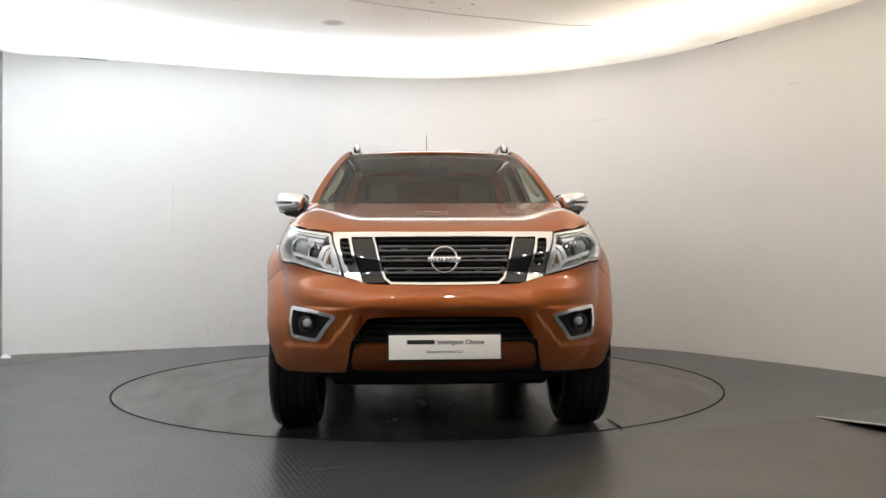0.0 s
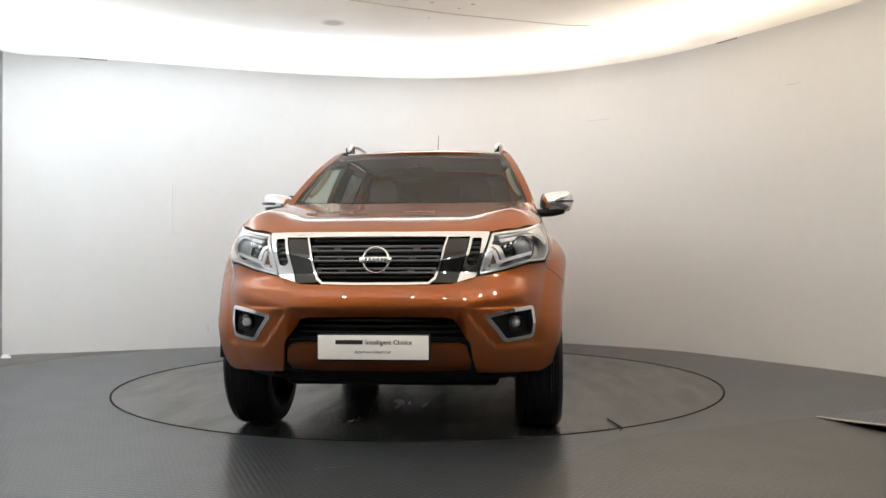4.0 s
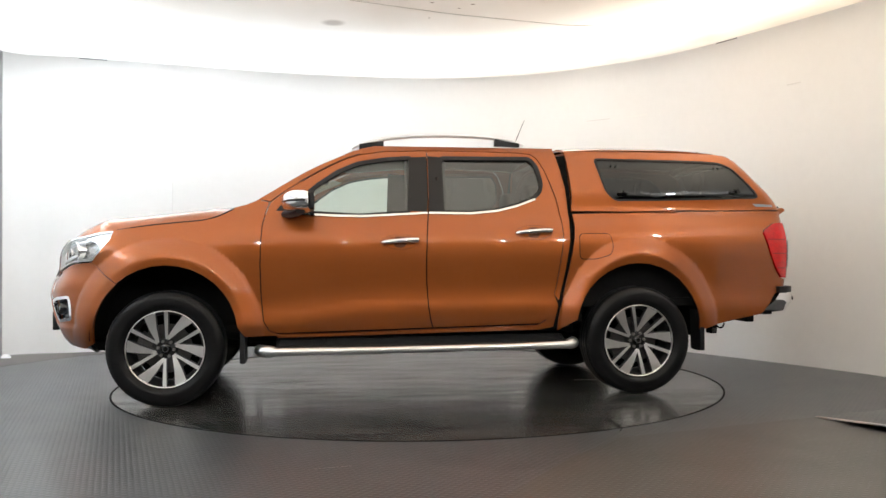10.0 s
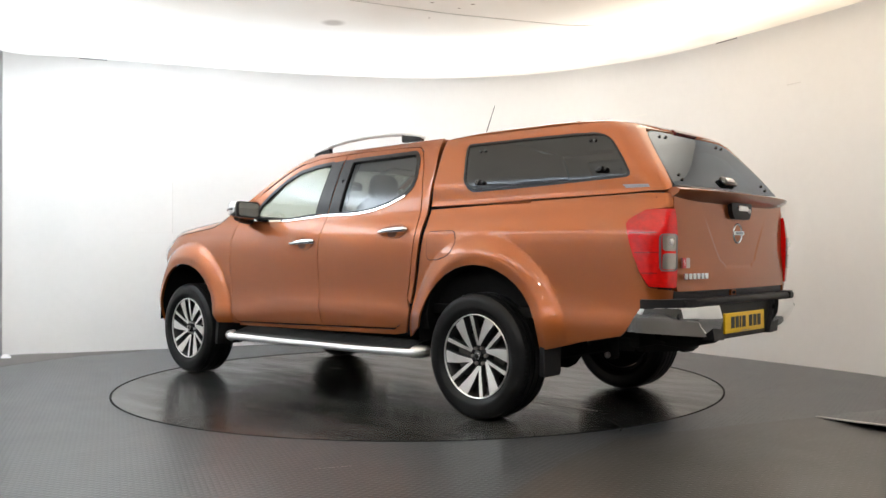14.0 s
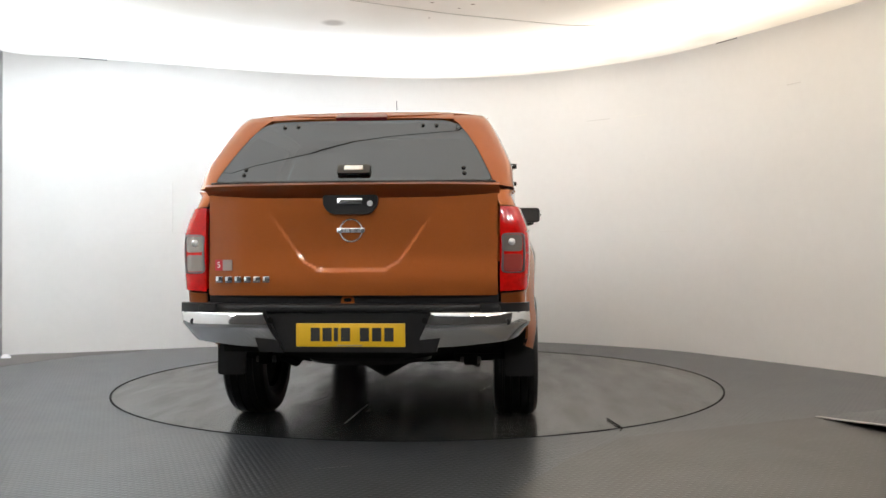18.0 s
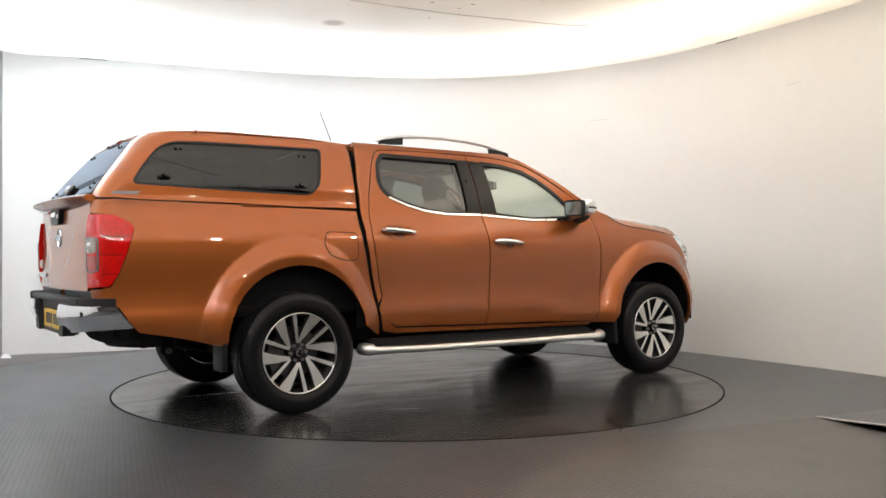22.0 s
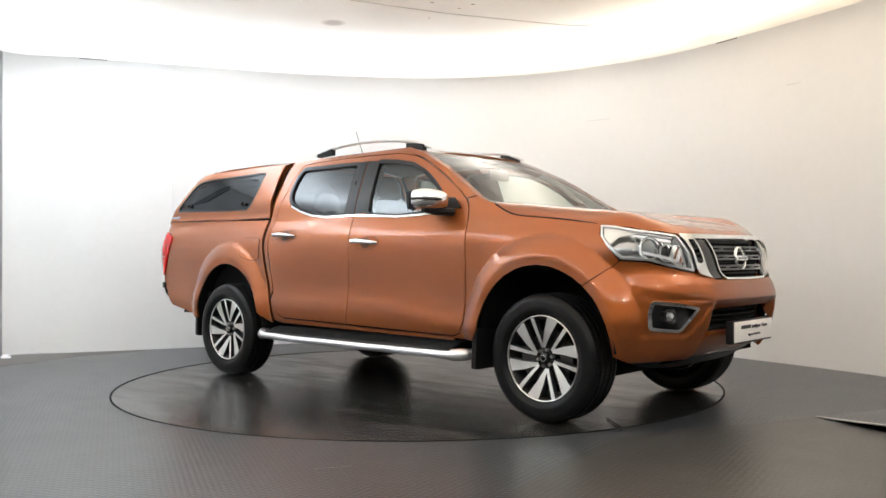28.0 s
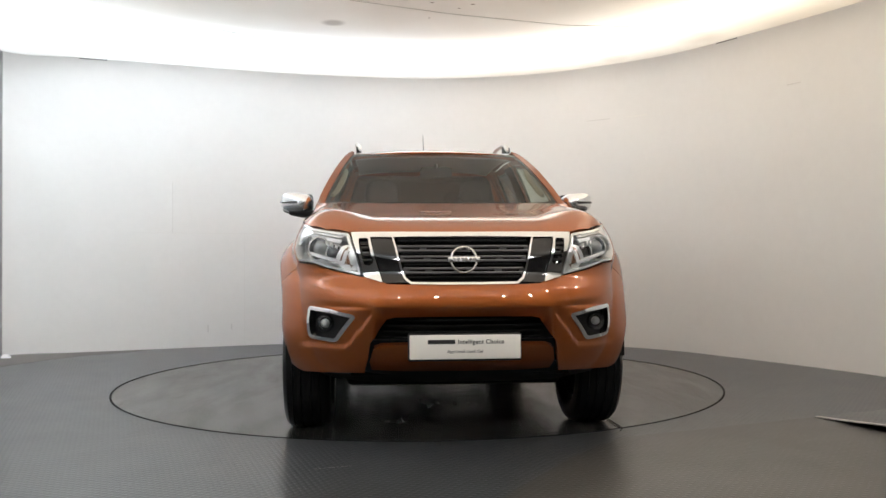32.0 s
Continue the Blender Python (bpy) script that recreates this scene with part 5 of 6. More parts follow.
corner_x = smooth_curve((0.0, -2.688), (0.4, -2.680), (0.62, -2.662), (0.75, -2.640), (0.84, -2.600), (0.92, -2.545), (1.0, -2.485))
corner_y = smooth_curve((0.0, 0.40), (0.4, 0.585), (0.62, 0.690), (0.75, 0.755), (0.84, 0.810), (0.92, 0.847), (1.0, 0.862))
for sg in (1, -1):
    bm = bmesh.new()
    rows = []
    for j in range(21):
        t = j / 20
        x, y = corner_x(t), corner_y(t)
        tx, ty = corner_x(t + 0.02) - corner_x(t - 0.02), corner_y(t + 0.02) - corner_y(t - 0.02)
        q = math.hypot(tx, ty)
        nx, ny = ty / q, -tx / q
        top, low = 0.690, 0.518 + 0.045 * t
        prof = [(0.022, top), (0.005, top), (0.001, top - 0.008), (-0.003, top - 0.05), (-0.003, (top + low) / 2 + 0.012), (0.004, (top + low) / 2 - 0.006), (0.030, low + 0.02), (0.045, low), (0.075, low)]
        rows.append([bm.verts.new((x + d * nx + 0.75 * (top - z) * ease(0.70, 1.0, t), sg * (y + d * ny - (top - z) * 0.45 * max(0.0, 1 - t / 0.25)), z)) for d, z in prof])
    for a, b in zip(rows, rows[1:]):
        for i in range(len(a) - 1):
            bm.faces.new((a[i], a[i + 1], b[i + 1], b[i]))
    corner = part("chrome_corner", bm, CHROME, rear_bumper, "chrome bumper corner with parking sensor", angle=40)
    part("parking_sensor", moved(lathe([(0.0, 0.006), (0.014, 0.006), (0.017, 0.0)], 16), Matrix.Translation((-2.637, sg * 0.750, 0.645)) @ pose(0, 0, 0, 0, 0, 90)), BLACK, corner)
    cap = [(corner_x(t) + 0.004, sg * (corner_y(t) - 0.002)) for t in (0.50, 0.62, 0.75, 0.84, 0.92, 1.0)]
    cap += [(corner_x(1.0) + 0.02, sg * 0.74), (corner_x(0.5) + 0.09, sg * 0.62)]
    part("step_end", slab(cap, 0.686, 0.732, 0.010, "xy"), BLACK, rear_bumper)
    bm = slab([(0.475, 0.692), (0.390, 0.692), (0.305, 0.50), (0.42, 0.505)], -2.668, -2.60, 0.006, "yz")
    part("slanted_brace", flipped(bm) if sg < 0 else bm, BLACK, rear_bumper)
    part("parking_sensor", moved(lathe([(0.0, 0.006), (0.013, 0.006), (0.016, 0.0)], 16), Matrix.Translation((-2.664, sg * 0.368, 0.652)) @ pose(0, 0, 0, 0, 0, 90)), UNDER, rear_bumper)
part("step_tread", box(-2.66, -2.46, -0.72, 0.72, 0.690, 0.728, 0.012), BLACK, rear_bumper)
part("centre_panel", slab([(-0.47, 0.70), (0.47, 0.70), (0.40, 0.545), (0.30, 0.50), (-0.30, 0.50), (-0.40, 0.545)], -2.638, -2.56, 0.008, "yz"), BLACK, rear_bumper)
part("inner_beam", box(-2.58, -2.50, -0.70, 0.70, 0.56, 0.70, 0.01), UNDER, rear_bumper)
part("gate_gap_panel", box(-2.56, -2.48, -0.70, 0.70, 0.715, 0.775, 0.004), BLACK, truck)
key = part("key_bezel", moved(slab(rounded([(-0.035, -0.018), (0.035, -0.018), (0.028, 0.016), (-0.028, 0.016)], 0.01, 3), -0.006, 0.006, 0.002, "yz"), Matrix.Translation((-2.566, 0.02, 0.745))), PAINT, truck)
part("key_hole", moved(slab(rounded([(-0.018, -0.009), (0.018, -0.009), (0.018, 0.009), (-0.018, 0.009)], 0.008, 3), -0.002, 0.002, 0, "yz"), Matrix.Translation((-2.5735, 0.02, 0.745))), UNDER, key)
rp = part("rear_plate", box(-2.630, -2.612, -0.262, 0.258, 0.527, 0.637, 0.003), YELLOW_PLATE, truck, "yellow number plate with plain black bars")
for k, y in enumerate((0.165, 0.108, 0.066, 0.020, -0.070, -0.128, -0.186)):
    w = 0.010 if k == 2 else 0.022
    part("plate_bar", box(-2.6315, -2.628, y - w, y + w, 0.553, 0.617), INK, rp)
part("plate_foot_mark", box(-2.6315, -2.628, -0.06, 0.06, 0.532, 0.536), GREY_INK, rp)
ringb = tube([(-2.22 - 0.03 * math.cos(a), 0.45, 0.44 + 0.03 * math.sin(a)) for a in [2 * math.pi * k / 16 for k in range(16)]], 0.007, 8, closed=True)
part("tow_eye", ringb, UNDER, truck)

# ---- side steps
for sg in (1, -1):
    step_part = tagged(new("side_step"), "satin silver tubular side step with black tread")
    step_part.parent = truck
    path = [(1.17, 0.84, 0.350), (1.14, 0.885, 0.346), (1.08, 0.913, 0.343), (1.065, 0.921, 0.341), (0.3, 0.930, 0.343), (-0.5, 0.930, 0.348), (-0.885, 0.918, 0.354), (-0.90, 0.905, 0.358), (-0.935, 0.87, 0.364), (-0.95, 0.83, 0.364)]
    rr = [0.036, 0.040, 0.038, 0.026, 0.023, 0.023, 0.026, 0.038, 0.042, 0.036]
    part("step_tube", tube([(x, sg * y, z) for x, y, z in path], rr, 16), SATIN, step_part)
    board = slab(rounded([(0.755, 0.375), (0.902, 0.352), (0.919, 0.366), (0.902, 0.378), (0.78, 0.418), (0.755, 0.414)], 0.006, 2), -0.88, 1.06, 0, "yz")
    part("step_tread", flipped(board) if sg < 0 else board, BLACK, step_part)
    for k in range(7):
        y, z = 0.785 + 0.018 * k, 0.4175 - 0.0058 * k
        part("tread_rib", box(-0.86, 1.04, sg * y - 0.004, sg * y + 0.004, z - 0.004, z + 0.004), BLACK, step_part)
    for x in (0.85, 0.1, -0.65):
        part("step_bracket", tube([(x, sg * 0.60, 0.40), (x, sg * 0.80, 0.365), (x, sg * 0.93, 0.345)], 0.02, 8), UNDER, step_part)

# ---- mud flaps and arch liners
for sg in (1, -1):
    for xa, poly in ((1.27, [(-0.235, 0.50), (0.0, 0.52), (0.02, 0.27), (-0.22, 0.27)]), (-1.868, [(-0.195, 0.60), (-0.03, 0.62), (-0.025, 0.290), (-0.18, 0.290)])):
        bm = slab(rounded([(0.915 + a, b) for a, b in poly], 0.02, 3), -0.016, 0.016, 0.006, "yz")
        part("mud_flap", moved(flipped(bm) if sg < 0 else bm, Matrix.Translation((xa, 0, 0))), BLACK, truck)
    for xc in (FRONT_X - 0.006, REAR_X):
        bm = bmesh.new()
        rows = []
        for j in range(21):
            a = math.pi * (-0.02 + 1.07 * j / 20)
            x, z = xc + 0.470 * math.cos(a), 0.455 + 0.470 * math.sin(a)
            rows.append([bm.verts.new((x, sg * y, z)) for y in (0.885, 0.70, 0.50)])
        for a, b in zip(rows, rows[1:]):
            bm.faces.new((a[0], b[0], b[1], a[1]))
            bm.faces.new((a[1], b[1], b[2], a[2]))
        cx = bm.verts.new((xc, sg * 0.50, 0.5))
        for a, b in zip(rows, rows[1:]):
            bm.faces.new((a[2], b[2], cx))
        part("arch_liner", bm, UNDER, truck)

# ---- chassis
chassis = tagged(new("chassis"), "black ladder chassis with axles and springs")
chassis.parent = truck
for sg in (1, -1):
    part("frame_rail", tube([(2.30, sg * 0.42, 0.46), (1.75, sg * 0.42, 0.50), (1.2, sg * 0.48, 0.42), (-0.9, sg * 0.50, 0.42), (-1.4, sg * 0.48, 0.56), (-2.4, sg * 0.48, 0.54)], 0.06, 8), UNDER, chassis)
    part("leaf_spring", tube([(-0.75, sg * 0.55, 0.40), (-1.4, sg * 0.56, 0.30), (-2.05, sg * 0.55, 0.44)], 0.025, 8), UNDER, chassis)
    part("suspension_arm", tube([(1.75, sg * 0.35, 0.36), (1.75, sg * 0.70, 0.30)], 0.04, 8), UNDER, chassis)
part("rear_axle", tube([(REAR_X, -0.70, HUB_Z), (REAR_X, -0.16, HUB_Z), (REAR_X, 0.0, HUB_Z), (REAR_X, 0.16, HUB_Z), (REAR_X, 0.70, HUB_Z)], [0.045, 0.06, 0.15, 0.06, 0.045], 14), UNDER, chassis)
part("front_axle", tube([(FRONT_X, -0.70, HUB_Z), (FRONT_X, 0.70, HUB_Z)], 0.035, 10), UNDER, chassis)
part("engine_sump", box(1.25, 2.15, -0.36, 0.36, 0.32, 0.60, 0.05), UNDER, chassis)
part("gearbox", tube([(1.3, 0.05, 0.45), (0.5, 0.05, 0.42), (-0.2, 0.0, 0.42), (REAR_X, 0, HUB_Z + 0.02)], [0.16, 0.14, 0.06, 0.04], 10), UNDER, chassis)
for sg in (1, -1):
    for sx, zz in ((-2.10, 0.43), (-0.72, 0.39)):
        hanger = part("spring_shackle", box(sx - 0.03, sx + 0.03, sg * 0.55 - 0.035, sg * 0.55 + 0.035, zz - 0.05, zz + 0.12, 0.01), UNDER, chassis)
        part("shackle_bolt", moved(lathe([(0.0, 0.055), (0.016, 0.052), (0.018, -0.052), (0.0, -0.055)], 12), Matrix.Translation((sx, sg * 0.55, zz - 0.025))), DULL_STEEL, hanger)
    part("damper", tube([(-1.50, sg * 0.46, 0.34), (-1.20, sg * 0.42, 0.66)], [0.034, 0.026], 10), UNDER, chassis)
    part("bed_bracket", box(-2.36, -2.30, sg * 0.50, sg * 0.70, 0.47, 0.56, 0.01), UNDER, chassis)
part("cross_member", tube([(-2.33, -0.50, 0.52), (-2.34, -0.2, 0.47), (-2.34, 0.2, 0.47), (-2.33, 0.50, 0.52)], 0.045, 10), UNDER, chassis)
part("front_cross_member", box(1.55, 2.05, -0.58, 0.58, 0.26, 0.33, 0.03), UNDER, chassis)
part("cab_floor", box(-0.88, 1.28, -0.80, 0.80, 0.44, 0.50, 0.02), UNDER, chassis)
part("bed_floor", box(-2.50, -0.97, -0.80, 0.80, 0.60, 0.66, 0.01), UNDER, chassis)
part("firewall", box(1.18, 1.24, -0.80, 0.80, 0.48, 1.24, 0.01), UNDER, chassis)
part("fuel_tank", box(-0.55, 0.55, 0.12, 0.45, 0.30, 0.46, 0.04), UNDER, chassis)
part("exhaust", tube([(0.9, -0.28, 0.36), (-0.4, -0.28, 0.34), (-0.8, -0.30, 0.36)], [0.06, 0.07, 0.05], 10), UNDER, chassis)
part("tail_pipe", tube([(-0.8, -0.30, 0.36), (-1.25, -0.34, 0.58), (-1.75, -0.36, 0.50), (-2.15, -0.38, 0.50)], 0.03, 10), UNDER, chassis)
part("spare_wheel", moved(lathe([(0.20, -0.08), (0.33, -0.10), (0.36, 0.0), (0.33, 0.10), (0.20, 0.08)], 28, closed=True), Matrix.Translation((-1.98, 0, 0.50)) @ pose(0, 0, 0, 90)), RUBBER, chassis)
part("skid_plate", slab([(2.36, 0.40), (2.36, 0.36), (1.9, 0.29), (1.5, 0.30), (1.5, 0.34)], -0.55, 0.55, 0.004), UNDER, chassis)
part("bay_panel", box(1.26, 2.40, -0.40, 0.40, 0.60, 1.02, 0.02), UNDER, chassis)
for sg in (1, -1):
    part("bed_inner_wall", box(-2.50, -0.97, sg * 0.75 - 0.01, sg * 0.75 + 0.01, 0.60, 1.27), UNDER, chassis)

# ---- wheels: six pairs of machined spokes on a dark alloy wheel


def build_wheel():
    """A wheel about the y axis, its outer face towards +y, at the origin."""
    wheel = tagged(new("wheel"), "black road tyre on dark alloy wheel with machined spokes")
    R = 0.371
    prof = [(0.250, -0.105), (0.275, -0.122), (0.315, -0.128), (0.345, -0.120), (0.362, -0.103)]
    for y in (-0.070, -0.026, 0.026, 0.070):
        prof += [(R - 0.001, y - 0.010), (R - 0.001, y - 0.0055), (R - 0.010, y - 0.0045), (R - 0.010, y + 0.0045), (R - 0.001, y + 0.0055)]
    prof += [(0.362, 0.103), (0.345, 0.120), (0.330, 0.126), (0.315, 0.128), (0.300, 0.1275), (0.290, 0.1285), (0.275, 0.124), (0.258, 0.112), (0.246, 0.104), (0.240, 0.090), (0.236, 0.0), (0.240, -0.09)]
    part("tyre", lathe(prof, 96, closed=True), RUBBER, wheel, angle=25)
    bm = bmesh.new()
    for k in range(72):
        a = 2 * math.pi * k / 72
        for s in (1, -1):
            b = box(-0.0035, 0.0035, 0.080 if s > 0 else -0.101, 0.101 if s > 0 else -0.080, 0.352, 0.3655)
            add_to(bm, moved(b, pose(0, 0, 0, 0, math.degrees(a) + s * 2, 0) @ pose(0, 0, 0, 0, 0, s * 10)))
    tagged(part("tread", bm, RUBBER, wheel, smooth=False), kind="stuff")
    part("rim_barrel", lathe([(0.242, 0.106), (0.238, 0.100), (0.225, 0.085), (0.215, 0.0), (0.220, -0.09), (0.240, -0.105)], 64), DARK_ALLOY, wheel)
    part("rim_lip", lathe([(0.247, 0.102), (0.246, 0.109), (0.243, 0.111), (0.2395, 0.109), (0.2385, 0.098)], 72), MACHINED, wheel)
    for k in range(6):
        pieces = bmesh.new()
        dark = bmesh.new()
        for a0, a1, w0, w1, bend in ((-4.0, 0.0, 0.017, 0.025, 0.80), (-9.0, -35.0, 0.018, 0.076, 0.74)):
            def at(r, a):
                return Vector((r * math.sin(radians(a)), r * math.cos(radians(a))))
            p, q = at(0.062, a0), at(0.241, a1)
            mid = at(0.150, a0 + (a1 - a0) * bend)
            line = [p, p.lerp(mid, 0.5) * 1.0, mid, mid.lerp(q, 0.5), q]
            ring = []
            for i, c in enumerate(line):
                t = (line[min(i + 1, 4)] - line[max(i - 1, 0)]).normalized()
                n = Vector((t.y, -t.x))
                w = w0 + (w1 - w0) * i / 4
                ring.append((c - n * w / 2, c + n * w / 2, 0.074 + 0.026 * (i / 4) ** 0.8))
            for target, dz, grow in ((pieces, 0.0, 0.0), (dark, -0.0015, 0.004)):
                rows = []
                for a, b, y in ring:
                    d = (b - a).normalized() * grow
                    lo = y - (0.006 if target is pieces else 0.035)
                    rows.append([target.verts.new((a.x - d.x, y + dz, a.y - d.y)), target.verts.new((b.x + d.x, y + dz, b.y + d.y)), target.verts.new((b.x + d.x, lo, b.y + d.y)), target.verts.new((a.x - d.x, lo, a.y - d.y))])
                for r0, r1 in zip(rows, rows[1:]):
                    for i in range(4):
                        target.faces.new((r0[i], r0[(i + 1) % 4], r1[(i + 1) % 4], r1[i]))
                target.faces.new(rows[0])
                target.faces.new(rows[-1][::-1])
        m = pose(0, 0, 0, 0, 60 * k, 0)
        sp = part("twin_spoke", moved(dark, m), DARK_ALLOY, wheel, smooth=False)
        part("spoke_face", moved(pieces, m), MACHINED, wheel, smooth=False)
        bm = lathe([(0.0, 0.084), (0.007, 0.084), (0.010, 0.080), (0.0105, 0.05)], 10)
        part("wheel_nut", moved(bm, m @ Matrix.Translation((0.0205, 0, 0.0455))), STEEL, wheel)
    part("hub_plate", lathe([(0.0, 0.066), (0.050, 0.066), (0.058, 0.062), (0.063, 0.050), (0.070, 0.02)], 36), DARK_ALLOY, wheel)
    part("hub_cap", lathe([(0.0, 0.094), (0.022, 0.093), (0.031, 0.088), (0.033, 0.070)], 28), GLOSS_BLACK, wheel)
    part("hub_cap_ring", lathe([(0.020, 0.0935), (0.019, 0.096), (0.016, 0.096), (0.015, 0.0935)], 24), CHROME, wheel)
    part("brake_disc", lathe([(0.07, 0.022), (0.155, 0.022), (0.158, 0.010), (0.155, -0.002), (0.07, -0.002)], 40), DULL_STEEL, wheel)
    part("brake_caliper", slab([(0.09 * math.cos(a) if i < 7 else 0.185 * math.cos(a), 0.09 * math.sin(a) if i < 7 else 0.185 * math.sin(a)) for i, a in list(enumerate([radians(-35 + 70 * j / 6) for j in range(7)])) + [(7 + j, radians(35 - 70 * j / 6)) for j in range(7)]], -0.03, 0.045, 0.006), DULL_STEEL, wheel)
    part("wheel_back", lathe([(0.0, -0.04), (0.21, -0.06), (0.215, -0.09)], 32), UNDER, wheel)
    return wheel


first = build_wheel()
first.parent = truck
spots = [(FRONT_X, 0.790, -1, 0), (REAR_X, 0.792, 9, 0), (FRONT_X, -0.790, 18, 180), (REAR_X, -0.792, 9, 180)]
poses = [Matrix.Translation((x, y, 0.371)) @ pose(0, 0, 0, 0, 0, rz) @ pose(0, 0, 0, 0, spin, 0) for x, y, spin, rz in spots]
first.matrix_basis = poses[0]
for m in poses[1:]:
    copy_thing(first, m)

# ---- cabin
cabin = tagged(new("cabin_interior"), "dark leather seats and charcoal dashboard with beige lining")
cabin.parent = truck


def lofted(rows, material, name, parent, label=""):
    """Rounded cushion from stacked rings of (centre, half width x, half width y)."""
    bm = bmesh.new()
    rings = []
    for (cx, cy, cz), hx, hy in rows:
        ring = []
        for j in range(20):
            a = 2 * math.pi * j / 20
            c, s = math.cos(a), math.sin(a)
            ring.append(bm.verts.new((cx + hx * math.copysign(abs(c) ** 0.6, c), cy + hy * math.copysign(abs(s) ** 0.6, s), cz)))
        rings.append(ring)
    for a, b in zip(rings, rings[1:]):
        for j in range(20):
            bm.faces.new((a[j], a[(j + 1) % 20], b[(j + 1) % 20], b[j]))
    bm.faces.new(rings[0][::-1])
    bm.faces.new(rings[-1])
    return part(name, bm, material, parent, label, angle=50)


def seat(x, y, w, back=0.62):
    lofted([((x + 0.05, y, 0.62), 0.24, w * 0.9), ((x + 0.05, y, 0.70), 0.27, w), ((x + 0.05, y, 0.78), 0.27, w), ((x + 0.05, y, 0.81), 0.22, w * 0.85)], SEAT_CLOTH, "seat_cushion", cabin)
    lofted([((x - 0.17, y, 0.76), 0.09, w * 0.95), ((x - 0.20, y, 0.90), 0.10, w), ((x - 0.26, y, 1.12), 0.085, w * 0.98), ((x - 0.31, y, 0.76 + back - 0.06), 0.065, w * 0.8), ((x - 0.32, y, 0.76 + back), 0.045, w * 0.6)], SEAT_CLOTH, "seat_back", cabin)
    return x - 0.34, y, 0.76 + back


for y in (0.37, -0.37):
    hx, hy, hz = seat(0.28, y, 0.25)
    lofted([((hx, hy, hz - 0.01), 0.03, 0.09), ((hx, hy, hz + 0.03), 0.05, 0.13), ((hx - 0.01, hy, hz + 0.13), 0.05, 0.12), ((hx - 0.01, hy, hz + 0.17), 0.03, 0.08)], SEAT_CLOTH, "headrest", cabin)
for y in (0.38, -0.38, 0.0):
    hx, hy, hz = seat(-0.42, y, 0.20 if y == 0 else 0.27, 0.56)
    if y:
        lofted([((hx, hy, hz - 0.01), 0.03, 0.10), ((hx, hy, hz + 0.04), 0.045, 0.13), ((hx, hy, hz + 0.12), 0.045, 0.12), ((hx, hy, hz + 0.15), 0.03, 0.08)], SEAT_CLOTH, "headrest", cabin)
part("dashboard", slab([(1.18, 0.60), (0.82, 0.68), (0.74, 0.85), (0.78, 1.02), (0.86, 1.14), (1.02, 1.19), (1.24, 1.215), (1.24, 0.60)], -0.74, 0.74, 0.02), DASH, cabin)
part("instrument_hood", slab([(0.72, 1.10), (0.84, 1.20), (0.98, 1.22), (0.98, 1.12)], -0.56, -0.20, 0.02), DASH, cabin)
part("centre_console", box(0.10, 0.80, -0.11, 0.11, 0.50, 0.82, 0.04), DASH, cabin)
wheel_m = Matrix.Translation((0.66, -0.37, 1.08)) @ pose(0, 0, 0, 0, -66, 0)
part("steering_wheel", moved(tube([(0.19 * math.cos(2 * math.pi * k / 28), 0.19 * math.sin(2 * math.pi * k / 28), 0) for k in range(28)], 0.016, 10, closed=True), wheel_m), SEAT_CLOTH, cabin)
for a in (0, 130, 230):
    part("wheel_spoke", moved(tube([(0.03 * math.cos(radians(a + 90)), 0.03 * math.sin(radians(a + 90)), -0.02), (0.185 * math.cos(radians(a + 90)), 0.185 * math.sin(radians(a + 90)), 0)], 0.016, 8), wheel_m), SATIN, cabin)
part("wheel_boss", moved(box(-0.07, 0.07, -0.08, 0.08, -0.04, 0.015, 0.02), wheel_m), DASH, cabin)
part("rear_view_mirror", moved(slab(rounded([(-0.115, -0.035), (0.115, -0.035), (0.105, 0.035), (-0.105, 0.035)], 0.025, 4), -0.014, 0.014, 0.006, "yz"), Matrix.Translation((0.72, 0, 1.54))), BLACK, cabin)
part("mirror_stalk", tube([(0.73, 0, 1.56), (0.735, 0, 1.595)], 0.010, 8), BLACK, cabin)
for sg in (1, -1):
    bm = tube([(0.98, sg * 0.70, 1.36), (0.93, sg * 0.67, 1.40), (0.84, sg * 0.63, 1.49), (0.79, sg * 0.62, 1.53), (0.75, sg * 0.625, 1.545)], [0.014, 0.017, 0.018, 0.017, 0.014], 10)
    part("grab_handle", bm, TRIM_BEIGE, cabin, "beige pillar grab handle")
    sheet("pillar_lining", sk([(1.16, 1.315), (1.02, 1.412), (0.84, 1.52), (0.66, 1.61), (0.58, 1.585), (0.76, 1.51), (0.93, 1.41), (1.06, 1.29)]), skin, TRIM_BEIGE, cabin, step=0.05, thick=0.006, mirror=sg < 0, lift=-0.028)
    part("seat_belt", tube([(-0.02, sg * 0.72, 1.50), (0.0, sg * 0.70, 1.0), (0.05, sg * 0.66, 0.60)], 0.012, 6), BLACK, cabin)
    part("sun_visor", moved(box(-0.15, 0.0, -0.16, 0.16, -0.008, 0.008, 0.006), Matrix.Translation((0.56, sg * 0.34, 1.658)) @ pose(0, 0, 0, 0, 8, 0)), TRIM_BEIGE, cabin)
half = [(0.60, 0.0), (0.56, 0.5), (0.45, 0.56), (-0.85, 0.56), (-0.86, 0.0)]
sheet("headlining", half + [(x, -y) for x, y in half[::-1][1:-1]], lambda x, y: (x, y, roof_skin(x, y)[2] - 0.035), TRIM_BEIGE, cabin, step=0.09, thick=0.006)
back = rounded([(-0.68, 1.27), (0.68, 1.27), (0.57, 1.66), (-0.57, 1.66)], 0.06, 4)
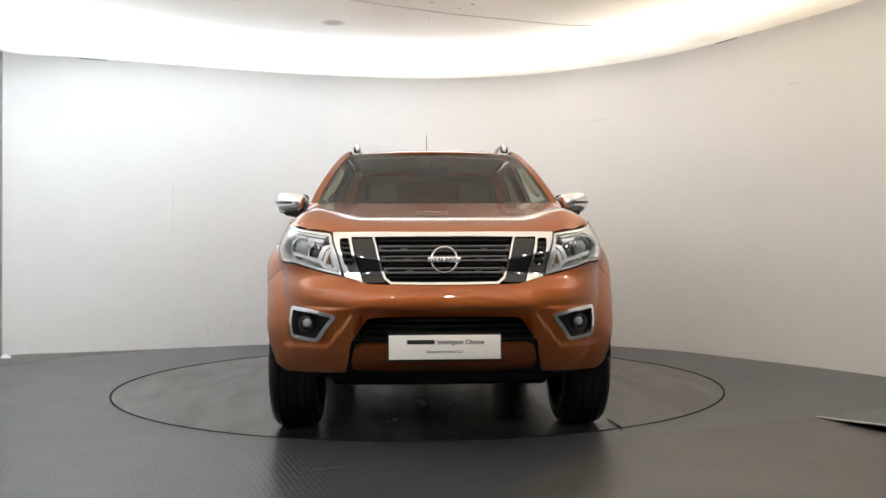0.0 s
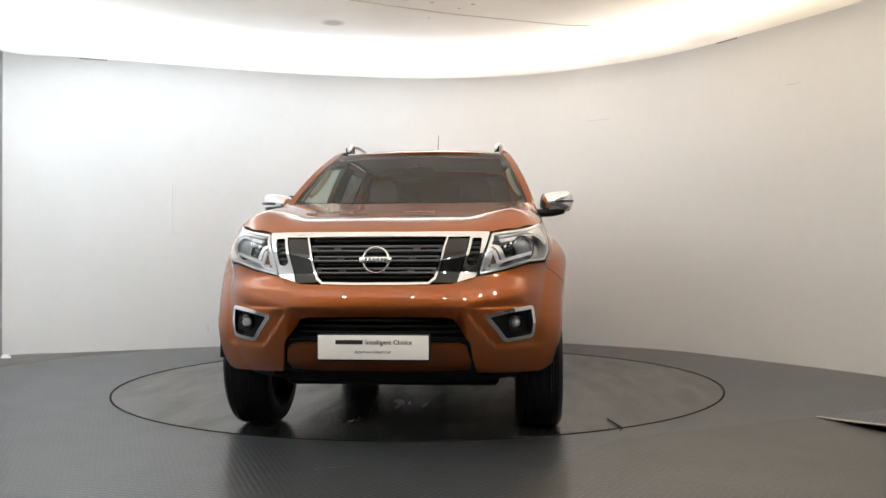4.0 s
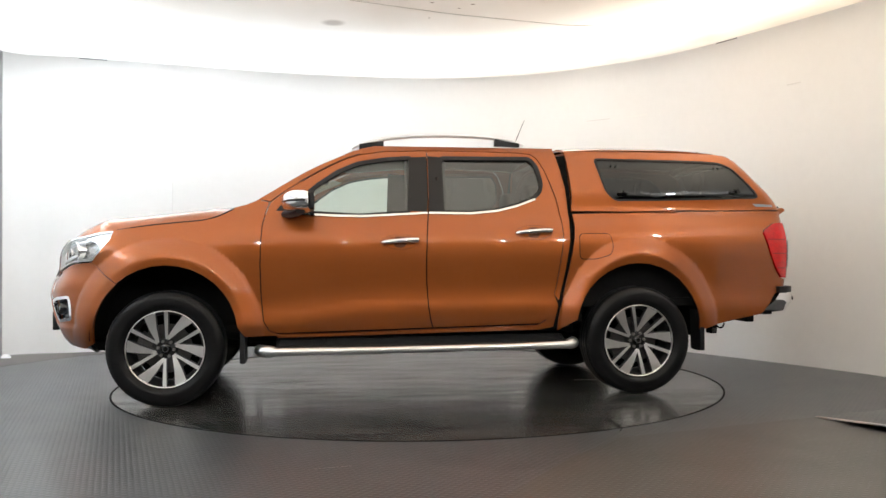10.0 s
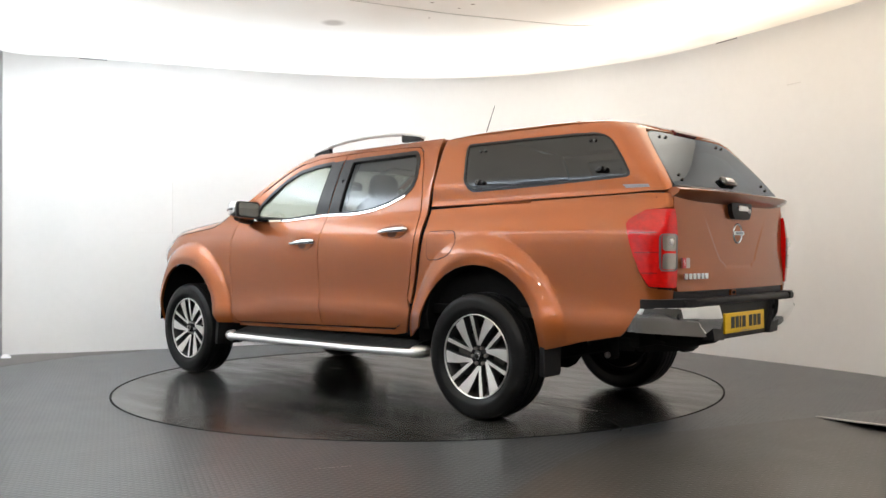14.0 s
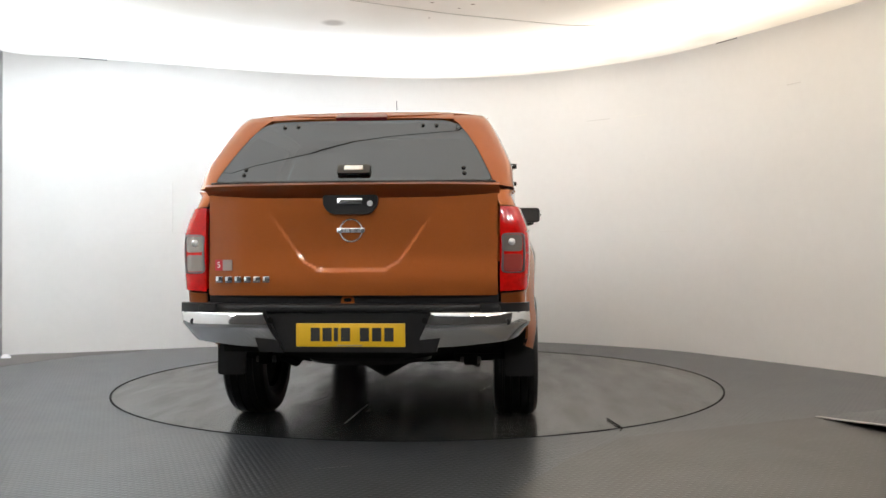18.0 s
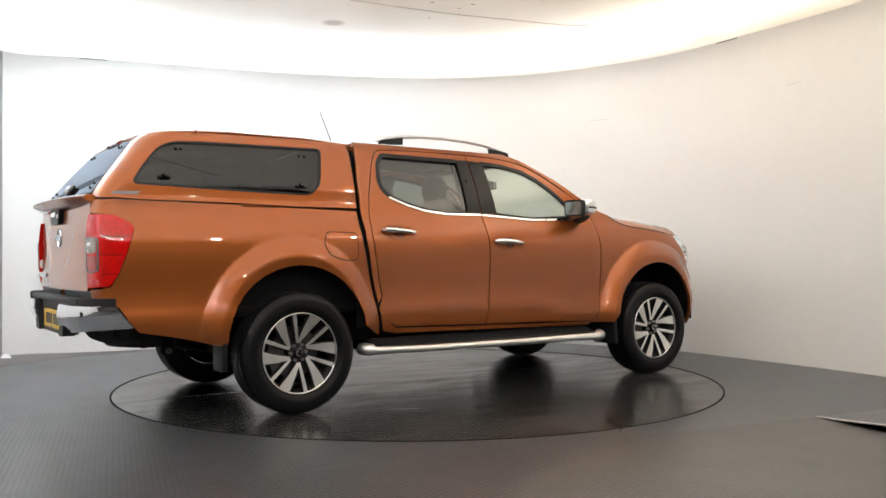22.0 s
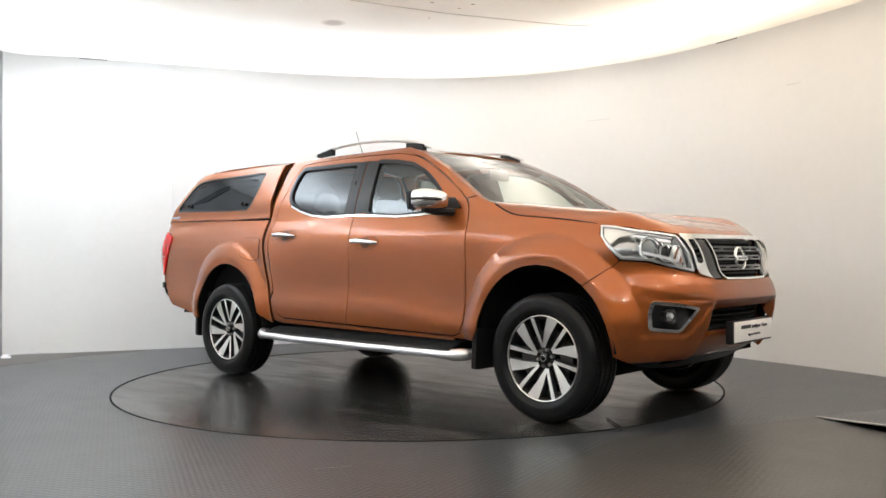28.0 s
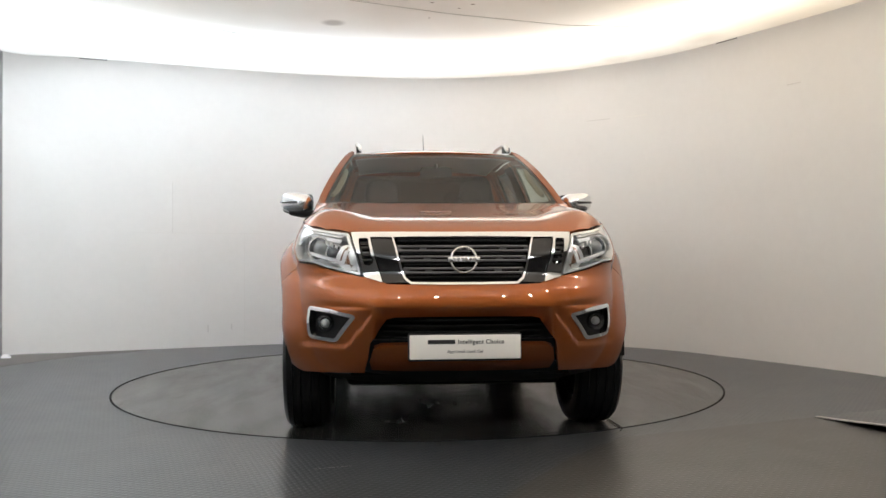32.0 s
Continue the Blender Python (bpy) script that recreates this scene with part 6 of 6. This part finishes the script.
bulk = sheet("cab_back", rounded([(-0.78, 0.5), (0.78, 0.5), (0.80, 1.2), (0.60, 1.72), (-0.60, 1.72), (-0.80, 1.2)], 0.03, 3), lambda y, z: (-0.885 + 0.03 * max(0.0, z - 1.2), y, z), PAINT, truck, holes=[back], step=0.1, thick=0.03, flip=True)
bw = sheet("cab_rear_window", grown(back, 0.005), lambda y, z: (-0.87 + 0.03 * max(0.0, z - 1.2), y, z), PRIVACY, truck, step=0.1, thick=0.004, flip=True)
bw.visible_shadow = False

# ---------------------------------------------------------------- the studio
PLAN = [(-4.36, 8.40), (-3.74, 8.68), (-3.0, 8.97), (-2.23, 9.30), (-1.17, 9.63), (-0.02, 9.79), (1.05, 9.56), (1.88, 9.04), (2.38, 8.57), (2.74, 8.02),
        (3.05, 7.50), (3.31, 7.03), (3.47, 6.68), (3.72, 5.9), (4.75, 4.5), (4.85, 2.4), (3.9, 0.2), (1.9, -1.3), (-0.4, -1.6), (-2.6, -1.1), (-4.2, 0.4), (-4.9, 2.6), (-5.05, 5.0), (-4.95, 7.0)]


def rounded_loop(pts, k):
    """Catmull-Rom through a closed loop."""
    out, n = [], len(pts)
    for i in range(n):
        a, b, c, d = (Vector(pts[(i + j) % n]) for j in (-1, 0, 1, 2))
        for s in range(k):
            t = s / k
            out.append(0.5 * (2 * b + (c - a) * t + (2 * a - 5 * b + 4 * c - d) * t * t + (3 * b - a - 3 * c + d) * t ** 3))
    return out


LOOP = rounded_loop(PLAN, 6)


def wall_run(name, pts, z0, z1, material, thick=0.10, label=""):
    """An upright wall along plan points, its inner face on them."""
    bm = bmesh.new()
    rows = []
    for i, p in enumerate(pts):
        t = (pts[min(i + 1, len(pts) - 1)] - pts[max(i - 1, 0)]).normalized()
        o = p + Vector((-t.y, t.x)) * thick
        rows.append([bm.verts.new((p.x, p.y, z0)), bm.verts.new((p.x, p.y, z1)), bm.verts.new((o.x, o.y, z1)), bm.verts.new((o.x, o.y, z0))])
    for a, b in zip(rows, rows[1:]):
        for j in range(4):
            bm.faces.new((a[j], b[j], b[(j + 1) % 4], a[(j + 1) % 4]))
    bm.faces.new(rows[0])
    bm.faces.new(rows[-1][::-1])
    return tagged(part(name, bm, material, None), label, "wall", kind="structure")


wall_run("wall_back", LOOP[:6 * 13 + 1], 0.0, CEILING, WALL_PAINT, label="curved white painted studio wall with faint sheet joints")
wall_run("wall_right", LOOP[6 * 13:6 * 15 + 1], 0.0, CEILING, WALL_PAINT, label="curved white painted studio wall with faint sheet joints")
# unseen wall; its dark colour stands in for the dim open workshop
wall_run("wall_front", LOOP[6 * 15:6 * 19 + 4], 0.0, CEILING, DARK_WALL, label="unseen dark grey wall standing in for the dim workshop at the studio's front")
wall_run("wall_left", LOOP[6 * 19 + 3:6 * 23 + 1], 0.0, CEILING, WALL_PAINT, label="curved white painted studio wall with faint sheet joints")
# flush double door that closes the ring, a little behind the wall's end
gate = [LOOP[6 * 23], LOOP[6 * 23].lerp(Vector((-4.42, 8.36)), 0.5), Vector((-4.415, 8.345))]
wall_run("door_1", gate, 0.0, CEILING, WALL_PAINT, 0.08, "closed flush white studio door beside the wall's end")
bm = box(-4.45, -4.338, 8.372, 8.43, 0.0, CEILING)
tagged(part("trim", bm, plain("trim_grey", (0.30, 0.30, 0.30), 0.5), None), "grey trim in the joint of door and wall", "trim", kind="structure")

# floor: one sheet with a round hole for the turntable
TABLE_R = 2.246


def disc(r, z, seg=160):
    return [(AXIS[0] + r * math.cos(2 * math.pi * j / seg), AXIS[1] + r * math.sin(2 * math.pi * j / seg), z) for j in range(seg)]


bm = bmesh.new()
rim = [bm.verts.new(p) for p in disc(TABLE_R + 0.006, 0.0)]
out = [bm.verts.new((AXIS[0] + 16 * math.cos(2 * math.pi * j / 160), AXIS[1] + 16 * math.sin(2 * math.pi * j / 160), 0)) for j in range(160)]
low = [bm.verts.new(p) for p in disc(TABLE_R + 0.006, -0.06)]
base = [bm.verts.new(p) for p in disc(0.02, -0.06)]
for j in range(160):
    k = (j + 1) % 160
    bm.faces.new((rim[j], out[j], out[k], rim[k]))
    bm.faces.new((low[j], rim[j], rim[k], low[k]))
    bm.faces.new((base[j], low[j], low[k], base[k]))
tagged(part("floor", bm, FLOOR, None, angle=20), "dark grey studded sheet floor, scuffed and slightly glossy", "floor", kind="structure")

turntable = tagged(new("turntable"), "round dark grey studded turntable set flush in the floor", "turntable")
turntable.matrix_world = pose(*AXIS, 0)
bm = bmesh.new()
ring = [(TABLE_R * math.cos(2 * math.pi * j / 160), TABLE_R * math.sin(2 * math.pi * j / 160)) for j in range(160)]
top, bot = [bm.verts.new((x, y, 0.0)) for x, y in ring], [bm.verts.new((x, y, -0.04)) for x, y in ring]
bm.faces.new(top)
bm.faces.new(bot[::-1])
for j in range(160):
    k = (j + 1) % 160
    bm.faces.new((bot[j], bot[k], top[k], top[j]))
part("platter", bm, PLATTER, turntable, angle=20)
# black ring laid over the turntable's gap to paint in its shade
bm = bmesh.new()
rings = [[bm.verts.new((r * math.cos(2 * math.pi * j / 160), r * math.sin(2 * math.pi * j / 160), z)) for j in range(160)] for r, z in ((TABLE_R - 0.008, 0.0), (TABLE_R - 0.008, 0.003), (TABLE_R + 0.005, 0.003), (TABLE_R + 0.005, -0.004))]
for a, b in zip(rings, rings[1:]):
    for j in range(160):
        bm.faces.new((a[j], a[(j + 1) % 160], b[(j + 1) % 160], b[j]))
part("edge_gap_shade", bm, UNDER, turntable, "thin black ring painting the shaded gap round the edge")

# smooth sheet laid over the floor on the camera's side, up to the ramp
bm = slab([(0.934, 4.491), (2.19, 5.037), (2.62, 3.85), (3.5, 2.4), (2.4, 0.4), (0.3, 0.6), (0.10, 2.4), (0.232, 3.373), (0.60, 4.05)], 0.0005, 0.0025, 0, "xy")
tagged(part("floor_sheet", bm, MAT, None), "smooth grey sheet laid over the studded floor", "floor sheet", kind="structure")
ramp_plate = tagged(new("ramp_plate"), "grey floor ramp with a bright aluminium edge and dark gap below", "ramp")
A0, B0, C0, D0 = Vector((2.19, 5.037, 0.004)), Vector((2.62, 3.85, 0.105)), Vector((3.45, 4.35, 0.105)), Vector((2.92, 5.36, 0.004))
bm = bmesh.new()
up = [bm.verts.new(p) for p in (A0, B0, C0, D0)]
dn = [bm.verts.new(p - Vector((0, 0, 0.003))) for p in (A0, B0, C0, D0)]
bm.faces.new(up)
bm.faces.new(dn[::-1])
for k in range(4):
    bm.faces.new((up[k], dn[k], dn[(k + 1) % 4], up[(k + 1) % 4]))
part("plate", bm, FLOOR, ramp_plate)
bm = bmesh.new()
along = (B0 - A0).normalized()
side = Vector((along.y, -along.x, 0)).normalized()
prof = ((0.0, 0.002), (0.004, 0.0), (0.004, -0.007), (-0.010, -0.007), (-0.010, 0.004))
ends = [[bm.verts.new(p + side * s + Vector((0, 0, z))) for s, z in prof] for p in (A0 - along * 0.004, B0)]
for k in range(5):
    bm.faces.new((ends[0][k], ends[0][(k + 1) % 5], ends[1][(k + 1) % 5], ends[1][k]))
bm.faces.new(ends[0])
bm.faces.new(ends[1][::-1])
part("edge_strip", bm, ALU, ramp_plate, "bright aluminium edge strip")
part("end_block", box(2.75, 3.3, 4.1, 4.5, 0.0, 0.085), UNDER, ramp_plate)
wire = tube([(0.952, 5.0, 0.006), (0.962, 4.90, 0.007), (0.978, 4.78, 0.005), (0.987, 4.727, 0.004), (0.962, 4.67, 0.003)], 0.0035, 6)
tagged(part("wire", wire, UNDER, None), "short black bent wire lying at the turntable's edge", "wire")


BROWN_SHEET = plain("brown_grey_sheet", (0.085, 0.074, 0.064), 0.42, grain=0.15, scale=30, bump=0.1)
bm = slab([(-4.33, 8.36), (-4.62, 7.90), (-3.90, 7.53), (-3.77, 7.89), (-3.51, 8.39), (-3.20, 8.67), (-3.02, 8.92), (-3.74, 8.64)], 0.0005, 0.002, 0, "xy")
tagged(part("floor_strip", bm, BROWN_SHEET, None), "brown-grey bare floor strip along the wall's foot", "floor strip", kind="structure")
# small white plastic offcut, simplified to a dome
bm = lathe([(0.0, 0.035), (0.022, 0.032), (0.040, 0.018), (0.046, 0.0), (0.0, 0.0)], 16)
tagged(part("white_offcut", moved(bm, Matrix.Translation((-4.19, 8.21, 0.0025)) @ pose(0, 0, 0, 90)), WHITE_INK, None), "small white round plastic offcut on the floor by the wall", "stopper")


def dashes(name, a, b, count, width, z, parent, label):
    """A broken pale line: short worn bars in a row."""
    bm, rng = bmesh.new(), random.Random(count)
    a, b = Vector((*a, z)), Vector((*b, z))
    for k in range(count):
        p, q = a.lerp(b, k / count), a.lerp(b, (k + 0.35 + 0.45 * rng.random()) / count)
        side = Vector((q.y - p.y, p.x - q.x, 0)).normalized() * width * (0.5 + 0.5 * rng.random())
        lo, hi = [bm.verts.new(v) for v in (p - side, q - side * 0.6, q + side, p + side * 0.7)], []
        hi = [bm.verts.new(v.co + Vector((0, 0, 0.0012))) for v in lo]
        bm.faces.new(hi)
        for i in range(4):
            bm.faces.new((lo[i], lo[(i + 1) % 4], hi[(i + 1) % 4], hi[i]))
    return part(name, bm, WORN, parent, label, smooth=False)


WORN = plain("worn_pale_grey", (0.34, 0.33, 0.31), 0.5, grain=0.2, scale=80)
tagged(dashes("floor_scratch", (-0.58, 3.85), (-0.41, 3.91), 9, 0.004, 0.0002, None, ""), "short broken pale scratch across the floor's studs", "scratch", kind="structure")
for a, b, count in (((-1.16, 0.23), (-1.79, 0.26), 22), ((-0.57, -0.47), (-0.26, -0.56), 3), ((-0.84, -1.0), (-0.65, -1.09), 2)):
    tagged(dashes("scratch", a, b, count, 0.005 if count > 5 else 0.003, 0.0002, turntable, ""), "broken pale scratch across the turntable", kind="stuff")


def strip_on(pts, width, material, name, label, category, out=0.002):
    """A thin mark along points, facing the room's middle."""
    bm = bmesh.new()
    pts = [Vector(p) for p in pts]
    rows = []
    for i, p in enumerate(pts):
        t = (pts[min(i + 1, len(pts) - 1)] - pts[max(i - 1, 0)]).normalized()
        n = Vector((-p.x, 5.0 - p.y, 0)).normalized() if p.z < CEILING - 0.002 else Vector((0, 0, -1))
        s = t.cross(n).normalized() * width / 2
        rows.append([bm.verts.new(p + s + n * out), bm.verts.new(p - s + n * out), bm.verts.new(p - s - n * 0.004), bm.verts.new(p + s - n * 0.004)])
    for a, b in zip(rows, rows[1:]):
        for j in range(4):
            bm.faces.new((a[j], b[j], b[(j + 1) % 4], a[(j + 1) % 4]))
    bm.faces.new(rows[0])
    bm.faces.new(rows[-1][::-1])
    return tagged(part(name, bm, material, None, smooth=False), label, category, kind="structure")


def on_wall(i0, i1, z, inset=0.004):
    """Points along the wall's inner face between two places of the plan loop."""
    mid = Vector((-0.5, 4.5))
    k = max(2, int((i1 - i0) * 6) + 1)
    out = []
    for j in range(k + 1):
        f = (i0 + (i1 - i0) * j / k) * 6
        p = LOOP[int(f)].lerp(LOOP[(int(f) + 1) % len(LOOP)], f - int(f))
        p = p + (mid - p).normalized() * inset
        out.append((p.x, p.y, z))
    return out


def upright(i, z0, z1, inset=0.004):
    p = on_wall(i, i + 0.01, 0, inset)[0]
    return [(p[0], p[1], z0), (p[0], p[1], z1)]


for pts in ([(-0.73, 6.79), (0.08, 7.19), (1.09, 7.55), (2.32, 7.67)], [(-2.15, 7.51), (-1.52, 8.11), (-0.80, 8.47), (-0.02, 8.71)]):
    strip_on([(x, y, CEILING) for x, y in pts], 0.006, SEAM, "ceiling_seam", "thin welded seam across the ceiling sheet", "seam", 0.003)
strip_on([(-1.75, 3.92, CEILING), (-1.44, 4.06, CEILING), (-0.94, 4.18, CEILING), (-0.45, 4.26, CEILING), (0.1, 4.30, CEILING)], 0.008, INK, "ceiling_seam", "dark open seam across the ceiling sheet", "seam", 0.003)
for i0, i1 in ((8.68, 9.06), (1.06, 1.40)):
    strip_on(on_wall(i0, i1, CEILING - 0.008), 0.009, GREY_INK, "ceiling_gap", "short dark gap between wall top and ceiling sheet", "gap")
for i0, i1, z in ((1.70, 3.37, 1.218), (7.6, 8.1, 1.205)):
    strip_on(on_wall(i0, i1, z), 0.004, JOINT, "wall_joint", "faint joint between white wall sheets", "joint", 0.001)
for i, z0, z1 in ((2.20, 1.22, 1.76), (3.07, 0.02, 1.22)):
    strip_on(upright(i, z0, z1), 0.004, JOINT, "wall_joint", "faint joint between white wall sheets", "joint", 0.001)
for i0, i1, z, w, mat in ((6.58, 6.87, 2.421, 0.006, MARK), (7.10, 7.42, 2.421, 0.007, PALE_MARK), (9.95, 10.20, 2.456, 0.005, MARK)):
    strip_on(on_wall(i0, i1, z), w, mat, "wall_scratch", "short scratch in the white wall paint", "scratch", 0.001)
for i, z0, z1 in ((2.65, 0.16, 0.237), (2.93, 0.18, 0.242)):
    strip_on(upright(i, z0, z1), 0.010, MARK, "wall_scratch", "small grey scuff low on the white wall", "scratch", 0.001)


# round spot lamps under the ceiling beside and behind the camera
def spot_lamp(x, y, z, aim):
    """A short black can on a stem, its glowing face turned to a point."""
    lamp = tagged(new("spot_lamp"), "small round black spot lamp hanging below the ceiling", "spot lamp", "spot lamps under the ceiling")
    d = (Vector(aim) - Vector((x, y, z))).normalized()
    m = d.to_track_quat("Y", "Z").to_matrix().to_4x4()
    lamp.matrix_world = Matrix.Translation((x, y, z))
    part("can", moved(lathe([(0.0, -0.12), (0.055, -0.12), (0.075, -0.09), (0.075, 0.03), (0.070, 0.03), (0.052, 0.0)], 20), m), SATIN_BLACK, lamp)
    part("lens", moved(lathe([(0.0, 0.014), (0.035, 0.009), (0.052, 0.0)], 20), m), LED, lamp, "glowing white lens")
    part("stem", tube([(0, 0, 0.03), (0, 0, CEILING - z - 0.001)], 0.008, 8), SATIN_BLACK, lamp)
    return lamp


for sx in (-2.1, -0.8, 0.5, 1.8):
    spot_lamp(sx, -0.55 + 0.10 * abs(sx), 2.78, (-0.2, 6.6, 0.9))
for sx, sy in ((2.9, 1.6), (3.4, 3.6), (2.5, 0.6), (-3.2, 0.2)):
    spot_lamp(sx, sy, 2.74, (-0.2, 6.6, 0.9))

# translucent ceiling, with the lamp space above it
bm = bmesh.new()
grown_loop = grown([tuple(p) for p in LOOP], 0.05)
bm.faces.new([bm.verts.new((x, y, CEILING)) for x, y in grown_loop])
bmesh.ops.triangulate(bm, faces=bm.faces)
tagged(part("ceiling", bm, CLOTH, None), "white translucent sheet ceiling lit from above, slightly stained", "ceiling", kind="structure")
bm = bmesh.new()
lo = [bm.verts.new((x, y, CEILING + 0.004)) for x, y in grown([tuple(p) for p in LOOP], 0.10)]
hi = [bm.verts.new((x, y, CEILING + 0.9)) for x, y in grown([tuple(p) for p in LOOP], 0.10)]
for j in range(len(lo)):
    k = (j + 1) % len(lo)
    bm.faces.new((lo[j], lo[k], hi[k], hi[j]))
bm.faces.new(hi)
bmesh.ops.triangulate(bm, faces=[f for f in bm.faces if len(f.verts) > 4])
tagged(part("roof", bm, WALL_PAINT, None), "closed white lamp space above the ceiling sheet", "roof", kind="structure")


def motions():
    walk(truck, [(t, truck_pose(t)) for t in TIMES])
    walk(turntable, [(t, pose(*AXIS, 0, 0, 0, -90 - turn(t))) for t in TIMES])


motions()
